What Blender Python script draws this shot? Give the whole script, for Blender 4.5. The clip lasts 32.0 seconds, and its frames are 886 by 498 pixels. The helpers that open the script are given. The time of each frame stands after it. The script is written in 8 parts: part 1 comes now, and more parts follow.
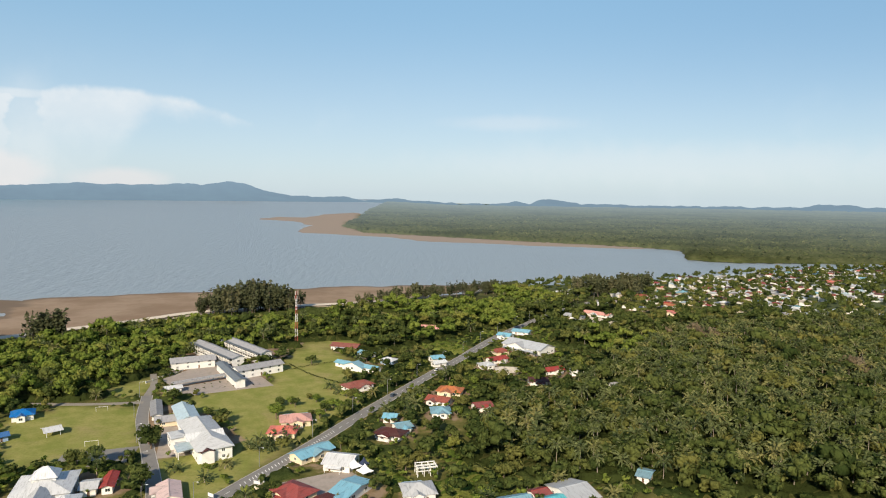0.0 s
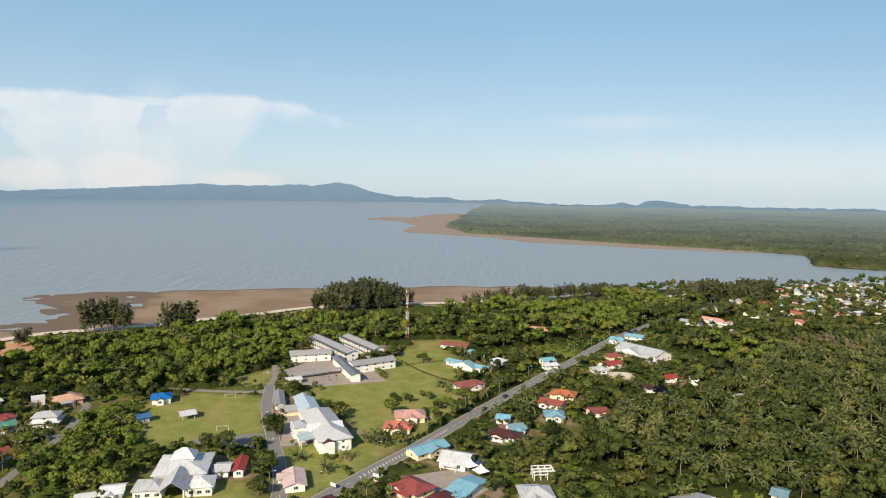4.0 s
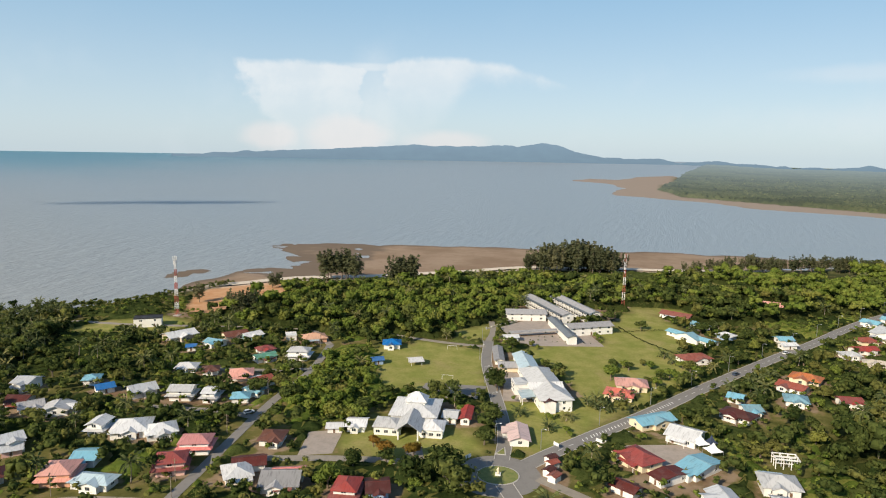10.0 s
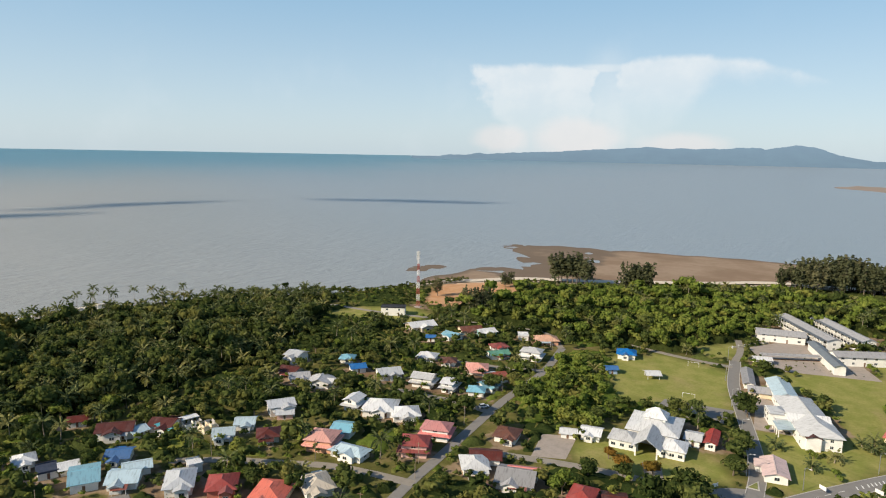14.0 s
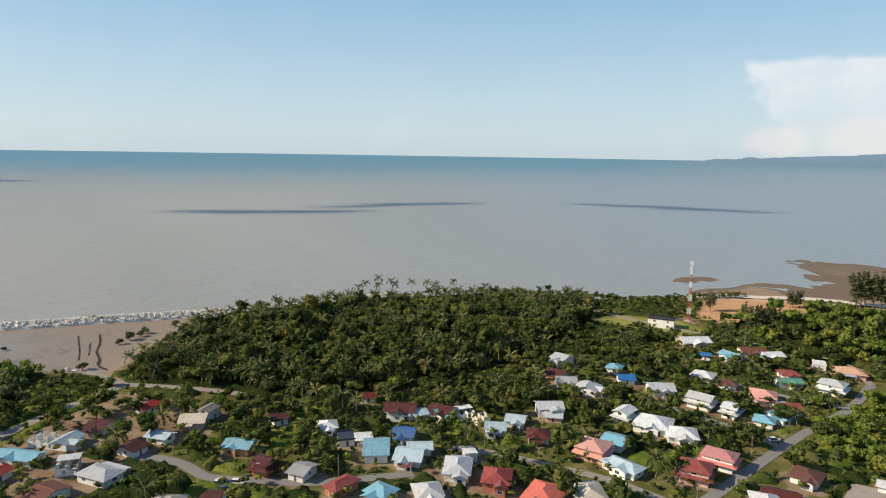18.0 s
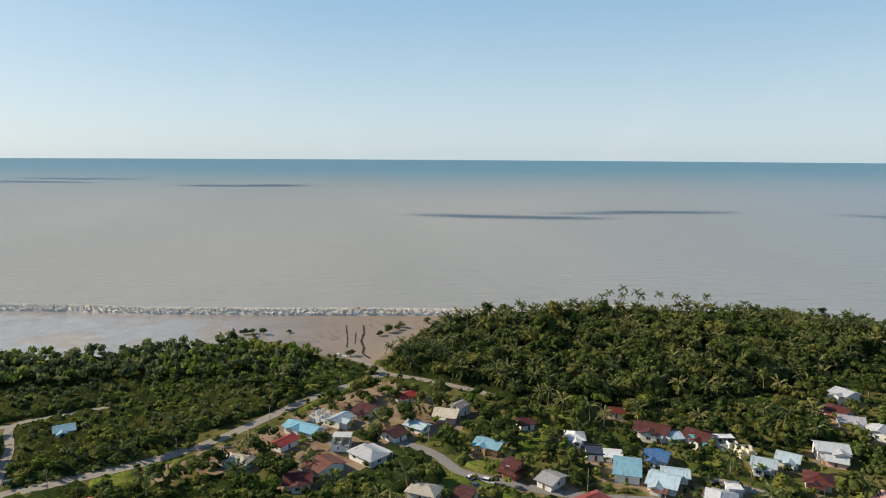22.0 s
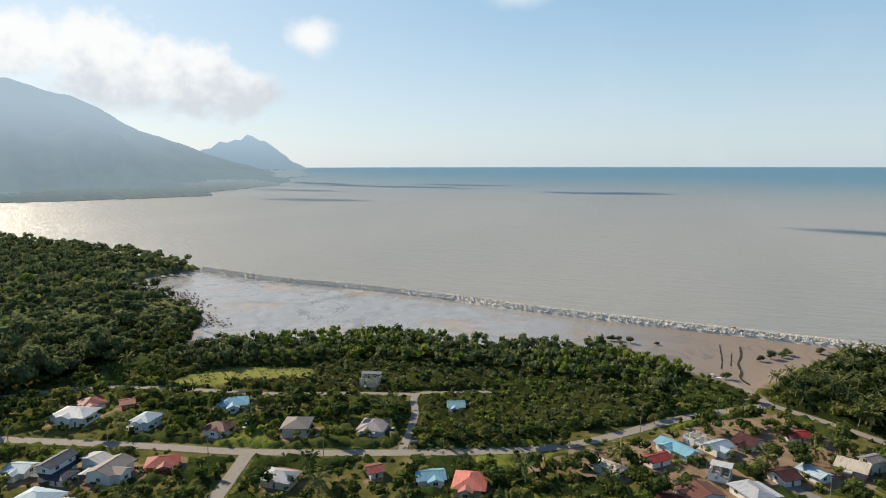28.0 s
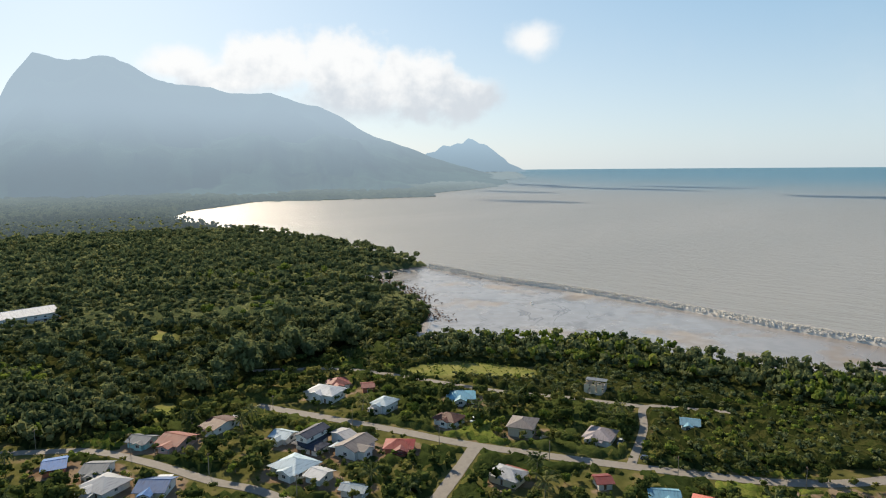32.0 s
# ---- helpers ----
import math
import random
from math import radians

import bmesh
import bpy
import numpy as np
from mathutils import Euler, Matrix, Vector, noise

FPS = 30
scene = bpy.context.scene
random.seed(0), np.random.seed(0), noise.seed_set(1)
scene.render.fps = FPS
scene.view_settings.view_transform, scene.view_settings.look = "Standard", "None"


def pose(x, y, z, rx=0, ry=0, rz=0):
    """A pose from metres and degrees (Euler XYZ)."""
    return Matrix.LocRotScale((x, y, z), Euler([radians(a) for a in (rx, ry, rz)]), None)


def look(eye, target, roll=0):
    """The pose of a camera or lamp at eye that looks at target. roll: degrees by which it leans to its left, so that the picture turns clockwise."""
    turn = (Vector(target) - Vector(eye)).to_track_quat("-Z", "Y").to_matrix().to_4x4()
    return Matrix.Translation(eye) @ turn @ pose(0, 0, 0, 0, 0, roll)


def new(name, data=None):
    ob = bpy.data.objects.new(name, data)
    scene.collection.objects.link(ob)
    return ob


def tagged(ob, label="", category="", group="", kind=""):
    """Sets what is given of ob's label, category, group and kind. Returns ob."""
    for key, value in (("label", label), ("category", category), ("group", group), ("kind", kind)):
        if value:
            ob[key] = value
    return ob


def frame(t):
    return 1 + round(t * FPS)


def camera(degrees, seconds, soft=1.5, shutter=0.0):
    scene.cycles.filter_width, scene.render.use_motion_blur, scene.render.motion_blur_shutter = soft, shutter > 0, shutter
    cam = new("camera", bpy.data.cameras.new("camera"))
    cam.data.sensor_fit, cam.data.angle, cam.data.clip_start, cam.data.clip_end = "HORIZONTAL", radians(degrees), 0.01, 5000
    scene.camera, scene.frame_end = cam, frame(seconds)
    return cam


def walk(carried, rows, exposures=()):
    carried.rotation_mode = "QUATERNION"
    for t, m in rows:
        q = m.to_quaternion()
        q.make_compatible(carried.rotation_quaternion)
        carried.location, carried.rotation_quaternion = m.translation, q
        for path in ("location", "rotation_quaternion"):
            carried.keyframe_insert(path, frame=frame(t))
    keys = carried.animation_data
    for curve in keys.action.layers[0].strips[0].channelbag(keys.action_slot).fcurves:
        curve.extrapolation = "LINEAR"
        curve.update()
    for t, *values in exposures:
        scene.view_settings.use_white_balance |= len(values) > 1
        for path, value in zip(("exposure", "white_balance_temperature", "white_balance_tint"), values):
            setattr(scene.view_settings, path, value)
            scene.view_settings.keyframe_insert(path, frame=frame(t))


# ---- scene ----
cam = camera(67.6, 32.0, 1.1)
PATH = [
    (0, (-4.343, -4.457, 104.039), (-4.312, -2.464, 103.879), 0.7),
    (0.5, (-5.65, -4.208, 103.999), (-5.66, -2.214, 103.841), 0.8),
    (1, (-6.459, -4.332, 103.845), (-6.505, -2.338, 103.689), 0.8),
    (1.5, (-7.327, -3.923, 103.752), (-7.409, -1.931, 103.597), 0.8),
    (2, (-8.2, -3.633, 103.714), (-8.319, -1.643, 103.559), 0.8),
    (2.5, (-9.181, -3.528, 103.474), (-9.337, -1.54, 103.322), 0.8),
    (3, (-10.001, -3.447, 103.505), (-10.196, -1.463, 103.353), 0.8),
    (3.5, (-10.522, -3.296, 103.428), (-10.757, -1.316, 103.275), 0.8),
    (5.5, (-14.389, -3.007, 102.816), (-14.756, -1.054, 102.596), 0.9),
    (6, (-15.221, -3.057, 102.893), (-15.622, -1.113, 102.65), 1.0),
    (6.5, (-16.039, -2.971, 102.902), (-16.478, -1.038, 102.635), 1.0),
    (7, (-16.608, -3.453, 102.88), (-17.088, -1.533, 102.591), 1.0),
    (7.5, (-17.601, -3.59, 103.149), (-18.129, -1.683, 102.858), 1.0),
    (8, (-18.45, -3.6, 102.981), (-19.034, -1.709, 102.691), 1.0),
    (8.5, (-19.488, -3.677, 102.819), (-20.138, -1.808, 102.53), 1.0),
    (9, (-20.049, -3.824, 102.678), (-20.778, -1.984, 102.391), 1.0),
    (9.5, (-21.018, -3.874, 102.786), (-21.813, -2.062, 102.498), 1.04),
    (10, (-21.912, -4.0, 102.71), (-22.754, -2.208, 102.424), 0.98),
    (10.5, (-22.998, -4.177, 102.764), (-23.898, -2.415, 102.477), 1.07),
    (11, (-23.89, -4.384, 102.748), (-24.858, -2.658, 102.461), 1.07),
    (11.5, (-24.355, -4.709, 102.663), (-25.387, -3.02, 102.376), 1.06),
    (12, (-25.18, -5.045, 102.745), (-26.286, -3.403, 102.458), 1.06),
    (12.5, (-26.437, -5.483, 102.639), (-27.614, -3.891, 102.351), 1.16),
    (13, (-26.973, -5.681, 102.308), (-28.222, -4.145, 102.022), 1.05),
    (13.5, (-28.206, -6.122, 102.56), (-29.522, -4.644, 102.271), 1.12),
    (14, (-29.096, -6.23, 102.267), (-30.483, -4.818, 101.977), 1.1),
    (14.5, (-30.196, -6.72, 102.456), (-31.649, -5.377, 102.163), 1.18),
    (16.5, (-35.227, -10.407, 101.044), (-36.908, -9.362, 100.756), 1.0),
    (17, (-36.081, -11.122, 101.117), (-37.809, -10.158, 100.827), 1.0),
    (17.5, (-37.252, -11.718, 101.224), (-39.022, -10.833, 100.934), 0.96),
    (18, (-38.24, -12.569, 101.09), (-40.049, -11.766, 100.801), 0.92),
    (18.5, (-38.85, -13.519, 100.899), (-40.694, -12.799, 100.613), 0.85),
    (19, (-39.637, -14.08, 100.687), (-41.512, -13.445, 100.404), 0.68),
    (19.5, (-40.472, -14.974, 100.491), (-42.374, -14.422, 100.21), 0.69),
    (20, (-41.059, -15.755, 100.505), (-42.982, -15.282, 100.227), 0.6),
    (20.5, (-41.723, -16.872, 100.529), (-43.663, -16.477, 100.251), 0.55),
    (21, (-42.13, -17.645, 100.533), (-44.085, -17.326, 100.257), 0.4),
    (21.5, (-42.39, -18.596, 100.851), (-44.358, -18.366, 100.574), 0.47),
    (22, (-43.055, -19.469, 101.035), (-45.031, -19.337, 100.757), 0.35),
    (22.5, (-43.757, -20.036, 101.001), (-45.738, -19.992, 100.724), 0.25),
    (23, (-43.683, -20.739, 100.408), (-45.665, -20.773, 100.138), 0.3),
    (23.5, (-44.043, -21.874, 100.624), (-46.021, -21.999, 100.354), 0.3),
    (24, (-44.511, -23.5, 100.528), (-46.483, -23.705, 100.26), 0.3),
    (24.5, (-44.561, -24.525, 100.486), (-46.522, -24.814, 100.219), 0.3),
    (25, (-44.473, -25.127, 100.109), (-46.421, -25.496, 99.846), 0.2),
    (25.5, (-44.556, -26.121, 99.801), (-46.485, -26.584, 99.542), 0.2),
    (27.5, (-44.444, -28.551, 99.959), (-46.258, -29.355, 99.704), -0.0),
    (28, (-45.005, -29.581, 100.011), (-46.781, -30.466, 99.755), -0.1),
    (28.5, (-44.601, -30.527, 99.752), (-46.337, -31.488, 99.5), -0.1),
    (29, (-44.472, -31.627, 99.681), (-46.168, -32.658, 99.43), -0.1),
    (29.5, (-44.383, -32.429, 99.608), (-46.035, -33.527, 99.358), -0.2),
    (30, (-44.182, -33.348, 99.532), (-45.793, -34.507, 99.283), -0.1),
    (30.5, (-44.214, -33.89, 99.629), (-45.774, -35.116, 99.38), -0.4),
    (31, (-43.527, -34.537, 99.606), (-45.04, -35.821, 99.359), -0.4),
    (31.5, (-42.818, -35.53, 99.647), (-44.282, -36.87, 99.401), -0.4),
    (32, (-42.911, -36.365, 99.741), (-44.316, -37.766, 99.494), -0.5),
]
EXPOSURE = 0.37
walk(cam, [(t, look(eye, target, roll)) for t, eye, target, roll in PATH], [(0, EXPOSURE), (32, EXPOSURE)])

# ---- sky and sun ----
SUN_YAW, SUN_UP = 163.0, 31.0          # degrees to the left of +y, degrees above the horizon
world = bpy.data.worlds.new("world")
scene.world = world
world.use_nodes = True


class Nodes:
    """Short writing for node trees."""

    def __init__(self, tree):
        self.tree = tree
        tree.nodes.clear()

    def add(self, kind, **sets):
        n = self.tree.nodes.new(kind)
        for key, value in sets.items():
            if key in ("operation", "blend_type", "data_type", "sky_type", "noise_dimensions", "attribute_name", "wave_type", "bands_direction", "feature", "musgrave_type", "interpolation_type"):
                setattr(n, key, value)
            else:
                n.inputs[key.replace("_", " ")].default_value = value
        return n

    def link(self, a, b):
        self.tree.links.new(a, b)

    def put(self, value, socket):
        if hasattr(value, "is_output"):
            self.link(value, socket)
        else:
            socket.default_value = value

    def math(self, op, a, b=0.0, c=0.0):
        n = self.tree.nodes.new("ShaderNodeMath")
        n.operation = op
        for i, v in enumerate((a, b, c)):
            self.put(v, n.inputs[i])
        return n.outputs[0]

    def span(self, v, lo, hi, smooth=True):
        n = self.tree.nodes.new("ShaderNodeMapRange")
        n.interpolation_type = "SMOOTHSTEP" if smooth else "LINEAR"
        self.put(v, n.inputs[0])
        n.inputs[1].default_value, n.inputs[2].default_value = lo, hi
        return n.outputs[0]

    def mix(self, f, a, b):
        n = self.tree.nodes.new("ShaderNodeMix")
        n.data_type = "RGBA"
        for v, s in ((f, n.inputs[0]), (a, n.inputs[6]), (b, n.inputs[7])):
            if isinstance(v, tuple):
                v = (*v[:3], 1)
            self.put(v, s)
        return n.outputs[2]

    def noise(self, vec, scale, detail=4.0, rough=0.55, dist=0.0):
        n = self.tree.nodes.new("ShaderNodeTexNoise")
        if vec is not None:
            self.link(vec, n.inputs["Vector"])
        n.inputs["Scale"].default_value, n.inputs["Detail"].default_value = scale, detail
        n.inputs["Roughness"].default_value, n.inputs["Distortion"].default_value = rough, dist
        return n.outputs[0]

    def position(self):
        return self.tree.nodes.new("ShaderNodeNewGeometry").outputs["Position"]

    def bump(self, height, strength, distance):
        n = self.tree.nodes.new("ShaderNodeBump")
        self.link(height, n.inputs["Height"])
        n.inputs["Strength"].default_value, n.inputs["Distance"].default_value = strength, distance
        return n.outputs[0]


def sky_nodes():
    n = Nodes(world.node_tree)
    out = n.add("ShaderNodeOutputWorld")
    back = n.add("ShaderNodeBackground", Strength=0.111)
    sky = n.add("ShaderNodeTexSky", sky_type="NISHITA")
    sky.sun_disc, sky.sun_elevation, sky.sun_rotation = False, radians(SUN_UP), radians(-SUN_YAW)
    sky.altitude, sky.air_density, sky.dust_density, sky.ozone_density = 0, 1.0, 0.8, 3.0
    way = n.add("ShaderNodeTexCoord").outputs["Generated"]
    xyz = n.add("ShaderNodeSeparateXYZ")
    n.link(way, xyz.inputs[0])
    yaw = n.math("MULTIPLY", n.math("ARCTAN2", n.math("MULTIPLY", xyz.outputs[0], -1), xyz.outputs[1]), 57.3)
    up = n.math("MULTIPLY", n.math("ARCSINE", xyz.outputs[2]), 57.3)
    pair = n.add("ShaderNodeCombineXYZ")
    n.link(yaw, pair.inputs[0])
    n.link(up, pair.inputs[1])
    spot = pair.outputs[0]
    rag = n.noise(spot, 0.45, 6, 0.6)
    puff = n.noise(spot, 0.42, 4.5, 0.55)
    fine = n.noise(spot, 1.3, 5, 0.6)

    def blob(y0, u0, wide, high, soft, ragged, lumps=None):
        """A cloud body round a direction, with a ragged edge."""
        a = n.math("DIVIDE", n.math("SUBTRACT", yaw, y0), wide)
        b = n.math("DIVIDE", n.math("SUBTRACT", up, u0), high)
        d = n.math("SQRT", n.math("ADD", n.math("POWER", n.math("ABSOLUTE", a), 2), n.math("POWER", n.math("ABSOLUTE", b), 2)))
        d = n.math("ADD", d, n.math("MULTIPLY", n.math("SUBTRACT", lumps or rag, 0.5), ragged))
        return n.span(d, 1.0 + soft, 1.0 - soft)

    def both(*masks):
        m = masks[0]
        for k in masks[1:]:
            m = n.math("MAXIMUM", m, k)
        return m

    # the tall anvil cloud over the bay, the heap cloud by the mountain, loose wisps
    edge = n.math("ADD", n.math("MULTIPLY", n.math("SUBTRACT", puff, 0.5), 3.2), n.math("MULTIPLY", n.math("SUBTRACT", fine, 0.5), 1.2))
    over_3 = n.math("MAXIMUM", n.math("SUBTRACT", up, 2.6), 0.0)
    slant = n.math("ADD", 39.8, n.math("MULTIPLY", n.math("SQRT", over_3), 1.15))
    tower = n.math("MULTIPLY", n.span(n.math("ADD", n.math("SUBTRACT", n.math("SUBTRACT", 7.5, n.math("MULTIPLY", n.math("ABSOLUTE", n.math("SUBTRACT", yaw, 37.5)), 0.05)), up), n.math("MULTIPLY", edge, 0.25)), -0.1, 0.5), n.span(n.math("ADD", n.math("SUBTRACT", yaw, 32.0), n.math("MULTIPLY", edge, 0.8)), -0.2, 0.5))
    tower = n.math("MULTIPLY", tower, n.span(n.math("ADD", n.math("SUBTRACT", slant, yaw), n.math("MULTIPLY", edge, 1.3)), -0.4, 1.2))
    tower = n.math("MULTIPLY", tower, n.math("ADD", 0.42, n.math("MULTIPLY", n.span(up, 1.5, 6.5), 0.55)))
    bend = n.math("SUBTRACT", yaw, 25.5)
    brow = n.math("SUBTRACT", 8.0, n.math("MULTIPLY", n.math("MULTIPLY", bend, bend), 0.021))
    shelf = n.math("MULTIPLY", n.span(n.math("ADD", n.math("SUBTRACT", brow, up), n.math("MULTIPLY", edge, 0.2)), -0.1, 0.5), n.span(n.math("ADD", n.math("SUBTRACT", 30.7, yaw), n.math("MULTIPLY", edge, 0.6)), -0.3, 0.8))
    hang = n.math("ADD", n.math("SUBTRACT", up, n.math("MULTIPLY", n.span(yaw, 28.5, 22.0), 6.0)), n.math("MULTIPLY", edge, 0.5))
    shelf = n.math("MULTIPLY", n.math("MULTIPLY", shelf, n.span(hang, -0.8, 1.6)), n.math("ADD", 0.25, n.math("MULTIPLY", n.span(up, 3.0, 6.6), 0.7)))
    anvil = both(tower, shelf, n.math("MULTIPLY", blob(31.4, 7.0, 2.4, 0.35, 0.6, 0.6), 0.8), n.math("MULTIPLY", blob(31.2, 1.6, 1.8, 2.6, 0.7, 0.6), 0.5), n.math("MULTIPLY", blob(31.0, 4.2, 2.0, 3.4, 0.7, 0.6), 0.52))
    feet = both(blob(39.8, 1.2, 2.2, 1.1, 0.4, 0.7), blob(33.5, 1.4, 3.3, 1.5, 0.4, 0.7), blob(25, 1.0, 3, 0.8, 0.5, 0.7))
    heap = both(blob(149, 8.6, 4.2, 2.2, 0.3, 1.5, puff), blob(143.5, 8.4, 4.0, 2.6, 0.3, 1.5, puff), blob(137.5, 6.8, 4.2, 2.7, 0.3, 1.5, puff), blob(133.5, 5.8, 3.0, 2.0, 0.35, 1.5, puff), blob(141, 5.8, 5, 1.5, 0.5, 1.4, puff), blob(152.5, 7.2, 4, 1.3, 0.4, 1.2, puff), blob(156, 8.2, 3, 1.2, 0.4, 1.2, puff), blob(127.3, 10.3, 1.5, 1.1, 0.8, 1.8, puff), n.math("MULTIPLY", blob(110, 13.6, 2.0, 0.8, 0.9, 1.2, puff), 0.5))
    wisp = both(blob(-6.5, 6.2, 4.5, 0.55, 0.7, 1.2), blob(-20, 2.8, 17, 1.4, 0.7, 1.3))
    clear = n.mix(n.span(up, -1.0, 17.0), (4.3, 5.15, 5.65), (2.0, 3.6, 5.05))
    toward = n.math("ABSOLUTE", n.math("SUBTRACT", yaw, 165.0))
    clear = n.mix(n.math("MULTIPLY", n.span(toward, 75, 5), 0.55), clear, (5.3, 5.9, 6.3))
    clear = n.mix(n.math("MULTIPLY", n.math("MULTIPLY", n.span(yaw, 0, -45), n.span(up, 1, 14)), 0.6), clear, (1.5, 2.85, 4.3))
    base = n.mix(n.math("MULTIPLY", n.span(up, 60, 12), 0.8), sky.outputs[0], clear)
    veil = n.math("MULTIPLY", n.span(n.noise(spot, 0.12, 4, 0.6), 0.5, 0.8), n.span(up, 14, 2))
    base = n.mix(n.math("MULTIPLY", veil, 0.18), base, (5.6, 6.0, 6.3))
    white = n.mix(n.span(puff, 0.35, 0.65), (5.6, 5.95, 6.15), (6.3, 6.4, 6.4))
    col = n.mix(n.math("MULTIPLY", anvil, 0.7), base, white)
    col = n.mix(n.math("MULTIPLY", feet, 0.45), col, (6.5, 5.9, 5.7))
    col = n.mix(n.math("MULTIPLY", wisp, 0.25), col, (6.0, 6.1, 6.2))
    shade = n.mix(n.span(n.math("ADD", up, n.math("MULTIPLY", puff, 9)), 8.8, 13.2), (4.7, 5.0, 5.35), (7.0, 6.95, 6.85))
    col = n.mix(n.math("MULTIPLY", heap, 0.9), col, shade)
    col = n.mix(n.math("MULTIPLY", n.span(up, 22, 60), 0.5), col, (0.5, 1.0, 2.0))
    n.link(col, back.inputs[0])
    n.link(back.outputs[0], out.inputs[0])


sky_nodes()
sun = new("sun", bpy.data.lights.new("sun", "SUN"))
sun.data.energy, sun.data.angle, sun.data.color = 5.0, radians(0.6), (1.0, 0.85, 0.64)
SUN_WAY = Vector((-math.sin(radians(SUN_YAW)) * math.cos(radians(SUN_UP)), math.cos(radians(SUN_YAW)) * math.cos(radians(SUN_UP)), math.sin(radians(SUN_UP))))
sun.matrix_world = look(SUN_WAY * 300, (0, 0, 0))

# ---- materials ----
MATS = {}


def material(name):
    m = bpy.data.materials.new(name)
    m.use_nodes = True
    n = Nodes(m.node_tree)
    out = n.add("ShaderNodeOutputMaterial")
    b = n.add("ShaderNodeBsdfPrincipled")
    n.link(b.outputs[0], out.inputs[0])
    MATS[name] = m
    return m, n, b, out


def surface(name, color, rough=0.7, metal=0.0, vary=0.15, grain=3.0, stain=0.3, bump=0.1, dark=None, spec=0.5):
    """Paint, plaster, sheet metal: own tone for each object, stains at large scale, grain at small scale."""
    m, n, b, out = material(name)
    pos = n.position()
    own = n.add("ShaderNodeObjectInfo").outputs["Random"]
    big, small = n.noise(pos, 0.35, 4, 0.6), n.noise(pos, grain, 5, 0.65)
    dark = dark or tuple(c * 0.55 for c in color)
    c = n.mix(n.math("MULTIPLY", n.span(big, 0.42, 0.75), stain), color, dark)
    c = n.mix(n.math("MULTIPLY", n.span(small, 0.35, 0.8), stain * 0.6), c, dark)
    hsv = n.add("ShaderNodeHueSaturation")
    n.link(c, hsv.inputs["Color"])
    n.link(n.math("ADD", 1 - vary, n.math("MULTIPLY", own, 2 * vary)), hsv.inputs["Value"])
    n.link(n.math("ADD", 1 - vary * 0.6, n.math("MULTIPLY", own, vary)), hsv.inputs["Saturation"])
    n.link(hsv.outputs[0], b.inputs["Base Color"])
    n.link(n.math("ADD", rough - 0.08, n.math("MULTIPLY", small, 0.2)), b.inputs["Roughness"])
    b.inputs["Metallic"].default_value = metal
    b.inputs["Specular IOR Level"].default_value = spec
    n.link(n.bump(small, bump, 0.05), b.inputs["Normal"])
    return m


def roofing(name, color, metal=0.0, rough=0.5):
    """Ribbed roof sheet: fine ribs across the slope, faded and streaked."""
    m, n, b, out = material(name)
    obj = n.add("ShaderNodeTexCoord").outputs["Object"]
    own = n.add("ShaderNodeObjectInfo").outputs["Random"]
    wave = n.add("ShaderNodeTexWave", wave_type="BANDS", bands_direction="X", Scale=1.6)
    n.link(obj, wave.inputs["Vector"])
    shifted = n.add("ShaderNodeVectorMath", operation="ADD")
    n.link(obj, shifted.inputs[0])
    n.link(own, shifted.inputs[1])
    stretch = n.add("ShaderNodeVectorMath", operation="MULTIPLY")
    n.link(shifted.outputs[0], stretch.inputs[0])
    stretch.inputs[1].default_value = (1.6, 0.25, 0.25)
    streak, patch = n.noise(stretch.outputs[0], 1.2, 5, 0.65), n.noise(shifted.outputs[0], 0.35, 4, 0.6)
    pale = tuple(min(0.7, c * 0.88 + 0.035) for c in color)
    deep = tuple(c * 0.5 + 0.01 for c in color)
    c = n.mix(n.math("MULTIPLY", n.span(patch, 0.4, 0.7), 0.8), color, pale)
    c = n.mix(n.math("MULTIPLY", n.span(streak, 0.46, 0.72), 0.8), c, deep)
    hsv = n.add("ShaderNodeHueSaturation")
    n.link(c, hsv.inputs["Color"])
    n.link(n.math("ADD", 0.8, n.math("MULTIPLY", own, 0.4)), hsv.inputs["Value"])
    n.link(n.math("ADD", 0.85, n.math("MULTIPLY", own, 0.25)), hsv.inputs["Saturation"])
    n.link(hsv.outputs[0], b.inputs["Base Color"])
    b.inputs["Roughness"].default_value, b.inputs["Metallic"].default_value = rough, metal
    b.inputs["Specular IOR Level"].default_value = 0.15
    n.link(n.bump(wave.outputs[1], 0.35, 0.04), b.inputs["Normal"])
    return m


ROOFS = {
    "blue": (0.03, 0.13, 0.34), "lightblue": (0.18, 0.36, 0.45), "skyblue": (0.36, 0.45, 0.50), "teal": (0.10, 0.36, 0.42), "white": (0.54, 0.55, 0.56),
    "lightgrey": (0.40, 0.42, 0.445), "grey": (0.30, 0.30, 0.31), "slate": (0.13, 0.15, 0.17), "navy": (0.035, 0.045, 0.075), "black": (0.03, 0.03, 0.035),
    "red": (0.27, 0.052, 0.045), "rust": (0.24, 0.075, 0.055), "maroon": (0.085, 0.024, 0.020), "brown": (0.125, 0.055, 0.04), "orange": (0.36, 0.14, 0.07),
    "salmon": (0.50, 0.155, 0.12), "pink": (0.60, 0.30, 0.25), "pinkred": (0.52, 0.20, 0.19), "peach": (0.60, 0.34, 0.22), "beige": (0.46, 0.41, 0.34),
    "green": (0.10, 0.24, 0.18), "greybrown": (0.22, 0.19, 0.175), "greypink": (0.40, 0.34, 0.34), "cream": (0.55, 0.48, 0.38), "striped": (0.52, 0.40, 0.38)}
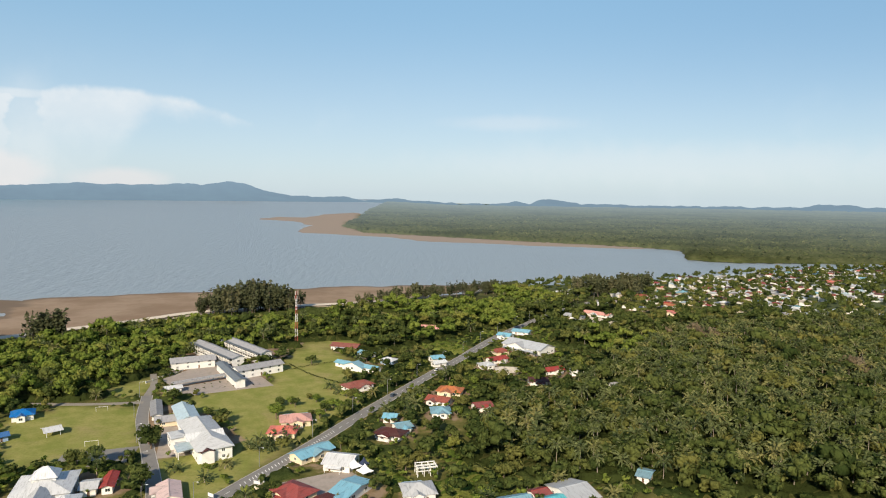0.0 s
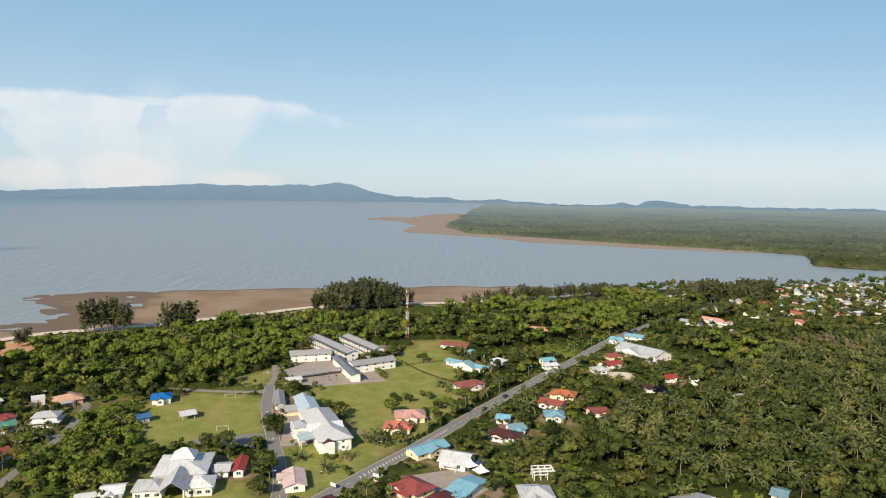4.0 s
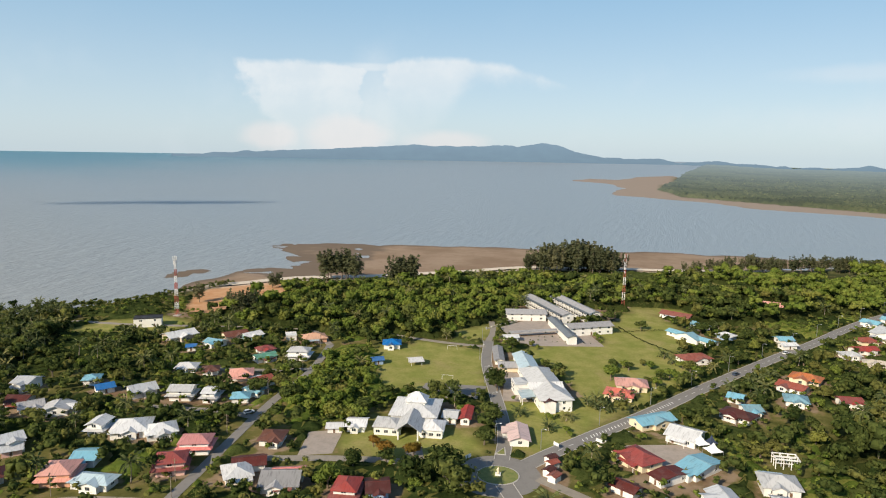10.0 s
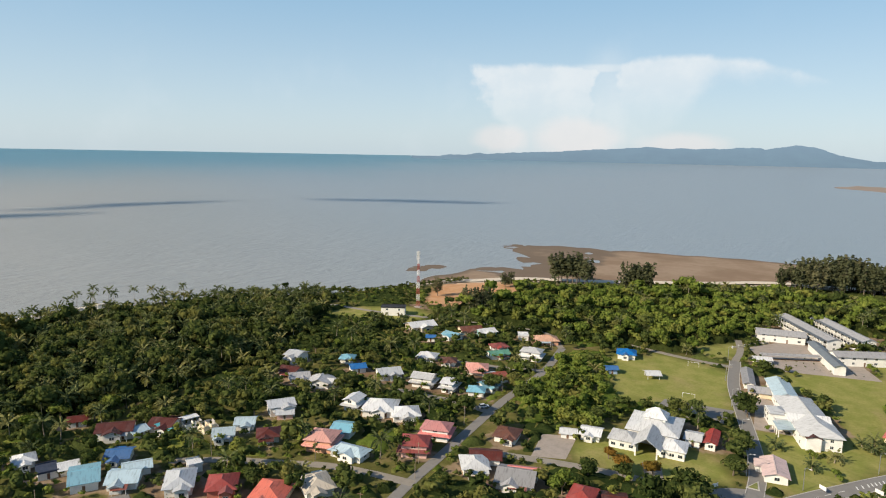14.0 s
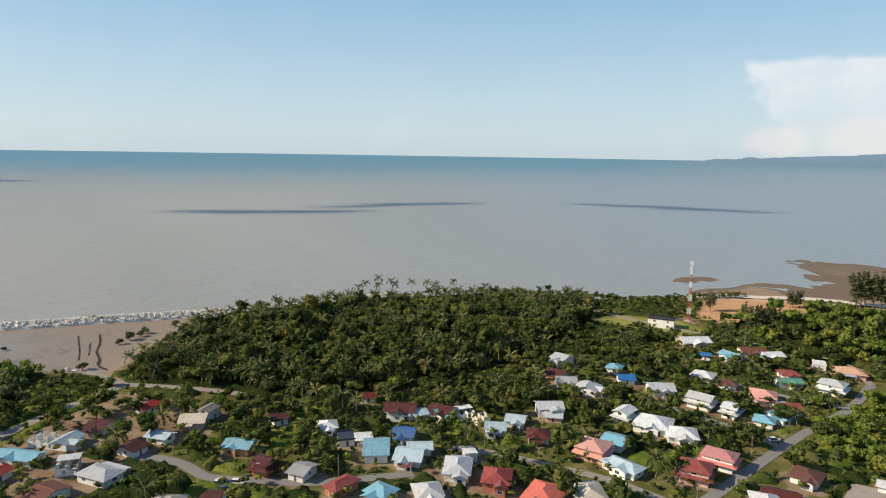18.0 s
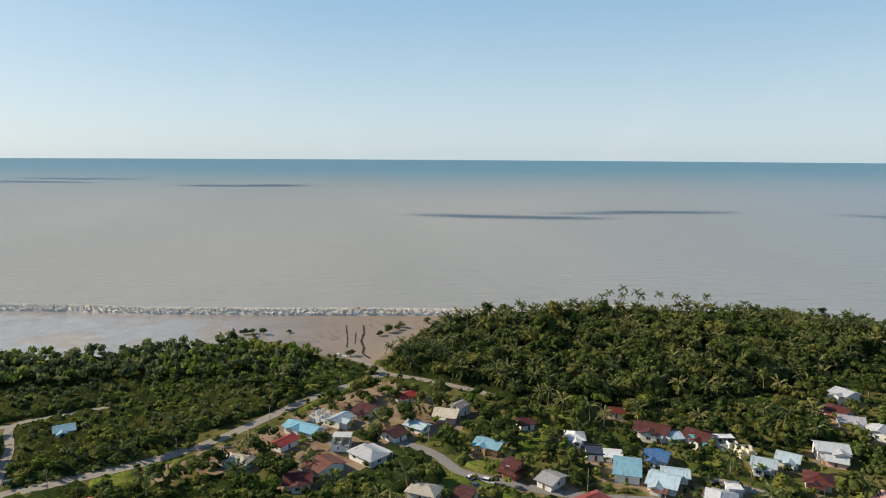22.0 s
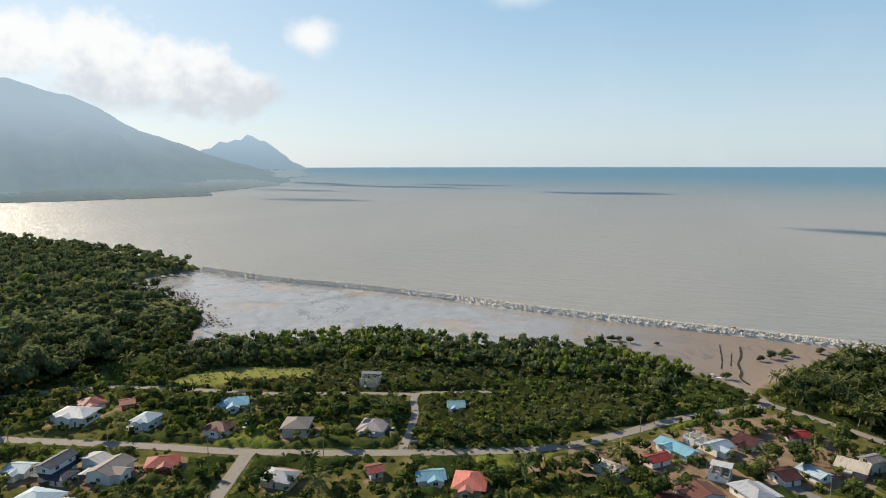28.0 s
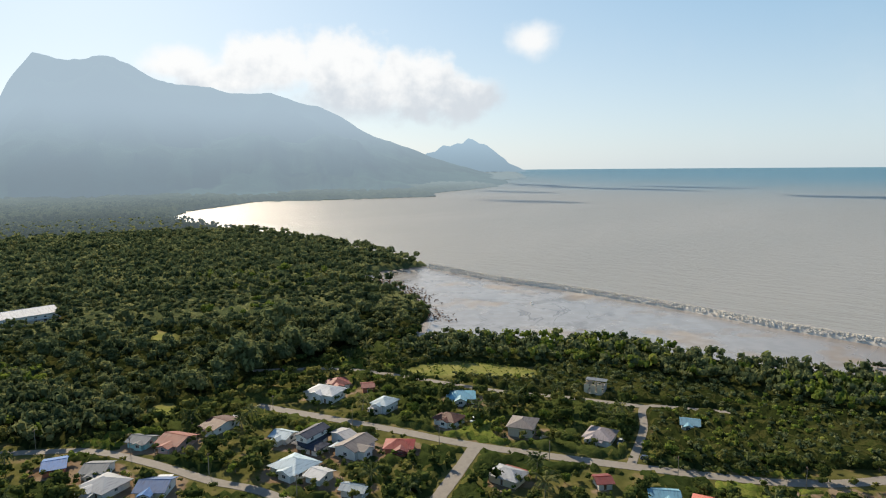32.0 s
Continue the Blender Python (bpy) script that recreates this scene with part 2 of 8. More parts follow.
for key, value in ROOFS.items():
    roofing("roof_" + key, value, 0.0, 0.6)
WALLS = {"white": (0.74, 0.73, 0.70), "cream": (0.68, 0.58, 0.42), "beige": (0.55, 0.48, 0.38), "pinkwall": (0.66, 0.42, 0.38), "peachwall": (0.66, 0.36, 0.24),
         "rustwall": (0.46, 0.16, 0.11), "bluewall": (0.30, 0.42, 0.60), "tealwall": (0.32, 0.55, 0.55), "orangewall": (0.62, 0.30, 0.12), "concrete": (0.42, 0.40, 0.37)}
for key, value in WALLS.items():
    surface("wall_" + key, value, 0.8, 0, 0.06, 2.5, 0.28, 0.08)
surface("frame_white", (0.7, 0.7, 0.68), 0.5, 0, 0.05)
surface("timber", (0.16, 0.09, 0.055), 0.75, 0, 0.2, 6, 0.5)
surface("steel_red", (0.34, 0.08, 0.06), 0.5, 0.0, 0.05)
surface("steel_white", (0.72, 0.72, 0.72), 0.5, 0.0, 0.05)
surface("steel_grey", (0.34, 0.35, 0.36), 0.45, 0.6, 0.1)
surface("asphalt", (0.20, 0.19, 0.178), 0.9, 0, 0.04, 1.2, 0.5, 0.1, (0.15, 0.142, 0.132))
surface("concrete_road", (0.25, 0.225, 0.19), 0.9, 0, 0.04, 0.8, 0.5, 0.1, (0.17, 0.15, 0.125))
surface("paving", (0.34, 0.29, 0.25), 0.9, 0, 0.04, 0.9, 0.6, 0.1, (0.22, 0.19, 0.16))
surface("paint_white", (0.68, 0.68, 0.66), 0.7, 0, 0.05, 4, 0.4)
surface("bark", (0.17, 0.13, 0.095), 0.9, 0, 0.2, 8, 0.5, 0.3)
surface("bark_pale", (0.30, 0.25, 0.19), 0.9, 0, 0.2, 8, 0.5, 0.3)
surface("rock", (0.56, 0.51, 0.43), 0.9, 0, 0.25, 1.5, 0.35, 0.3)
surface("rock_loose", (0.66, 0.61, 0.53), 0.9, 0, 0.0, 0.7, 0.4, 0.3)
surface("tent_white", (0.78, 0.78, 0.77), 0.6, 0, 0.03, 1, 0.1)
surface("car_white", (0.7, 0.7, 0.7), 0.3, 0, 0.05, 1, 0.05)
surface("car_dark", (0.05, 0.07, 0.12), 0.3, 0, 0.05, 1, 0.05)
surface("car_red", (0.40, 0.03, 0.03), 0.3, 0, 0.05, 1, 0.05)
surface("wet_mud", (0.050, 0.040, 0.031), 0.9, 0, 0.02, 1, 0.3, 0.1, None, 0.1)
surface("cloud", (0.85, 0.85, 0.85), 1.0, 0, 0.02, 0.01, 0.1)
surface("dry_sand", (0.60, 0.52, 0.42), 0.95, 0, 0.02, 0.4, 0.35, 0.1)
surface("rubber", (0.02, 0.02, 0.02), 0.8, 0, 0.05, 3, 0.1)
m, n, b, out = material("glass")
b.inputs["Base Color"].default_value, b.inputs["Roughness"].default_value = (0.03, 0.04, 0.05, 1), 0.12


def foliage(name, deep, lit, dry, rough=0.6, air=0.0):
    """Leaves: tone by tree (tint), by leaf clump (island) and by patch."""
    m, n, b, out = material(name)
    tint = n.add("ShaderNodeAttribute", attribute_name="tint").outputs["Fac"]
    own = n.add("ShaderNodeObjectInfo").outputs["Random"]
    isle = n.tree.nodes.new("ShaderNodeNewGeometry").outputs["Random Per Island"]
    tone = n.math("FRACT", n.math("ADD", tint, own))
    patch = n.noise(n.position(), 0.03, 3, 0.6)
    f = n.math("ADD", n.math("MULTIPLY", tone, 0.55), n.math("MULTIPLY", isle, 0.45))
    c = n.mix(n.span(f, 0.1, 0.95, False), deep, lit)
    c = n.mix(n.math("MULTIPLY", n.span(n.math("ADD", tone, n.math("MULTIPLY", patch, 0.5)), 0.85, 1.35), 0.6), c, dry)
    # hollows of the leaf bump are darkened: shade between clumps put into colour
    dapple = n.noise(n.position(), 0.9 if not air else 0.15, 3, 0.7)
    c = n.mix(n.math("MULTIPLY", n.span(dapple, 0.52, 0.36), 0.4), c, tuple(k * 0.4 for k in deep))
    n.link(n.bump(dapple, 0.5, 0.9 if not air else 4.0), b.inputs["Normal"])
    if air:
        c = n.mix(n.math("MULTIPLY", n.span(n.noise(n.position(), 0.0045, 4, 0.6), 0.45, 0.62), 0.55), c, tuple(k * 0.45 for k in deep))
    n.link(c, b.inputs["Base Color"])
    b.inputs["Roughness"].default_value = rough
    b.inputs["Specular IOR Level"].default_value = 0.0
    glow = n.add("ShaderNodeBsdfTranslucent")
    n.link(c, glow.inputs[0])
    blend = n.add("ShaderNodeMixShader", Fac=0.36)
    n.link(b.outputs[0], blend.inputs[1])
    n.link(glow.outputs[0], blend.inputs[2])
    n.link(blend.outputs[0], out.inputs[0])
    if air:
        # distant backdrop woods: haze put into the material as glow, more with distance
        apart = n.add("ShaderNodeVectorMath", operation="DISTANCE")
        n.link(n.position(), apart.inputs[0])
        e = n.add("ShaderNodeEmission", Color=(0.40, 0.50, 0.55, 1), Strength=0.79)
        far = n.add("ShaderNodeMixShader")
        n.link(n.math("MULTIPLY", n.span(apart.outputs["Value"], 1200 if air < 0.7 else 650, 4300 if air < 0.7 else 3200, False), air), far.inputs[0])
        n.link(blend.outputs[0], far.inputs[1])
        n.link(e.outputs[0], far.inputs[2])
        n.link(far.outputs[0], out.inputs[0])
    return m


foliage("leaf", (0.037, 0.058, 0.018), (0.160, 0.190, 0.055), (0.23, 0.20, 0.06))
# leaf darkened for the shade under trees; also the dark hedges
foliage("leaf_deep_shade", (0.018, 0.028, 0.010), (0.075, 0.094, 0.026), (0.11, 0.10, 0.035))
# paler, greyer leaf: haze over the woods put into the base colour
foliage("leaf_mid_haze", (0.052, 0.078, 0.040), (0.225, 0.258, 0.112), (0.30, 0.29, 0.12), 0.8)
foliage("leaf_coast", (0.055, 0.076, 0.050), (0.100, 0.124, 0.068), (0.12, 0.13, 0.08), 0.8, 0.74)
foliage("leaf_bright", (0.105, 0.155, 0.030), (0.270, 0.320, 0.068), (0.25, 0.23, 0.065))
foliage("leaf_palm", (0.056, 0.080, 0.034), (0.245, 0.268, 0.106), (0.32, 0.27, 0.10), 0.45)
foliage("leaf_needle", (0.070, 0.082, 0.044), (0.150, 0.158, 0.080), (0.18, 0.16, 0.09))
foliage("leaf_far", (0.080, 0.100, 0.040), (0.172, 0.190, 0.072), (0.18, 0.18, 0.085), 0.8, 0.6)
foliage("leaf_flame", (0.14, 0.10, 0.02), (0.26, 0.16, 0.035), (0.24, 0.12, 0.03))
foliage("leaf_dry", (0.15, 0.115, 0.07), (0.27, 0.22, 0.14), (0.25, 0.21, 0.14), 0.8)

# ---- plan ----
HUB = Vector((-30, -15, 0))
SEA = -2.0


def rise(x, y):
    """The far ground curls up a little, so that its rim stands at the true horizon."""
    r = np.hypot(np.asarray(x) - HUB.x, np.asarray(y) - HUB.y)
    k = np.clip((np.degrees(np.arctan2(np.asarray(x) - HUB.x, np.asarray(y) - HUB.y)) + 5.0) / 8.0, 0, 1) * (np.asarray(y) > 0)
    return (77 - 27 * k * k * (3 - 2 * k)) * np.maximum(0, (r - 1000) / 3900) ** 2


LAND = [(2600, 1300), (900, 1050), (589, 1000), (409, 908), (289, 842), (90, 770), (20, 700), (-82, 627), (-201, 577), (-248, 526), (-284, 490), (-317, 455),
        (-359, 423), (-375, 391), (-396, 362), (-408, 335), (-413, 300), (-427, 257), (-462, 201), (-474, 125), (-470, 79), (-462, 50), (-450, 19), (-408, -20),
        (-367, -34), (-379, -56), (-405, -84), (-400, -118), (-384, -120), (-375, -189), (-368, -228), (-323, -290), (-310, -323), (-361, -362), (-391, -424),
        (-415, -519), (-443, -530)]
COAST = [(-508, -520), (-542, -663), (-564, -831), (-560, -1058), (-583, -1308), (-618, -1416), (-715, -1552), (-1011, -1768), (-1271, -1657), (-1533, -1556),
         (-1640, -1700), (-2000, -1800), (-2195, -1854), (-2370, -2180), (-2950, -2290), (-3500, -2800), (-3800, -3800), (0, -5200), (3700, -3700), (5200, 0)]
MANGROVE = [(-330, 3400), (-300, 2600), (-290, 2090), (-188, 1795), (0, 1690), (215, 1540), (408, 1431), (499, 1335), (476, 1250), (435, 1130), (499, 1090), (600, 1086), (780, 1086),
            (1500, 1300), (5200, 2400), (3000, 5000), (-300, 5200)]
SAND_FLAT = [(90, 785), (-43, 768), (-146, 741), (-246, 707), (-370, 661), (-475, 619), (-509, 567), (-440, 524), (-399, 489), (-428, 450), (-425, 385),
             (-400, 345), (-390, 350), (-300, 470), (-190, 560), (-60, 620)]
MUD_FLAT = [(-508, -520), (-498, -419), (-493, -330), (-487, -240), (-479, -181), (-475, -100), (-473, -44), (-469, 5), (-466, 52), (-430, 40), (-350, -20),
            (-350, -120), (-340, -230), (-280, -300), (-330, -345), (-380, -430), (-400, -535)]
SPIT = [(-665, 2457), (-606, 2640), (-500, 2600), (-455, 2950), (-366, 3069), (-275, 2641), (-277, 2075), (-190, 1785), (8, 1700), (219, 1540), (440, 1390), (430, 1370), (192, 1440), (106, 1490), (-10, 1510), (-113, 1648), (-224, 1713), (-363, 1774), (-387, 2119), (-484, 2343)]
SOIL = [(-348, 301), (-381, 341), (-388, 384), (-353, 416), (-324, 380), (-322, 322), (-330, 300)]
DIRT = [(-262, -68), (-241, -88), (-247, -103), (-262, -89), (-285, -66), (-313, -47), (-333, -25), (-310, 1), (-285, -7), (-262, -27), (-253, -53)]
SLOPE = [(-198, 290), (-182, 306), (-172, 290), (-156, 248), (-158, 236), (-170, 246)]
RAMP = [(-378, -48), (-388, -39), (-372, -27), (-350, -25), (-342, -34), (-359, -45)]
FIELD = [(-187, 312), (-165, 312), (-146, 311), (-137, 291), (-124, 262), (-122, 247), (-154, 243), (-166, 258)]
SCHOOL_YARD = [(-155, 360), (-144, 390), (-112, 384), (-90, 350), (-130, 330)]
CHURCH_YARD = [(-124, 286), (-110, 284), (-97, 254), (-112, 249)]
LAWNS = [[(-104, 385), (-80, 412), (-50, 374), (-62, 338), (-88, 322), (-102, 336), (-88, 350)], [(-112, 247), (-88, 258), (-68, 251), (-82, 216), (-90, 208), (-100, 213)],
         [(-150, 208), (-112, 214), (-100, 200), (-112, 186), (-146, 176), (-152, 190)], [(-98, 455), (-62, 465), (-50, 448), (-90, 434)], [(-176, 340), (-160, 372), (-152, 340), (-160, 322)],
         [(-369, 232), (-370, 259), (-345, 287), (-323, 281), (-313, 258)],
         [(-97, 403), (-91, 458), (-83, 456), (-68, 429), (-49, 385), (-55, 352), (-67, 343), (-90, 385)], [(-111, 634), (-95, 628), (-56, 591), (-40, 573), (-26, 541), (-34, 520), (-46, 530), (-51, 575), (-95, 585)],
         [(-65, 337), (-48, 331), (-36, 323), (-42, 313), (-56, 309)],
         [(-194, -451), (-204, -445), (-206, -424), (-198, -406), (-187, -422)], [(-252, -275), (-268, -274), (-283, -266), (-292, -247), (-300, -231), (-290, -219), (-279, -230), (-268, -245), (-253, -263)], [(-141, -310), (-151, -316), (-155, -307), (-147, -296), (-137, -299)],
         [(-90, 235), (-83, 269), (-75, 291), (-58, 280), (-76, 225), (-83, 215)]]
LAWNS.append([(-130, 322), (-118, 340), (-89, 357), (-62, 362), (-41, 331), (-44, 310), (-52, 294), (-57, 273), (-69, 249), (-78, 208), (-94, 206), (-104, 244), (-82, 252), (-80, 262), (-94, 288), (-102, 304), (-119, 304)])
SHELF = [(-504, 560), (-481, 625), (-400, 645), (-370, 560), (-349, 505), (-352, 452), (-383, 430), (-432, 440), (-400, 485), (-430, 525)]
BARS = [(-452, 360), (-470, 398), (-458, 434), (-437, 428), (-434, 394)]
HEDGE_LAWN = [(-90, 381), (-78, 391), (-66, 400)]
HEDGE_FIELD = [(-91, 394), (-71, 368), (-48, 349)]
HEDGE_GATE = [(-160, 367), (-147, 347), (-134, 328)]
YARD_ROWS = [[(-139, 357), (-123, 362), (-110, 364)], [(-136, 338), (-118, 345), (-98, 350)], [(-136, 348), (-120, 352), (-104, 356)]]
LOT = [(-164.6, 185.9), (-154.2, 193.2), (-146.8, 174.9), (-156.4, 168.2)]
FORESTS = {
    "palm": [[(-354, -28), (-451, 19), (-462, 97), (-450, 213), (-407, 271), (-361, 226), (-305, 155), (-297, 76), (-300, 28), (-318, 7)],
             [(12, 262), (36, 318), (72, 345), (125, 416), (190, 505), (330, 545), (520, 600), (520, 300), (150, 215), (60, 230)]],
    "wood": [[(-325, 305), (-322, 395), (-296, 432), (-240, 480), (-210, 505), (-182, 518), (-99, 535), (-79, 600), (-12, 670), (142, 715), (90, 557), (-5, 455), (-40, 420), (-100, 440), (-168, 420), (-156, 350), (-178, 320), (-206, 305), (-281, 285)],
             [(40, 505), (60, 600), (110, 700), (150, 700), (200, 640), (150, 575), (110, 555), (80, 520)],
             [(5, 255), (30, 300), (34, 345), (62, 350), (102, 372), (108, 430), (80, 460), (110, 500), (190, 545), (262, 566), (388, 546), (540, 610), (540, 300), (160, 205), (60, 230), (12, 240)],
             [(-100, -305), (0, -1300), (-500, -1300), (-555, -1058), (-560, -831), (-538, -663), (-505, -527), (-415, -518), (-391, -430), (-361, -366), (-315, -323), (-240, -320), (-183, -312), (-136, -295)]],
    "scrub": [[(-300, -70), (-370, -60), (-395, -110), (-370, -228), (-318, -300), (-250, -305), (-270, -205), (-295, -165), (-262, -152), (-250, -125)], [(-140, -295), (-100, -300), (-60, -420), (-110, -440)]]}


def inside(poly, x, y):
    x, y = np.asarray(x, float), np.asarray(y, float)
    c = np.zeros(x.shape, bool)
    for (x0, y0), (x1, y1) in zip(poly, poly[1:] + poly[:1]):
        if y0 != y1:
            c ^= ((y0 > y) != (y1 > y)) & (x < (x1 - x0) * (y - y0) / (y1 - y0) + x0)
    return c


def away(line, x, y, closed=False):
    """Distance from a line of points."""
    x, y = np.asarray(x, float), np.asarray(y, float)
    best = np.full(x.shape, 1e9)
    for (x0, y0), (x1, y1) in zip(line, line[1:] + (line[:1] if closed else [])):
        dx, dy = x1 - x0, y1 - y0
        k = np.clip(((x - x0) * dx + (y - y0) * dy) / (dx * dx + dy * dy + 1e-9), 0, 1)
        best = np.minimum(best, np.hypot(x - x0 - k * dx, y - y0 - k * dy))
    return best


def depth_in(poly, x, y):
    d = away(poly, x, y, True)
    return np.where(inside(poly, x, y), d, -d)


def ripple(x, y, s, seed=0.0):
    """Cheap smooth wobble between -1 and 1."""
    return (np.sin(x / s + 1.7 * np.sin(y / s * 0.7 + seed)) + np.sin(y / s * 1.3 + 1.3 * np.sin(x / s * 0.9 + seed * 2)) + 0.6 * np.sin((x + y) / s * 2.1 + seed)) / 2.6


# ---- helpers for meshes ----
def mesh_from(name, verts, faces, mat, smooth=False):
    me = bpy.data.meshes.new(name)
    me.from_pydata([tuple(v) for v in verts], [], [tuple(f) for f in faces])
    me.materials.append(MATS[mat])
    if smooth:
        me.shade_smooth()
    me.update()
    return me


def big_mesh(name, verts, quads, tris, mat, attrs=None, smooth=False):
    """A large mesh from arrays."""
    me = bpy.data.meshes.new(name)
    nq, nt = len(quads), len(tris)
    me.vertices.add(len(verts))
    me.vertices.foreach_set("co", np.asarray(verts, np.float32).ravel())
    me.loops.add(nq * 4 + nt * 3)
    me.loops.foreach_set("vertex_index", np.concatenate([np.asarray(quads, np.int32).ravel(), np.asarray(tris, np.int32).ravel()]))
    me.polygons.add(nq + nt)
    me.polygons.foreach_set("loop_start", np.concatenate([np.arange(nq) * 4, nq * 4 + np.arange(nt) * 3]).astype(np.int32))
    me.update(calc_edges=True)
    me.materials.append(MATS[mat])
    for key, values in (attrs or {}).items():
        a = me.attributes.new(key, "FLOAT", "POINT")
        a.data.foreach_set("value", np.asarray(values, np.float32))
    if smooth:
        me.shade_smooth()
    me.validate()
    return me


def part(name, me, parent, label="", m=None):
    ob = new(name, me)
    ob.parent = parent
    if m is not None:
        ob.matrix_basis = m
    if label:
        ob["label"] = label
    return ob


def thing(name, x, y, rot, label, category, group="", kind="", z=None):
    ob = new(name)
    ob.empty_display_size = 0.5
    ob.matrix_basis = pose(x, y, float(rise(x, y)) if z is None else z, 0, 0, rot)
    return tagged(ob, label, category, group, kind)


def box(x0, x1, y0, y1, z0, z1, into=None):
    v, f = into if into else ([], [])
    k = len(v)
    v += [(x, y, z) for z in (z0, z1) for y in (y0, y1) for x in (x0, x1)]
    f += [tuple(k + i for i in q) for q in ((0, 2, 3, 1), (4, 5, 7, 6), (0, 1, 5, 4), (2, 6, 7, 3), (0, 4, 6, 2), (1, 3, 7, 5))]
    return v, f


def tube(points, radii, sides=6, into=None, cap=True):
    """A tapered tube along points."""
    v, f = into if into else ([], [])
    k = len(v)
    pts = [Vector(p) for p in points]
    for i, p in enumerate(pts):
        d = (pts[min(i + 1, len(pts) - 1)] - pts[max(i - 1, 0)]).normalized()
        a = d.orthogonal().normalized()
        b = d.cross(a)
        v += [tuple(p + radii[i] * (a * math.cos(2 * math.pi * j / sides) + b * math.sin(2 * math.pi * j / sides))) for j in range(sides)]
    for i in range(len(pts) - 1):
        for j in range(sides):
            f.append((k + i * sides + j, k + i * sides + (j + 1) % sides, k + (i + 1) * sides + (j + 1) % sides, k + (i + 1) * sides + j))
    if cap:
        f += [tuple(k + j for j in range(sides))[::-1], tuple(k + (len(pts) - 1) * sides + j for j in range(sides))]
    return v, f


# ---- ground, water, far hills ----
def ground():
    radii = np.concatenate([np.arange(4, 1000, 7.5), 1000 * 1.026 ** np.arange(0, 62)])
    radii = np.append(radii[radii < 4850], 4860.0)
    turns = np.radians(np.arange(0, 360, 0.9))
    r, a = np.meshgrid(radii, turns, indexing="ij")
    x, y = HUB.x + r * np.cos(a), HUB.y + r * np.sin(a)
    land = np.maximum(depth_in(LAND + COAST, x, y), depth_in(MANGROVE, x, y)) + 3.0 * ripple(x, y, 23.0)
    flat = np.maximum(np.maximum(depth_in(SAND_FLAT, x, y), depth_in(BARS, x, y) - 2), depth_in(SPIT, x, y) + 12) + 9 * ripple(x, y, 31.0, 2) + 8 * ripple(x, y, 17.0, 7)
    mud = depth_in(MUD_FLAT, x, y)
    wob = 0.5 * ripple(x, y, 17.0, 1) + 0.5 * ripple(x, y, 47.0, 4)
    z = np.full(x.shape, -5.0)
    z = np.maximum(z, np.clip(-2.0 + 0.035 * flat, -5, -1.35 + 0.25 * wob))
    shelf = np.maximum(depth_in(SHELF, x, y), depth_in(BARS, x, y))
    pools = 0.55 * ripple(x, y, 7.0, 3) + 0.45 * ripple(y, x, 16.0, 5)
    z = np.where(shelf > -4, np.minimum(z, -1.96 + 0.22 * pools + 0.004 * np.clip(shelf, 0, 30)), z)
    z = np.maximum(z, np.clip(-2.0 + 0.12 * mud, -5, -1.86 + 0.16 * wob))
    z = np.maximum(z, np.clip(-2.1 + 0.22 * land, -5, 0.0))
    sandy = np.clip((9 - land) / 10, 0, 1) * ((np.hypot(x - HUB.x, y - HUB.y) < 950) | (y > 900))
    soil = np.clip(depth_in(SOIL, x, y) / 8 + 0.5, 0, 1)
    muddy = np.clip(mud / 8 + 0.5, 0, 1) * sandy
    lawn = np.zeros(x.shape)
    for p in LAWNS + [FIELD, SLOPE]:
        lawn = np.maximum(lawn, np.clip(depth_in(p, x, y) / 4 + 0.5, 0, 1))
    berm = np.exp(-((land - 3) / 7.0) ** 2) * inside([(-450, 290), (-520, 640), (100, 800), (60, 600)], x, y)
    dirt = np.zeros(x.shape)
    for bx, by, bb in BLOCKED:
        dirt = np.maximum(dirt, np.clip((bb + 6 - np.hypot(x - bx, y - by)) / 5, 0, 1))
    dirt = dirt * np.clip(0.75 + 0.5 * ripple(x, y, 27.0, 6), 0.2, 1)
    dirt = np.maximum(dirt, np.clip(np.maximum(depth_in(DIRT, x, y), depth_in(RAMP, x, y)) / 5 + 0.5, 0, 0.9))
    dirt = dirt * (1 - 0.9 * lawn)
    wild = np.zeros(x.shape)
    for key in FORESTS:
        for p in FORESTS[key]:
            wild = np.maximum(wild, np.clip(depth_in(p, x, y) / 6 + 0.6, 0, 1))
    verts = np.stack([x, y, z + rise(x, y)], -1).reshape(-1, 3)
    ids = np.arange(x.size).reshape(x.shape)
    nxt = np.roll(ids, -1, 1)
    quads = np.stack([ids[:-1], ids[1:], nxt[1:], nxt[:-1]], -1).reshape(-1, 4)
    hub = len(verts)
    verts = np.vstack([verts, [(HUB.x, HUB.y, 0)]])
    tris = np.stack([np.full(ids.shape[1], hub), ids[0], nxt[0]], -1)
    zero = lambda v: np.append(v.ravel(), 0)
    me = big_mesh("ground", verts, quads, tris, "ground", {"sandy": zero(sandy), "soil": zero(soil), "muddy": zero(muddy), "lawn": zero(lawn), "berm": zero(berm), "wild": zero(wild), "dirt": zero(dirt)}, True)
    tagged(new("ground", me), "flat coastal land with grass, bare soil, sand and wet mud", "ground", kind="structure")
    zw = np.full(x.shape, SEA) + rise(x, y)
    keep = np.unique(np.concatenate([np.arange(0, 130, 13), np.arange(130, len(radii)), [len(radii) - 1]]))
    x, y, zw = x[keep][:, ::2], y[keep][:, ::2], zw[keep][:, ::2]
    ids = np.arange(x.size).reshape(x.shape)
    nxt = np.roll(ids, -1, 1)
    quads = np.stack([ids[:-1], ids[1:], nxt[1:], nxt[:-1]], -1).reshape(-1, 4)
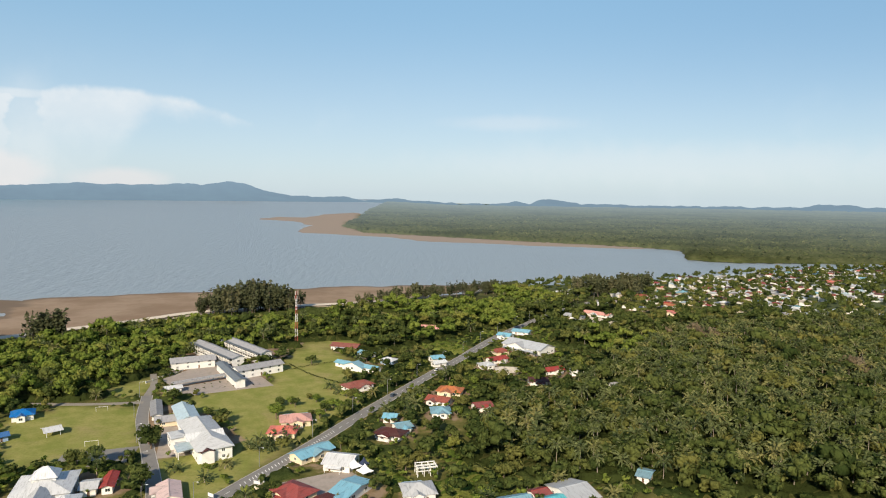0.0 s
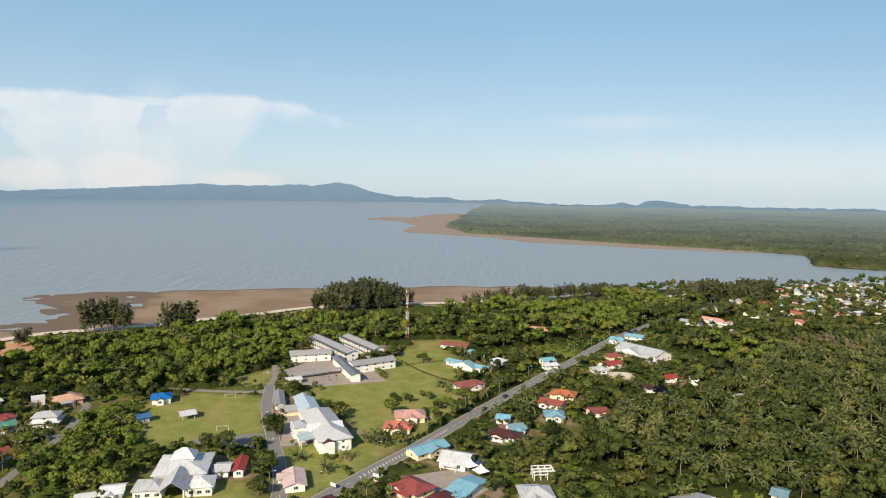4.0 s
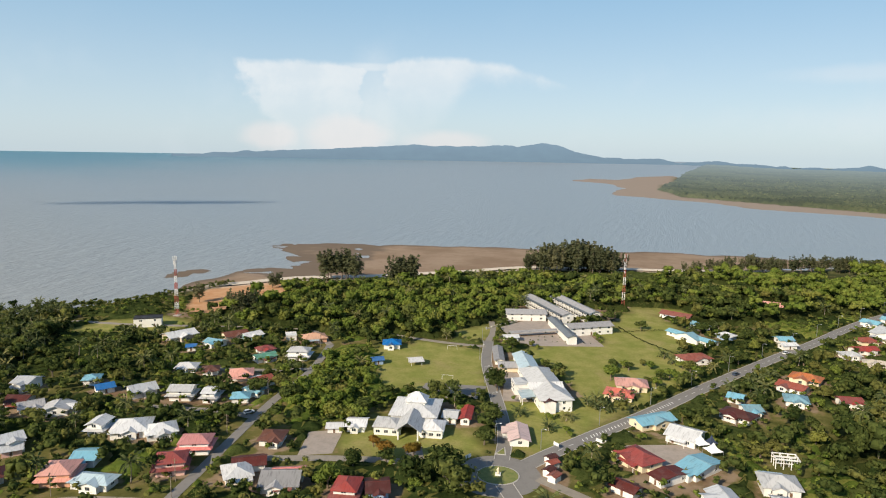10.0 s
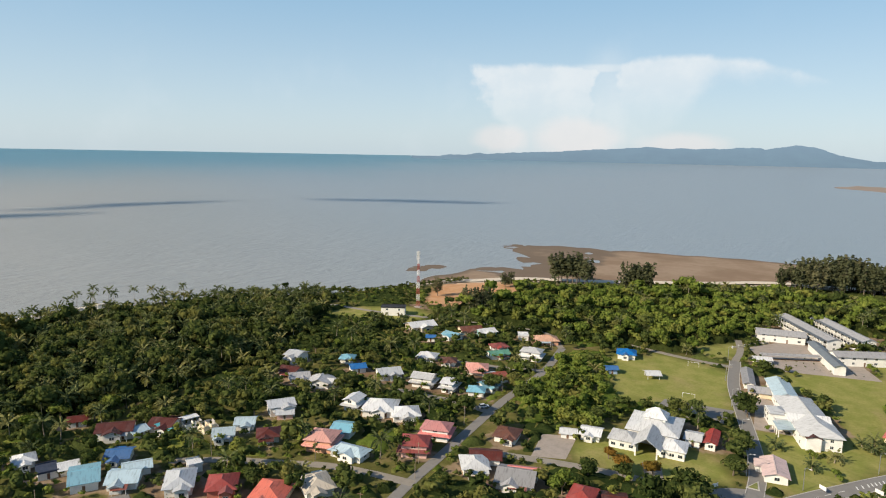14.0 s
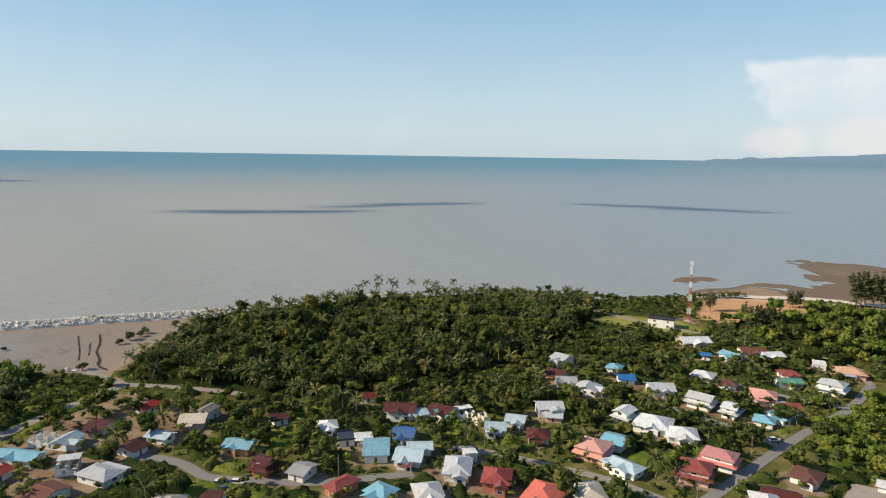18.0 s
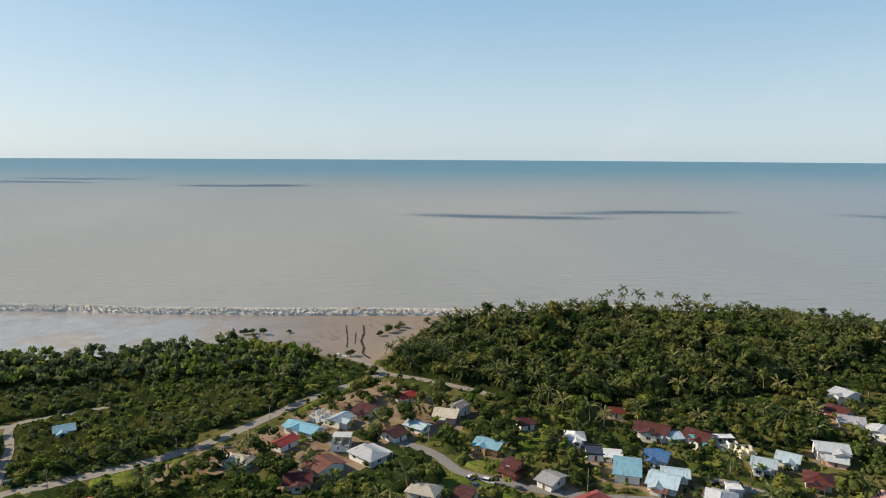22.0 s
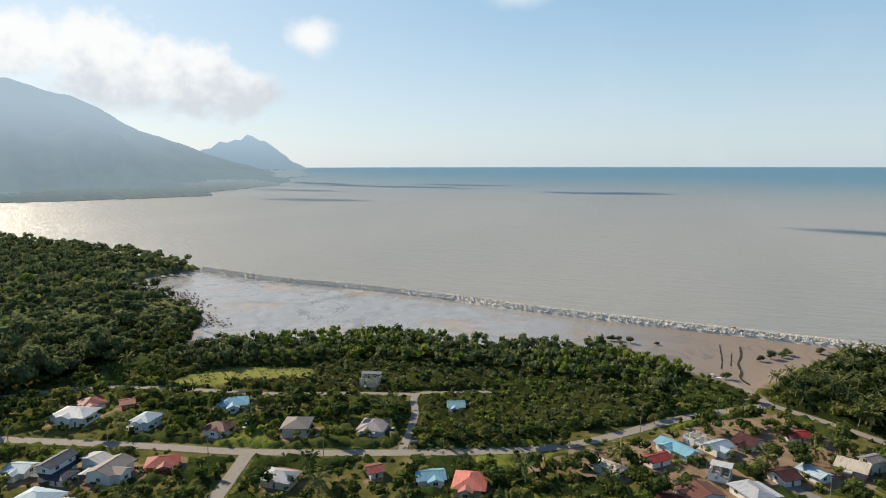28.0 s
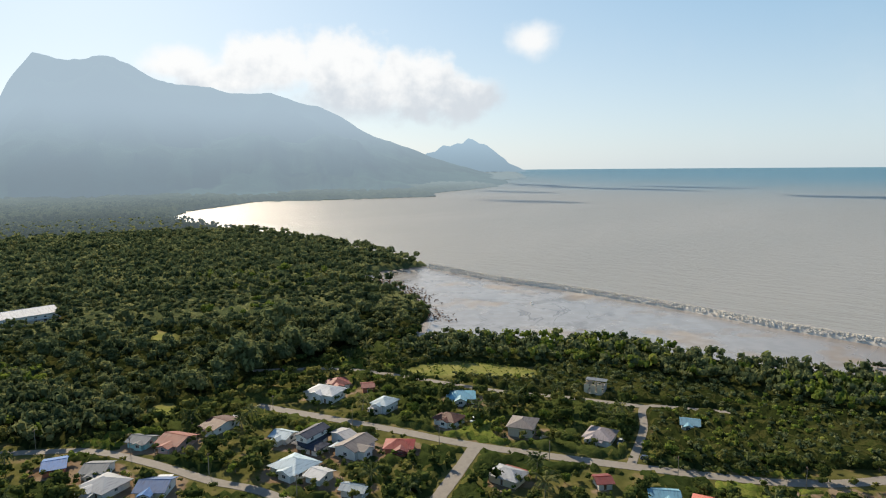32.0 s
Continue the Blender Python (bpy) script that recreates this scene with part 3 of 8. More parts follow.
    tris = np.stack([np.full(ids.shape[1], x.size), ids[0], nxt[0]], -1)
    me = big_mesh("water", np.vstack([np.stack([x, y, zw], -1).reshape(-1, 3), [(HUB.x, HUB.y, SEA)]]), quads, tris, "sea", None, True)
    tagged(new("water", me), "shallow silty grey-brown sea turning teal far out", "sea", kind="structure")


def ground_materials():
    m, n, b, out = material("ground")
    pos = n.position()
    attr = {k: n.add("ShaderNodeAttribute", attribute_name=k).outputs["Fac"] for k in ("sandy", "soil", "muddy", "lawn", "berm", "wild", "dirt")}
    big, mid, small = n.noise(pos, 0.018, 5, 0.6), n.noise(pos, 0.11, 5, 0.6), n.noise(pos, 0.9, 6, 0.65)
    grass = n.mix(n.span(mid, 0.3, 0.7), (0.066, 0.072, 0.022), (0.155, 0.142, 0.050))
    grass = n.mix(n.math("MULTIPLY", n.span(small, 0.45, 0.75), 0.5), grass, (0.13, 0.12, 0.045))
    # ground under the woods: litter colour with the trees' shade put in
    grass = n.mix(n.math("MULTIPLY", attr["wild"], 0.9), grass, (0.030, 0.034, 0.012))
    grass = n.mix(n.math("MULTIPLY", n.span(mid, 0.54, 0.68), 0.7), grass, (0.22, 0.155, 0.092))
    turf = n.mix(n.span(mid, 0.3, 0.72), (0.185, 0.205, 0.052), (0.285, 0.265, 0.092))
    turf = n.mix(n.math("MULTIPLY", n.span(n.noise(pos, 0.045, 5, 0.65, 0.6), 0.5, 0.68), 0.55), turf, (0.31, 0.25, 0.12))
    turf = n.mix(n.math("MULTIPLY", n.span(small, 0.4, 0.8), 0.45), turf, (0.10, 0.12, 0.03))
    c = n.mix(attr["lawn"], grass, turf)
    earth = n.mix(n.span(mid, 0.35, 0.65), (0.185, 0.120, 0.078), (0.27, 0.205, 0.145))
    c = n.mix(n.math("MULTIPLY", n.span(n.math("ADD", attr["dirt"], n.math("MULTIPLY", n.math("SUBTRACT", mid, 0.5), 1.4)), 0.42, 0.66), 0.9), c, earth)
    soil = n.mix(n.span(mid, 0.3, 0.7), (0.42, 0.22, 0.11), (0.50, 0.31, 0.18))
    c = n.mix(n.span(n.math("ADD", attr["soil"], n.math("MULTIPLY", n.math("SUBTRACT", small, 0.5), 0.6)), 0.35, 0.65), c, soil)
    sand = n.mix(n.span(big, 0.35, 0.65), (0.220, 0.160, 0.115), (0.290, 0.222, 0.165))
    sand = n.mix(n.math("MULTIPLY", n.span(mid, 0.45, 0.8), 0.5), sand, (0.20, 0.145, 0.10))
    # far sand greyer with distance from the hub: haze put into its colour
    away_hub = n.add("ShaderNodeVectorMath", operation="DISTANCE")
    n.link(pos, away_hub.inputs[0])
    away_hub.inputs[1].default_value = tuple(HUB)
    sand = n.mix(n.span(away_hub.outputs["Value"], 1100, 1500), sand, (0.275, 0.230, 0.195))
    c = n.mix(n.span(n.math("ADD", attr["sandy"], n.math("MULTIPLY", n.math("SUBTRACT", small, 0.5), 0.5)), 0.3, 0.7), c, sand)
    c = n.mix(n.math("MULTIPLY", attr["berm"], 0.8), c, (0.60, 0.52, 0.42))
    split = n.add("ShaderNodeSeparateXYZ")
    n.link(pos, split.inputs[0])
    # sand that the tide has just left is dark
    damp = n.math("ADD", split.outputs[2], n.math("MULTIPLY", n.math("SUBTRACT", n.noise(pos, 0.035, 5, 0.65), 0.5), 0.9))
    c = n.mix(n.math("MULTIPLY", n.math("MULTIPLY", n.span(damp, -1.45, -1.9), attr["sandy"]), 0.8), c, (0.140, 0.114, 0.092))
    mud = n.mix(n.span(mid, 0.35, 0.7), (0.265, 0.240, 0.215), (0.340, 0.318, 0.292))
    mud = n.mix(n.math("MULTIPLY", n.span(n.math("ADD", split.outputs[1], n.math("MULTIPLY", mid, 120)), -140, 20), 0.85), mud, (0.205, 0.152, 0.108))
    vein = n.math("ABSOLUTE", n.math("SUBTRACT", n.noise(pos, 0.012, 4, 0.5, 1.5), 0.5))
    mud = n.mix(n.math("MULTIPLY", n.math("MULTIPLY", n.span(vein, 0.014, 0.003), n.span(n.noise(pos, 0.006, 3, 0.5), 0.48, 0.6)), 0.8), mud, (0.12, 0.095, 0.075))
    mud = n.mix(n.math("MULTIPLY", n.span(n.noise(pos, 0.013, 5, 0.6, 0.8), 0.58, 0.66), 0.65), mud, (0.15, 0.125, 0.10))
    c = n.mix(attr["muddy"], c, mud)
    # far land: forest green, lightened for haze so gaps match the woods
    apart = n.add("ShaderNodeVectorMath", operation="DISTANCE")
    n.link(pos, apart.inputs[0])
    apart.inputs[1].default_value = tuple(HUB)
    c = n.mix(n.math("MULTIPLY", n.span(apart.outputs["Value"], 620, 800), n.math("SUBTRACT", 1.0, attr["sandy"])), c, (0.080, 0.098, 0.048))
    n.link(c, b.inputs["Base Color"])
    wet = n.math("MULTIPLY", n.math("MULTIPLY", attr["muddy"], n.span(big, 0.72, 0.52)), n.span(split.outputs[1], 40, -150))
    n.link(n.math("SUBTRACT", 0.92, n.math("MULTIPLY", wet, 0.7)), b.inputs["Roughness"])
    n.link(n.bump(small, 0.25, 0.15), b.inputs["Normal"])
    n.link(n.math("MULTIPLY", attr["muddy"], 0.5), b.inputs["Specular IOR Level"])

    m, n, b, out = material("sea")
    pos = n.position()
    apart = n.add("ShaderNodeVectorMath", operation="DISTANCE")
    n.link(pos, apart.inputs[0])
    apart.inputs[1].default_value = (300, -150, 0)
    stretch = n.add("ShaderNodeVectorMath", operation="MULTIPLY")
    n.link(pos, stretch.inputs[0])
    stretch.inputs[1].default_value = (0.35, 1.0, 1.0)
    drift = n.noise(stretch.outputs[0], 0.0016, 5, 0.6, 1.0)
    part_x = n.add("ShaderNodeSeparateXYZ")
    n.link(pos, part_x.inputs[0])
    out_sea = n.math("MULTIPLY", part_x.outputs[0], -1)
    far = n.span(n.math("ADD", out_sea, n.math("MULTIPLY", n.math("SUBTRACT", drift, 0.5), 1300)), 1300, 3800)
    silt = n.mix(n.span(drift, 0.35, 0.65), (0.268, 0.263, 0.240), (0.310, 0.300, 0.274))
    silt = n.mix(n.span(n.math("SUBTRACT", part_x.outputs[1], n.math("MULTIPLY", out_sea, 0.4)), -420, 600), silt, (0.235, 0.275, 0.308))
    c = n.mix(far, silt, (0.090, 0.205, 0.268))
    n.link(c, b.inputs["Base Color"])
    b.inputs["Roughness"].default_value, b.inputs["IOR"].default_value = 0.36, 1.33
    b.inputs["Specular IOR Level"].default_value = 0.22
    wave = n.add("ShaderNodeVectorMath", operation="MULTIPLY")
    n.link(pos, wave.inputs[0])
    wave.inputs[1].default_value = (1.0, 0.3, 1.0)
    chop = n.math("ADD", n.noise(wave.outputs[0], 0.10, 3, 0.6, 0.4), n.math("MULTIPLY", n.noise(wave.outputs[0], 0.5, 3, 0.6), 0.4))
    n.link(n.bump(chop, 0.9, 2.2), b.inputs["Normal"])


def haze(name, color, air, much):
    """Far wooded hills, a backdrop: haze is mixed in as glow, more with height."""
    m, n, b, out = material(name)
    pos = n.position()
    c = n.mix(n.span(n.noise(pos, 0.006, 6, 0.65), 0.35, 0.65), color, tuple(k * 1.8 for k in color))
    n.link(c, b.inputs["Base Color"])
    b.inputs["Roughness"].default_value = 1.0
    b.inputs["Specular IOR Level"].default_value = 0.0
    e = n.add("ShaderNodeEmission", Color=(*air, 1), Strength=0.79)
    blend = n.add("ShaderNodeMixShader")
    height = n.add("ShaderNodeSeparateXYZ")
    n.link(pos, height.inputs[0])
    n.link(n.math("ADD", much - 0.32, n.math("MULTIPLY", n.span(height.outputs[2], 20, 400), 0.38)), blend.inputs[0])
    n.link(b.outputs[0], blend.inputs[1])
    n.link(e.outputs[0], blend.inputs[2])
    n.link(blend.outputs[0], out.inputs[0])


def hills(name, profile, near, crest, back, mat, foot, label, rough=0.1, power=1.5, step=0.12):
    """A range whose crest line has the given heights (degrees of yaw, degrees above level) as seen from the hub."""
    yaws = np.arange(profile[-1][0], profile[0][0] + 1e-6, step)
    ys, es = np.array(profile)[::-1].T
    top = np.interp(yaws, ys, es)
    rows = 26
    k = np.linspace(0, 1, rows)
    verts = []
    eye = 101.5
    for i, (yw, el) in enumerate(zip(yaws, top)):
        el += (0.05 if crest < 4600 else 0.11) * noise.fractal(Vector((yw * 0.9, 3.1, 0)), 1.0, 2.0, 5)
        hgt = eye + crest * math.tan(radians(el))
        near_here = near(yw) if callable(near) else near
        for j, s in enumerate(k):
            r = near_here + (crest - near_here) * min(s / 0.7, 1) if s <= 0.7 else crest + (back - crest) * (s - 0.7) / 0.3
            x, y = HUB.x - r * math.sin(radians(yw)), HUB.y + r * math.cos(radians(yw))
            g = float(rise(x, y)) + foot
            q = (s / 0.7) ** power if s <= 0.7 else 1 - 0.5 * (s - 0.7) / 0.3
            h = g + max(0.0, hgt - g) * q
            w = noise.fractal(Vector((x, y, 0)) / 380.0, 1.0, 2.0, 5) * rough * max(0.0, hgt - g) * min(1, s / 0.15) * (1 - 0.75 * math.exp(-((s - 0.7) / 0.08) ** 2))
            verts.append((x, y, h + w))
    ids = np.arange(len(verts)).reshape(len(yaws), rows)
    quads = np.stack([ids[:-1, :-1], ids[:-1, 1:], ids[1:, 1:], ids[1:, :-1]], -1).reshape(-1, 4)
    me = big_mesh(name, np.array(verts), quads[:, ::-1], np.zeros((0, 3), int), mat, None, True)
    tagged(new(name, me), label, "mountain", kind="structure")


ground_materials()
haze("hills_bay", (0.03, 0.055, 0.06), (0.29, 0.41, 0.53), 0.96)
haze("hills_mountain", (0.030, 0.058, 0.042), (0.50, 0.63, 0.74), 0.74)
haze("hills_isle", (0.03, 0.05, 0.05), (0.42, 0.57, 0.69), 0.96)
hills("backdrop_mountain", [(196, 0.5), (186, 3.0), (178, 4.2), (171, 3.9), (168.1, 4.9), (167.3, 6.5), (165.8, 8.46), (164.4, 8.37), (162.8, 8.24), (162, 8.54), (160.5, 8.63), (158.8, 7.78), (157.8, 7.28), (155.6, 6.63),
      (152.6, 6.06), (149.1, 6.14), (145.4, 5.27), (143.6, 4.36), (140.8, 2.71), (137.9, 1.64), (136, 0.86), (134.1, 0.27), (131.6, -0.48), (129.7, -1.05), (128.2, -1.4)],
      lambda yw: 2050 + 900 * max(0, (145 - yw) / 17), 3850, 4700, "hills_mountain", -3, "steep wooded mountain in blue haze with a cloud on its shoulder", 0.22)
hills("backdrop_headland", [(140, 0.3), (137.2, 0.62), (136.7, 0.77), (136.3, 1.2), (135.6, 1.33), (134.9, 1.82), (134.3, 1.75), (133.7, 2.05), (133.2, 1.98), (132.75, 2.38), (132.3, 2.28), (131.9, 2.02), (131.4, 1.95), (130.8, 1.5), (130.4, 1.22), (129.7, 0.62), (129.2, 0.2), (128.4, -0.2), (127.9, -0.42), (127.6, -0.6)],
      4500, 4700, 4850, "hills_isle", -3, "pointed headland rising from the sea, blue haze mixed in", 0.05)
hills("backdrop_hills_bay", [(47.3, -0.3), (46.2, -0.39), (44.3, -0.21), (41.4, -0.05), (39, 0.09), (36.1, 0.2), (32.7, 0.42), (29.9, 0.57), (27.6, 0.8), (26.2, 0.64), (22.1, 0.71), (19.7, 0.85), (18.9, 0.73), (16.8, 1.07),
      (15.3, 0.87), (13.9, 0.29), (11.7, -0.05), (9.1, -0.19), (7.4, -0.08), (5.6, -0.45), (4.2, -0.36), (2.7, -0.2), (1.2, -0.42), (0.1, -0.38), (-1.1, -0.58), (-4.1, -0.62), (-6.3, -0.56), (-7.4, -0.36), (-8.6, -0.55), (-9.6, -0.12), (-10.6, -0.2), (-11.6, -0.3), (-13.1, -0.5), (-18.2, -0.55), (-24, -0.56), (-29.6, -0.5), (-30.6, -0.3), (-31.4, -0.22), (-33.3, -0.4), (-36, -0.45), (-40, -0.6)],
      4350, 4700, 4850, "hills_bay", -3, "long low range of wooded hills across the bay, blue-grey haze mixed in", 0.05)


# ---- roads and paved ground ----
ROADS = {
    "road_main": (6.4, "asphalt", [(-84, 198), (-80, 208), (-70, 230), (-54, 264), (-33, 313), (-5, 374), (15, 415), (31, 452), (48, 487), (68, 522), (110, 590), (180, 680)]),
    "road_avenue": (5.0, "asphalt", [(-93, 197), (-97, 211), (-104, 228), (-118, 256), (-136, 292), (-147, 322), (-150, 330)]),
    "road_track": (3.5, "concrete_road", [(-150, 330), (-155, 350), (-164, 371)]),
    "road_field": (3.6, "concrete_road", [(-147, 319), (-165.5, 316), (-184.7, 315), (-205, 315)]),
    "road_south": (5.5, "asphalt", [(-90, 186), (-82, 176), (-70, 160), (-60, 130)]),
    "road_spur": (4.0, "concrete_road", [(-78, 190), (-66, 186), (-50, 181), (-30, 178)]),
    "road_hall": (4.0, "concrete_road", [(-103, 189), (-119, 182), (-140, 174), (-160, 164), (-172, 158)]),
    "road_left": (3.9, "asphalt", [(-158, 92), (-166, 112), (-172, 128), (-178, 147), (-185, 168), (-196, 203), (-206, 243), (-222, 282)]),
    "road_cross": (3.8, "concrete_road", [(-236, 78), (-224, 92), (-212, 102), (-199, 113), (-186, 120), (-170, 126)]),
    "road_shore": (5.0, "concrete_road", [(-178, -283), (-189, -254), (-201, -221), (-212, -189), (-234, -143), (-253, -108), (-262, -96), (-275, -83), (-310, -58), (-329, -40), (-343, -26)]),
    "road_palms": (4.0, "concrete_road", [(-343, -26), (-331, -5), (-319, 12), (-308, 24)]),
    "road_ramp": (3.5, "concrete_road", [(-343, -26), (-356, -34), (-368, -43)]),
    "road_junction": (4.8, "concrete_road", [(-212, -189), (-197.6, -182), (-184.3, -175.8), (-150, -160)]),
    "road_north": (3.0, "concrete_road", [(-236, -141), (-267, -153), (-289, -164), (-299, -150), (-308, -134)]),
    "road_back": (3.6, "concrete_road", [(-289, -164), (-276, -194), (-262, -221), (-243, -278), (-230, -303), (-200, -330)]),
    "road_low": (4.0, "concrete_road", [(-60, -330), (-100, -298), (-114, -284), (-124, -261), (-133, -232), (-140, -216), (-146, -190)]),
    "road_loop": (4.0, "asphalt", [(-268, -22), (-263, -13), (-255, -6), (-245, -1), (-240, 6), (-236, 14), (-228, 30), (-222, 60)]),
    "road_lane": (3.6, "concrete_road", [(-236, 176), (-227.7, 178.8), (-207.8, 185.4), (-190, 187)]),
    "road_lane_north": (3.6, "concrete_road", [(-262, 218), (-244.9, 224.4), (-223.5, 233.5), (-206, 245)]),
    "road_compound": (3.5, "concrete_road", [(-222, 282), (-250, 300), (-300, 282), (-345, 262), (-385, 250)]),
}


def smooth_line(pts, step=4.0):
    """Even points along a soft curve through pts."""
    p = [Vector((*q, 0)) for q in pts]
    p = [2 * p[0] - p[1]] + p + [2 * p[-1] - p[-2]]
    out = []
    for a, b, c, d in zip(p, p[1:], p[2:], p[3:]):
        k = max(2, int((c - b).length / step))
        for i in range(k):
            t = i / k
            out.append(0.5 * (2 * b + (c - a) * t + (2 * a - 5 * b + 4 * c - d) * t * t + (3 * b - 3 * c + d - a) * t ** 3))
    return out + [p[-2]]


def ribbon(line, width, z, thick, wob=0.0):
    """A slab along a line."""
    v, f = [], []
    for i, p in enumerate(line):
        d = (line[min(i + 1, len(line) - 1)] - line[max(i - 1, 0)]).normalized()
        s = Vector((-d.y, d.x, 0))
        w = width / 2 * (1 + wob * math.sin(i * 1.9) * math.cos(i * 0.7))
        for k, h in ((-w, z - thick), (-w, z), (w, z), (w, z - thick)):
            q = p + s * k
            v.append((q.x, q.y, h))
    for i in range(len(line) - 1):
        a = 4 * i
        f += [(a + j, a + j + 4, a + j + 5, a + j + 1) for j in range(3)]
    return v, f


def slab(poly, z, thick):
    n = len(poly)
    v = [(x, y, z) for x, y in poly] + [(x, y, z - thick) for x, y in poly]
    return v, [tuple(range(n))] + [(i, i + n, (i + 1) % n + n, (i + 1) % n) for i in range(n)]


ROAD_LINES = []
level = 0.06
for key, (width, mat, pts) in ROADS.items():
    line = smooth_line(pts)
    ROAD_LINES.append((width, [(p.x, p.y) for p in line]))
    level += 0.004
    ob = new(key, mesh_from(key, *ribbon(line, width, level, 0.4, 0.05 if mat == "concrete_road" else 0.0), mat))
    tagged(ob, "worn grey asphalt road" if mat == "asphalt" else "pale dusty concrete and gravel road", "road", kind="structure")
    if mat == "asphalt" and width > 4.5:
        for side in (-1, 1):
            edge = []
            for i, p in enumerate(line):
                d = (line[min(i + 1, len(line) - 1)] - line[max(i - 1, 0)]).normalized()
                edge.append(p + Vector((-d.y, d.x, 0)) * side * (width / 2 + 0.1))
            ob = new("trim_kerb", mesh_from("kerb", *ribbon(edge, 0.28, level + 0.10, 0.4), "wall_concrete"))
            tagged(ob, "low grey concrete kerb along the road", "kerb", kind="structure")


def paint(owner, x, y, rot, length, width, z):
    me = bpy.data.meshes.get("road_bar") or mesh_from("road_bar", *box(-0.5, 0.5, -0.5, 0.5, 0, 0.02), "paint_white")
    part("road_marking", me, owner, "", pose(x, y, z, 0, 0, rot) @ Matrix.Diagonal((length, width, 1, 1)))


main = smooth_line(ROADS["road_main"][2], 1.0)
road = bpy.data.objects["road_main"]
for i in range(10, len(main) - 2):
    p, q = main[i], main[i + 1]
    rot = math.degrees(math.atan2(q.y - p.y, q.x - p.x))
    if 28 < i < 92:
        if i % 2 == 0:
            paint(road, p.x, p.y, rot + 55, 2.0, 0.35, 0.075)
    elif i % 6 == 0:
        paint(road, p.x, p.y, rot, 2.6, 0.16, 0.075)


def roundabout():
    cx, cy = -90.3, 186.2
    ring = [(cx + 14.0 * math.cos(a), cy + 14.0 * math.sin(a)) for a in np.linspace(0, 2 * math.pi, 48, endpoint=False)]
    tagged(new("road_roundabout", mesh_from("roundabout", *slab(ring, 0.058, 0.3), "asphalt")), "grey asphalt roundabout", "road", kind="structure")
    isle = thing("traffic_island", cx, cy, 17, "round grass traffic island with a pale kerb", "traffic island")
    rim = [(7.0 * math.cos(a), 6.4 * math.sin(a)) for a in np.linspace(0, 2 * math.pi, 40, endpoint=False)]
    v, f = slab(rim, 0.22, 0.3)
    part("kerb", mesh_from("kerb", v, f, "wall_concrete"), isle)
    part("lawn", mesh_from("lawn", *slab([(x * 0.94, y * 0.94) for x, y in rim], 0.27, 0.2), "turf"), isle, "mown grass")
    st = thing("monument", cx, cy, 17, "small white stone monument on the traffic island", "monument", z=0.27)
    v, f = box(-0.9, 0.9, -0.9, 0.9, 0, 0.5)
    part("plinth", mesh_from("plinth", v, f, "wall_white"), st)
    part("figure", mesh_from("figure", *tube([(0, 0, 0.5), (0.1, 0, 1.1), (-0.1, 0.1, 1.7), (0.05, 0, 2.3), (0, 0, 2.7)], [0.5, 0.38, 0.45, 0.3, 0.08], 10), "wall_cream", True), st)
    tri = thing("splitter_island", -95, 203, 0, "triangular kerbed grass island at the avenue mouth", "traffic island")
    part("kerb", mesh_from("kerb", *slab([(-1.8, -3), (2.2, -2), (-0.4, 4)], 0.2, 0.3), "wall_concrete"), tri)
    part("lawn", mesh_from("lawn", *slab([(-1.3, -2.4), (1.5, -1.7), (-0.4, 3)], 0.25, 0.2), "turf"), tri)


m, n, b, out = material("turf")
pos = n.position()
n.link(n.mix(n.span(n.noise(pos, 0.6, 5), 0.3, 0.7), (0.12, 0.155, 0.035), (0.20, 0.20, 0.06)), b.inputs["Base Color"])
b.inputs["Roughness"].default_value = 0.9
roundabout()
for key, poly, mat, label in (("paving_school", SCHOOL_YARD, "paving", "worn paved school yard"), ("paving_church", CHURCH_YARD, "paving", "pale paved yard beside the church"),
                              ("paving_lot", LOT, "paving", "plain grey paved court"), ("paving_court", [(-150, 253), (-124, 262), (-121, 246), (-147, 236)], "asphalt", "dark hard court behind the hall"),
                              ("paving_compound", [(-58, 228), (-36, 240), (-24, 226), (-46, 212)], "paving", "pale concrete yard between the roofs"), ("paving_drive", [(-128, 192), (-122, 194), (-117, 186), (-122, 183)], "concrete_road", "concrete drive to the hall")):
    tagged(new(key, mesh_from(key, *slab(poly, 0.05, 0.3), mat)), label, "paving", kind="structure")

# ---- houses ----
BLOCKED = []                # x, y, reach of each building
COLOR_WORDS = {"lightblue": "light blue", "skyblue": "pale sky-blue", "lightgrey": "light grey", "greybrown": "grey-brown", "greypink": "greyish pink", "pinkred": "pinkish red", "striped": "rust-streaked pink",
               "rustwall": "rust-red", "pinkwall": "pink", "peachwall": "peach", "bluewall": "blue", "tealwall": "teal", "orangewall": "orange", "maroon": "dark maroon"}


def words(c):
    return COLOR_WORDS.get(c, c)


def gable_shell(w, d, e, r, over, thick=0.14):
    X, D = w / 2 + over, d / 2 + over
    drop = r * over / (d / 2)
    sec = [(-D, e - drop), (0, e + r), (D, e - drop), (D, e - drop - thick), (0, e + r - thick * 1.2), (-D, e - drop - thick)]
    v = [(x, y, z) for x in (-X, X) for y, z in sec]
    f = [(i, i + 6, (i + 1) % 6 + 6, (i + 1) % 6) for i in range(6)] + [(0, 1, 4, 5), (1, 2, 3, 4), (11, 10, 7, 6), (10, 9, 8, 7)]
    return v, f


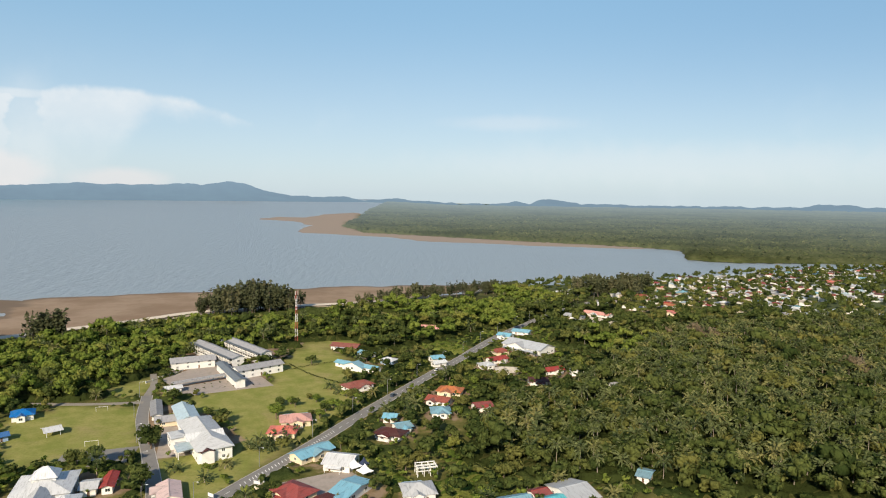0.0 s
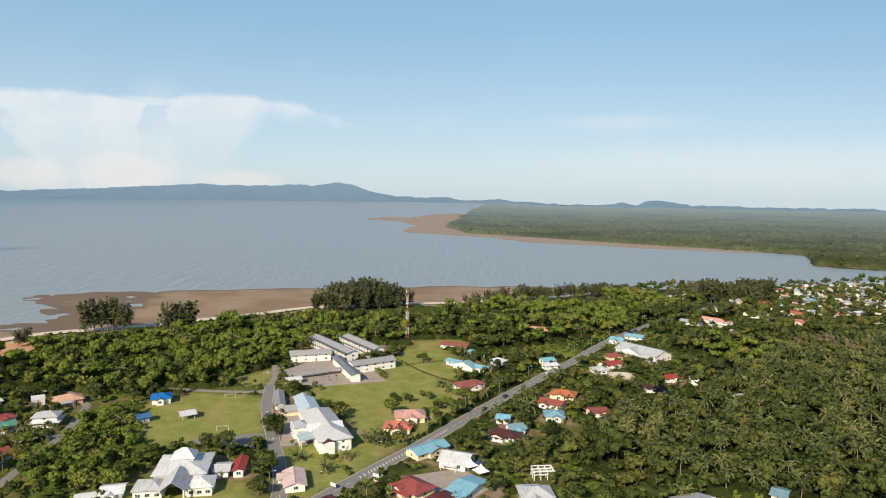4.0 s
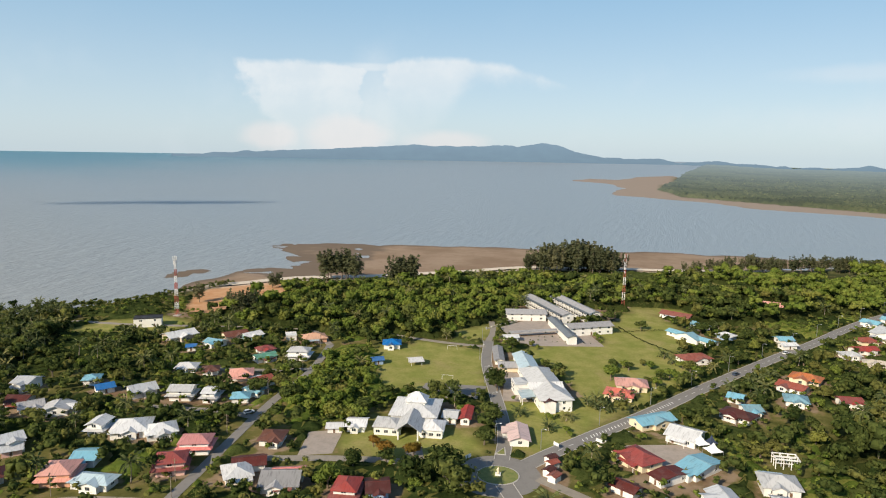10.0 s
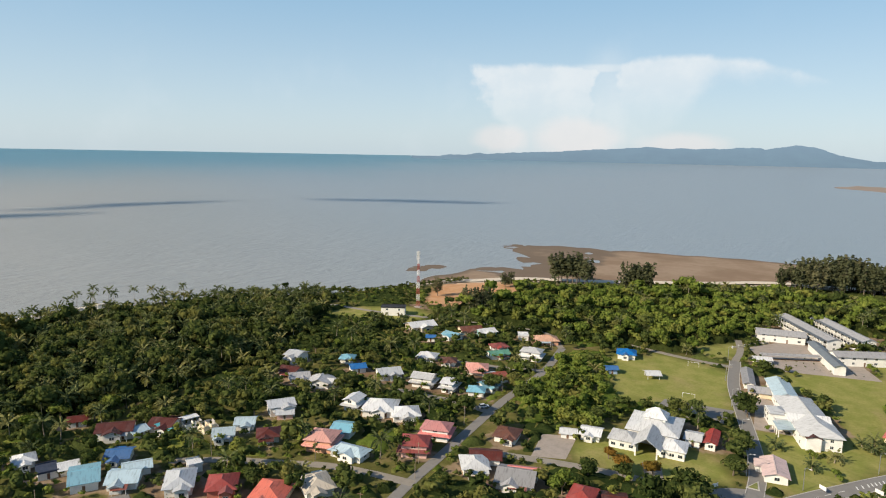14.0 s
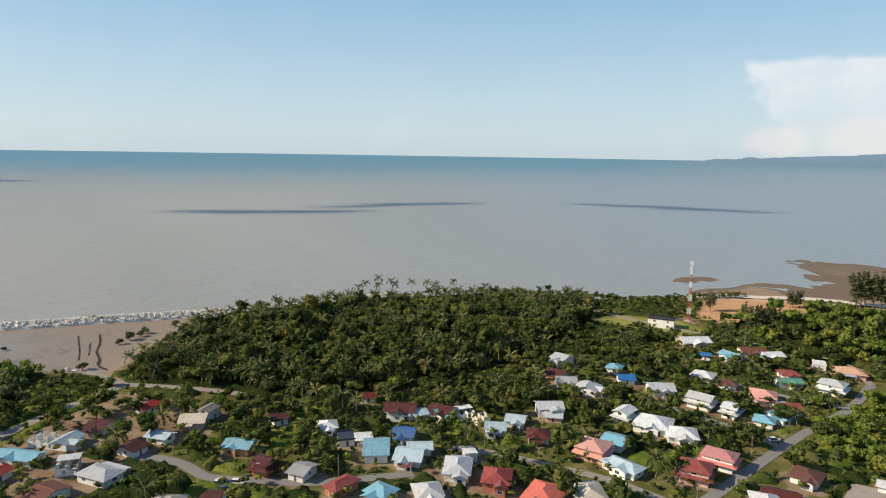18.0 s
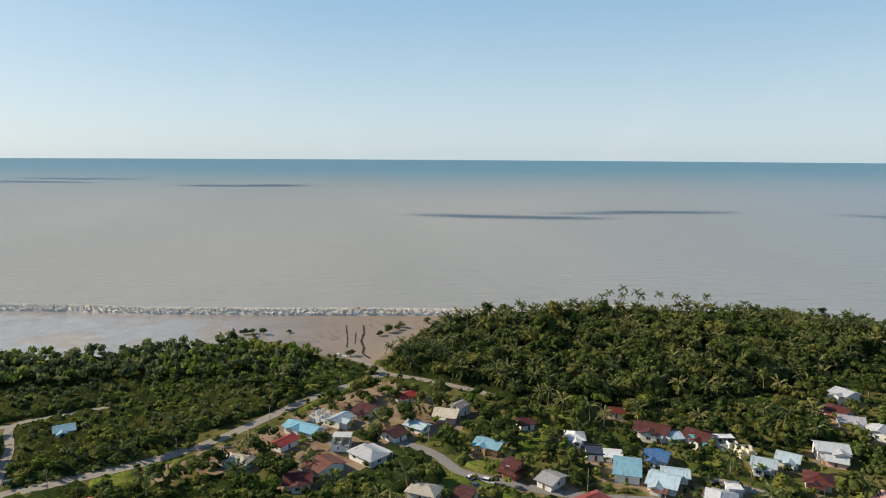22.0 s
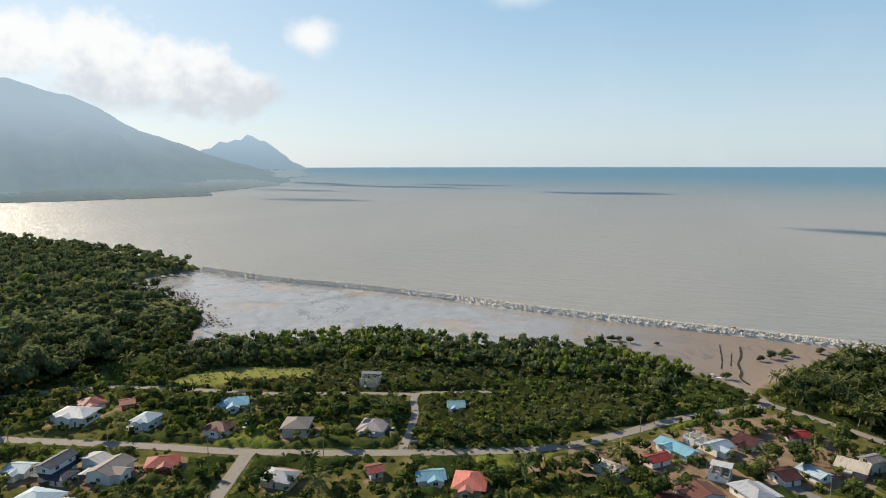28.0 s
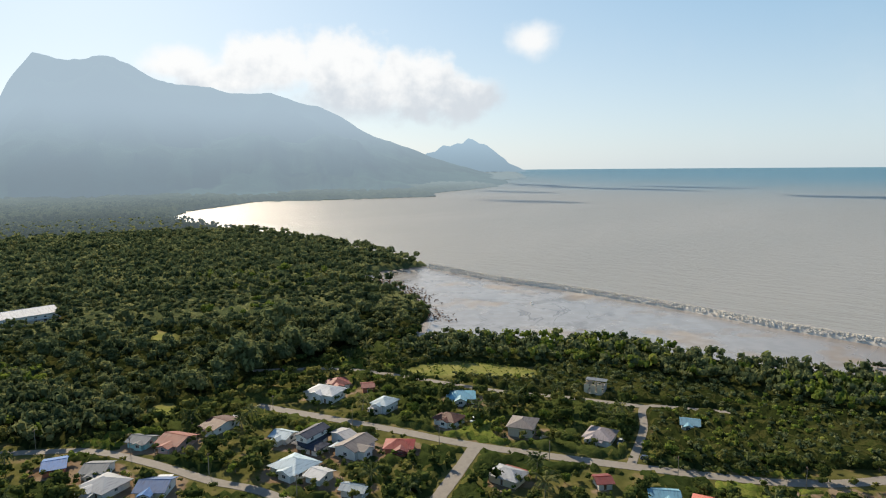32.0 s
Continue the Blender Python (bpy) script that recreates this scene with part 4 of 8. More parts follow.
def hip_shell(w, d, e, r, over, thick=0.16):
    X, D = w / 2 + over, d / 2 + over
    drop = r * over / (min(w, d) / 2)
    lo = e - drop
    if w >= d:
        ridge = [(-(w - d) / 2 - 0.4, 0, e + r), ((w - d) / 2 + 0.4, 0, e + r)]
        f = [(0, 1, 5, 4), (1, 2, 5), (2, 3, 4, 5), (3, 0, 4)]
    else:
        ridge = [(0, -(d - w) / 2 - 0.4, e + r), (0, (d - w) / 2 + 0.4, e + r)]
        f = [(0, 1, 4), (1, 2, 5, 4), (2, 3, 5), (3, 0, 4, 5)]
    v = [(-X, -D, lo), (X, -D, lo), (X, D, lo), (-X, D, lo)] + ridge + [(-X, -D, lo - thick), (X, -D, lo - thick), (X, D, lo - thick), (-X, D, lo - thick)]
    f += [(9, 8, 7, 6)] + [(6 + i, 6 + (i + 1) % 4, (i + 1) % 4, i) for i in range(4)]
    return v, f


def skirt_shell(w, d, e, r, out_by, thick=0.12):
    """A lean-to roof running round a house."""
    X, D = w / 2, d / 2
    v = []
    for k, z in ((0.0, e + r), (out_by, e), (out_by, e - thick), (0.0, e + r - thick)):
        v += [(-X - k, -D - k, z), (X + k, -D - k, z), (X + k, D + k, z), (-X - k, D + k, z)]
    f = []
    for j in range(3):
        f += [(4 * j + i, 4 * j + 4 + i, 4 * j + 4 + (i + 1) % 4, 4 * j + (i + 1) % 4) for i in range(4)]
    return v, f


def gable_body(w, d, e, r):
    sec = [(-d / 2, 0), (d / 2, 0), (d / 2, e), (0, e + r), (-d / 2, e)]
    v = [(x, y, z) for x in (-w / 2, w / 2) for y, z in sec]
    return v, [(0, 1, 2, 3, 4)[::-1], (5, 6, 7, 8, 9)] + [(i, (i + 1) % 5, (i + 1) % 5 + 5, i + 5) for i in range(5)]


def ridge_cap(length, e, along_x=True):
    L = length / 2
    v = [(x, y, z) for x in (-L, L) for y, z in ((-0.28, e - 0.06), (0, e + 0.09), (0.28, e - 0.06), (0, e - 0.02))]
    f = [(0, 1, 5, 4), (1, 2, 6, 5), (2, 3, 7, 6), (3, 0, 4, 7), (3, 2, 1, 0), (4, 5, 6, 7)]
    if not along_x:
        v = [(-y, x, z) for x, y, z in v]
    return v, f


def opening(parent, kind, x, y, z, rot, w=1.3, h=1.2):
    """A window or a door, as its own part, with a pane or leaf inside a frame."""
    key = f"{kind}_{w}_{h}"
    me = bpy.data.meshes.get(key + "_frame")
    if me is None:
        t = 0.08
        v, f = box(-w / 2, w / 2, -0.05, 0.06, 0, t)
        for q in ((-w / 2, w / 2, -0.05, 0.06, h - t, h), (-w / 2, -w / 2 + t, -0.05, 0.06, t, h - t), (w / 2 - t, w / 2, -0.05, 0.06, t, h - t)):
            box(*q, into=(v, f))
        if kind == "window":
            box(-t / 2, t / 2, -0.04, 0.055, t, h - t, (v, f))
        mesh_from(key + "_frame", v, f, "frame_white")
        mesh_from(key + "_pane", *box(-w / 2 + t, w / 2 - t, -0.03, 0.03, t, h - t), "glass" if kind == "window" else "timber")
    fr = part(kind, bpy.data.meshes[key + "_frame"], parent, "", pose(x, y, z, 0, 0, rot))
    part("pane" if kind == "window" else "leaf", bpy.data.meshes[key + "_pane"], fr)
    return fr


HOUSE_COUNT = [0]


def house(x, y, rot, w, d, eave, kind, roof, wall, tall=None, name="house", label="", windows=True, group="", porch=None, body=True, over=0.8):
    """A house: walls, roof, ridge, door, windows, at times a porch. kind g gable, h hip, s flat, r roofless shell, open: posts only."""
    HOUSE_COUNT[0] += 1
    rnd = random.Random(HOUSE_COUNT[0] * 7 + 3)
    if eave >= 5.0:
        eave -= 0.9
    elif eave > 2.4:
        eave = max(2.3, eave * 0.88)
    if name == "house" and kind in "gh" and wall != "open" and min(w, d) > 5:
        # the given size is that of the roof's edge
        inset = 2.2 if eave >= 4.4 and min(w, d) > 6 else 0.9
        w, d = w - inset, d - inset
    storey = "two-storey" if eave >= 4.4 else "single-storey"
    shape = {"g": "gabled", "h": "hipped", "s": "flat"}.get(kind, "")
    if kind == "r":
        text = f"unfinished roofless {words(wall).replace('wall','')} concrete house shell"
    elif wall == "open":
        text = f"open-sided shelter with {words(roof)} {shape} roof on posts"
    else:
        text = f"{storey} house with {words(roof)} {shape} metal roof and {words(wall).replace('wall','')} walls"
    h = thing(name, x, y, rot, label or text, "house" if name == "house" else name.replace("_", " "), group)
    BLOCKED.append((x, y, math.hypot(w, d) / 2 * 0.92 + 0.6))
    r = tall if tall is not None else min(w, d) / 2 * (0.36 if kind == "h" else 0.34)
    wall_mat = "wall_" + (wall if wall != "open" else "white")
    if wall == "open":
        for px in (-w / 2 + 0.3, w / 2 - 0.3):
            for py in (-d / 2 + 0.3, d / 2 - 0.3):
                part("post", mesh_from("post", *box(px - 0.1, px + 0.1, py - 0.1, py + 0.1, 0, eave), "frame_white"), h)
        part("bench", mesh_from("bench", *box(-w / 2 + 0.8, w / 2 - 0.8, d / 2 - 1.0, d / 2 - 0.5, 0, 0.45), "timber"), h)
    elif kind == "r":
        t = 0.2
        for q, nm in (((-w / 2, w / 2, -d / 2, -d / 2 + t), 0), ((-w / 2, w / 2, d / 2 - t, d / 2), 1), ((-w / 2, -w / 2 + t, -d / 2 + t, d / 2 - t), 2), ((w / 2 - t, w / 2, -d / 2 + t, d / 2 - t), 3), ((-t / 2, t / 2, -d / 2 + t, d / 2 - t), 4)):
            x0, x1, y0, y1 = q
            v, f = [], []
            long_x = (x1 - x0) > (y1 - y0)
            L = (x1 - x0) if long_x else (y1 - y0)
            k = max(2, int(L / 2.4))
            for i in range(k):
                a, b2 = i / k, (i + 1) / k
                hi = eave * (0.7 + 0.5 * rnd.random())
                g = 0.28
                for s0, s1, z0, z1 in ((a, a + (b2 - a) * (1 - g), 0, hi), (a + (b2 - a) * (1 - g), b2, 0, 0.9 * rnd.random()), (a + (b2 - a) * (1 - g), b2, eave * 0.75, eave * 0.82)):
                    if long_x:
                        box(x0 + L * s0, x0 + L * s1, y0, y1, z0, z1, (v, f))
                    else:
                        box(x0, x1, y0 + L * s0, y0 + L * s1, z0, z1, (v, f))
            part("wall", mesh_from("wall", v, f, "wall_concrete" if nm % 2 else wall_mat), h)
        part("floor_slab", mesh_from("floor_slab", *box(-w / 2 - 0.3, w / 2 + 0.3, -d / 2 - 0.3, d / 2 + 0.3, -0.2, 0.12), "wall_concrete"), h)
        if roof in ("slate", "white"):
            part("roof", mesh_from("roof", *box(-w / 2 - 0.3, w / 2 + 0.3, 0, d / 2 + 0.4, eave * 1.22, eave * 1.22 + 0.15), "roof_" + roof), h, f"partial {words(roof)} metal roof")
        return h
    elif kind in "gx":
        part("wall", mesh_from("wall", *gable_body(w, d, eave, r - 0.1), wall_mat), h)
    else:
        part("wall", mesh_from("wall", *box(-w / 2, w / 2, -d / 2, d / 2, -0.1, eave - 0.05), wall_mat), h)
    if kind == "s":
        v, f = box(-w / 2 - 0.25, w / 2 + 0.25, -d / 2 - 0.25, d / 2 + 0.25, eave - 0.05, eave + 0.22)
        for q in ((-w / 2 - 0.25, w / 2 + 0.25, -d / 2 - 0.25, -d / 2 - 0.05), (-w / 2 - 0.25, w / 2 + 0.25, d / 2 + 0.05, d / 2 + 0.25)):
            box(*q, eave + 0.22, eave + 0.6, (v, f))
        part("roof", mesh_from("roof", v, f, "roof_" + roof), h)
    else:
        shell = gable_shell if kind in "gx" else hip_shell
        rf = part("roof", mesh_from("roof", *shell(w, d, eave, r, over), "roof_" + roof), h)
        length = w + 2 * over if kind in "gx" else abs(w - d) + 0.8
        part("ridge_cap", mesh_from("ridge_cap", *ridge_cap(length, eave + r, kind in "gx" or w >= d), "roof_" + roof), rf)
        if kind == "h":
            # rafter boards under the eaves
            part("fascia", mesh_from("fascia", *box(-w / 2 - 0.3, w / 2 + 0.3, -d / 2 - 0.3, d / 2 + 0.3, eave - 0.22, eave - 0.12), "frame_white"), h)
    if windows and wall != "open":
        for z in ([0.95] if eave < 4.4 else [0.95, 3.4]):
            for side, L, depth in ((0, w, d), (180, w, d), (90, d, w), (270, d, w)):
                k = max(1, int(L / 5.2))
                for i in range(k):
                    u = (i + 0.5) / k * L - L / 2 + rnd.uniform(-0.2, 0.2)
                    dx, dy = (u, -depth / 2) if side == 0 else (u, depth / 2) if side == 180 else (-depth / 2, u) if side == 90 else (depth / 2, u)
                    if z < 1 and side in (0, 180) and i == k // 2:
                        opening(h, "door", dx, dy, 0.0, side, 1.0, 2.1)
                    else:
                        opening(h, "window", dx, dy, z, side, rnd.choice([1.2, 1.6]), 1.2)
    if porch is None:
        porch = wall != "open" and min(w, d) > 6.5 and rnd.random() < 0.7
    if porch:
        side = -1 if rnd.random() < 0.5 else 1
        pw, pd = w * rnd.uniform(0.45, 0.95), rnd.uniform(2.2, 3.6)
        px = rnd.uniform(-1, 1) * (w - pw) / 2
        hi = min(eave, 3.2) - 0.25
        y0, y1 = d / 2, d / 2 + pd
        v = [(px - pw / 2, y0 - 0.1, hi), (px + pw / 2, y0 - 0.1, hi), (px + pw / 2, y1, hi - 0.55), (px - pw / 2, y1, hi - 0.55)]
        v += [(a, b2, c - 0.1) for a, b2, c in v]
        v = [(a, side * b2, c) for a, b2, c in v]
        f = [(0, 1, 2, 3), (7, 6, 5, 4)] + [(i, i + 4, (i + 1) % 4 + 4, (i + 1) % 4) for i in range(4)]
        other = roof if rnd.random() < 0.6 else rnd.choice(["lightgrey", "white", "rust", "skyblue"])
        pr = part("porch_roof", mesh_from("porch_roof", v, f, "roof_" + other), h, f"{words(other)} lean-to porch roof")
        for qx in (px - pw / 2 + 0.3, px + pw / 2 - 0.3):
            yy = side * (y1 - 0.3)
            part("porch_post", mesh_from("porch_post", *box(qx - 0.08, qx + 0.08, yy - 0.08, yy + 0.08, 0, hi - 0.55), "frame_white"), pr)
    tiered = eave >= 4.4 and wall != "open" and kind in "gh" and name == "house" and min(w, d) > 4.5
    if tiered:
        # lower roof all round between the storeys
        v, f = skirt_shell(w, d, 2.5, 0.55, 1.5)
        part("skirt_roof", mesh_from("skirt_roof", v, f, "roof_" + roof), h)
    elif wall != "open" and kind in "gh" and name == "house" and min(w, d) > 5.4 and windows and rnd.random() < 0.8:
        # a cross wing under its own gable, on the side that faces the camera
        turn = math.radians(rot)
        side = 1 if (-math.sin(turn)) * (HUB.x - x) + math.cos(turn) * (HUB.y - y) > 0 else -1
        ww, out_by = w * rnd.uniform(0.36, 0.5), rnd.uniform(1.2, 2.8)
        L, px, rise_w = d / 2 + out_by, rnd.uniform(-0.85, 0.85) * (w - w * 0.5) / 2, w * 0.22 * 0.36
        low_eave = eave - 0.12
        spin = lambda q, add: [(px - b2, side * (L / 2) + a, c) for a, b2, c in q]
        v, f = gable_body(L, ww, low_eave, rise_w - 0.1)
        wg = part("wing", mesh_from("wing", spin(v, 0), f, wall_mat), h)
        v, f = gable_shell(L, ww, low_eave, rise_w, 0.6)
        part("wing_roof", mesh_from("wing_roof", spin(v, 0), f, "roof_" + roof), wg)
        opening(wg, "window", px, side * (L + 0.0), 0.95, 0 if side < 0 else 180, 1.6, 1.2)
    return h


house(-191.2, 294.4, 29, 9.4, 9.4, 3.5, "h", "blue", "white")
house(-183.7, 266.9, 42, 5.6, 5.6, 3.0, "g", "blue", "bluewall")
house(-167.0, 274.9, 42, 5.8, 6.6, 2.8, "g", "white", "open")
house(-156.7, 191.3, 29, 6.1, 5.6, 2.6, "g", "white", "white")
house(-150.6, 196.9, 23, 7.4, 8.5, 3.0, "g", "white", "white")
house(-117.5, 223.7, 107, 12.2, 3.4, 3.4, "g", "red", "white")
house(-122.4, 219.6, 17, 5.7, 8.5, 3.4, "g", "white", "white")
house(-93.6, 215.8, 113, 14.1, 7.6, 3.0, "g", "striped", "white")
house(-65.8, 290.0, 14, 13.8, 10.3, 3.5, "h", "pink", "cream")
house(-68.3, 275.9, 1, 12.3, 9.4, 3.0, "h", "salmon", "cream")
house(-44.1, 345.7, 39, 15.9, 9.4, 3.2, "h", "rust", "white")
house(-51.5, 251.8, 49, 16.7, 8.5, 3.2, "g", "lightblue", "cream")
house(-38.5, 243.2, 167, 11.4, 12.2, 3.4, "g", "white", "white")
house(-50.9, 216.5, 143, 13.3, 10.0, 3.4, "h", "red", "cream")
house(-31.8, 219.0, 151, 8.2, 15.5, 3.4, "g", "lightblue", "white")
house(-39.9, 207.9, 142, 5.9, 13.4, 3.2, "g", "maroon", "white")
house(-51.0, 193.7, 158, 8.5, 6.0, 3.0, "g", "maroon", "white")
house(-8.5, 217.0, 12, 11.3, 10.3, 4.0, "h", "white", "white")
house(-5.0, 205.2, 9, 11.5, 7.5, 3.0, "g", "lightgrey", "beige")
house(-23.0, 198.8, 118, 11.3, 7.9, 3.4, "g", "lightgrey", "white")
house(-32.8, 189.0, 11, 11.1, 7.5, 3.0, "g", "lightblue", "white")
house(10.0, 203.0, 16, 10.7, 8.5, 3.2, "g", "maroon", "white")
house(24.6, 209.4, 20, 9.9, 8.5, 3.2, "g", "lightblue", "white")
house(33.3, 216.1, 28, 6.6, 6.6, 3.0, "g", "red", "white")
house(36.9, 210.2, 24, 9.6, 7.5, 3.0, "g", "teal", "white")
house(45.0, 216.8, 27, 11.6, 16.0, 3.4, "g", "lightgrey", "white")
house(75.3, 232.2, 150, 5.1, 8.5, 3.2, "g", "lightblue", "white")
house(5.8, 337.1, 165, 13.1, 9.4, 3.2, "h", "orange", "cream")
house(-0.2, 321.0, 155, 12.0, 8.5, 3.0, "g", "rust", "white")
house(-17.2, 282.7, 27, 7.4, 7.5, 3.0, "g", "lightblue", "white")
house(-22.9, 294.9, 170, 6.3, 7.5, 3.0, "g", "lightblue", "white")
house(0.2, 303.7, 4, 9.3, 9.4, 3.0, "h", "lightblue", "white")
house(-21.5, 274.3, 157, 12.6, 8.5, 3.0, "h", "maroon", "white")
house(20.6, 312.2, 22, 9.1, 7.5, 3.0, "g", "red", "white")
house(29.1, 391.1, 18, 9.4, 7.5, 3.0, "h", "white", "white")
house(40.4, 379.3, 176, 13.9, 7.5, 3.0, "h", "beige", "white")
house(36.8, 405.7, 33, 13.4, 7.5, 3.0, "g", "red", "white")
house(41.1, 427.3, 25, 10.2, 8.5, 3.0, "h", "rust", "cream")
house(61.3, 437.5, 134, 32.1, 17.6, 5.0, "g", "lightgrey", "white")
house(67.0, 380.6, 26, 13.7, 7.5, 3.0, "g", "red", "white")
house(55.1, 357.6, 3, 10.7, 8.5, 3.0, "g", "maroon", "white")
house(81.5, 376.7, 3, 7.9, 5.6, 3.5, "s", "white", "white")
house(97.8, 351.1, 17, 8.1, 5.6, 2.6, "g", "grey", "white")
house(-1.3, 407.3, 26, 8.7, 7.5, 3.0, "g", "lightblue", "white")
house(0.1, 394.9, 33, 9.2, 5.6, 3.0, "g", "white", "white")
house(-48.5, 386.4, 147, 31.3, 6.6, 3.2, "g", "lightblue", "white")
house(-62.1, 436.9, 163, 19.6, 9.4, 3.2, "g", "rust", "white")
house(-46.5, 416.9, 144, 10.5, 7.5, 3.0, "g", "lightblue", "white")
house(-30.8, 400.6, 152, 9.3, 7.5, 3.0, "h", "white", "bluewall")
house(-6.3, 501.4, 172, 15.5, 10.3, 3.2, "g", "pink", "white")
house(64.0, 491.0, 153, 13.5, 8.5, 3.0, "g", "lightblue", "white")
house(50.1, 477.0, 145, 10.8, 8.5, 3.0, "g", "lightblue", "white")
house(118.6, 558.9, 142, 16.7, 9.4, 3.0, "g", "lightgrey", "white")
house(141.9, 571.1, 136, 25.2, 9.4, 3.0, "g", "pink", "white")
house(136.4, 534.8, 139, 20.4, 11.3, 3.0, "g", "beige", "white")
house(187.9, 605.6, 139, 14.7, 8.5, 3.0, "g", "white", "white")
house(221.6, 622.4, 137, 14.9, 8.5, 3.0, "g", "orange", "white")
house(209.6, 580.6, 146, 15.2, 8.5, 3.0, "h", "salmon", "cream")
house(156.7, 624.8, 151, 14.7, 8.5, 3.0, "g", "white", "white")
house(-337.3, 263.9, 42, 14.9, 7.5, 6.0, "s", "black", "white")
house(-300.1, 252.4, 72, 15.9, 11.3, 3.6, "g", "white", "beige")
house(-274.4, 252.3, 1, 9.9, 7.5, 3.0, "g", "lightblue", "white")
house(-279.3, 240.5, 41, 5.1, 5.6, 3.0, "g", "blue", "white")
house(-276.0, 268.6, 62, 12.8, 9.4, 3.0, "g", "brown", "cream")
house(-266.8, 271.6, 73, 10.6, 8.5, 3.0, "g", "white", "tealwall")
house(-247.4, 281.1, 41, 5.4, 6.6, 3.0, "s", "white", "white")
house(-234.0, 283.7, 46, 13.0, 10.3, 3.4, "h", "peach", "peachwall")
house(-221.6, 254.9, 23, 11.6, 9.4, 6.0, "h", "white", "white")
house(-235.4, 245.0, 66, 10.7, 7.5, 3.0, "g", "green", "white")
house(-243.4, 255.2, 60, 8.8, 7.5, 3.0, "h", "red", "white")
house(-227.6, 220.2, 40, 10.3, 10.3, 3.2, "h", "pink", "white")
house(-213.6, 217.5, 69, 9.0, 8.5, 3.0, "g", "rust", "white")
house(-208.8, 206.4, 72, 7.5, 7.5, 3.0, "g", "lightblue", "white")
house(-208.2, 198.2, 35, 7.4, 7.5, 3.0, "h", "lightblue", "white")
house(-256.7, 216.1, 30, 9.5, 8.5, 3.0, "h", "white", "white")
house(-244.2, 218.1, 41, 7.6, 7.5, 3.0, "h", "brown", "white")
house(-231.1, 189.2, 26, 11.1, 9.4, 5.6, "g", "white", "white")
house(-219.0, 192.9, 24, 4.8, 7.5, 5.5, "g", "white", "white")
house(-249.9, 184.7, 64, 10.6, 10.3, 3.4, "g", "lightgrey", "white")
house(-266.2, 179.5, 64, 7.3, 7.5, 3.0, "g", "blue", "white")
house(-280.6, 184.7, 41, 7.1, 7.5, 3.0, "h", "lightblue", "white")
house(-297.9, 166.9, 18, 8.1, 9.4, 5.0, "g", "lightgrey", "white")
house(-283.0, 154.2, 23, 9.2, 8.5, 3.0, "g", "maroon", "white")
house(-273.4, 152.4, 62, 8.9, 8.5, 3.0, "g", "grey", "white")
house(-261.9, 155.7, 130, 9.4, 9.6, 3.2, "g", "white", "white")
house(-231.1, 150.4, 113, 9.4, 7.4, 5.6, "g", "white", "white")
house(-221.4, 156.1, 40, 13.3, 13.2, 3.4, "h", "white", "white")
house(-210.3, 159.2, 53, 10.8, 10.3, 3.2, "h", "white", "white")
house(-247.4, 126.8, 69, 10.2, 8.5, 5.0, "g", "lightgrey", "white")
house(-241.8, 125.3, 56, 6.7, 5.6, 2.8, "g", "lightgrey", "pinkwall")
house(-214.2, 132.9, 30, 7.9, 9.4, 3.4, "g", "lightblue", "white")
house(-210.5, 120.8, 33, 11.0, 11.3, 5.6, "h", "pink", "peachwall")
house(-198.3, 123.2, 18, 12.7, 6.8, 3.2, "h", "skyblue", "white")
house(-185.3, 141.1, 39, 10.8, 10.3, 5.8, "h", "red", "pinkwall")
house(-189.1, 155.4, 31, 11.5, 9.4, 5.6, "h", "pinkred", "white")
house(-170.9, 173.4, 24, 8.5, 9.4, 3.0, "h", "brown", "white")
house(-164.7, 154.1, 39, 10.5, 7.5, 3.0, "g", "maroon", "white")
house(-163.5, 147.1, 49, 8.8, 10.3, 3.2, "h", "white", "white")
house(-148.2, 149.9, 29, 11.9, 12.2, 3.2, "g", "grey", "white")
house(-148.3, 153.6, 33, 9.8, 5.6, 3.6, "g", "pinkred", "white")
house(-125.9, 152.7, 19, 8.6, 10.3, 5.6, "h", "red", "white")
house(-119.1, 158.9, 33, 7.0, 9.4, 3.2, "g", "maroon", "bluewall")
house(-191.8, 89.4, 38, 10.2, 12.6, 3.6, "h", "salmon", "cream")
house(-187.4, 101.9, 71, 9.2, 11.3, 3.4, "h", "beige", "white")
house(-216.9, 73.1, 60, 8.5, 12.2, 3.6, "h", "lightgrey", "white")
house(-224.7, 81.2, 77, 4.0, 4.7, 3.0, "s", "white", "white")
house(-205.6, 81.1, 56, 8.6, 10.3, 4.0, "h", "red", "rustwall")
house(-206.5, 58.5, 79, 8.3, 9.4, 3.2, "h", "white", "white")
house(-212.1, 45.9, 31, 7.9, 6.9, 3.2, "h", "lightblue", "white")
house(-219.9, 36.1, 29, 5.6, 9.9, 3.6, "h", "red", "rustwall")
house(-233.7, 27.4, 43, 6.2, 8.8, 3.2, "g", "grey", "white")
house(-239.2, 53.3, 71, 8.3, 13.2, 3.6, "g", "lightblue", "white")
house(-247.8, 66.6, 55, 7.7, 8.5, 3.0, "g", "blue", "white")
house(-231.0, 62.2, 57, 9.1, 10.3, 3.0, "g", "skyblue", "white")
house(-235.5, 67.5, 71, 8.4, 6.6, 3.0, "g", "skyblue", "white")
house(-252.3, 46.5, 80, 5.5, 6.6, 2.6, "s", "navy", "white")
house(-250.2, 52.1, 77, 4.8, 5.6, 2.8, "g", "white", "white")
house(-264.6, 43.1, 80, 6.7, 7.5, 3.0, "h", "white", "white")
house(-287.0, 65.9, 67, 6.5, 6.6, 3.0, "g", "maroon", "white")
house(-268.0, 72.7, 59, 12.1, 9.4, 4.0, "g", "maroon", "white")
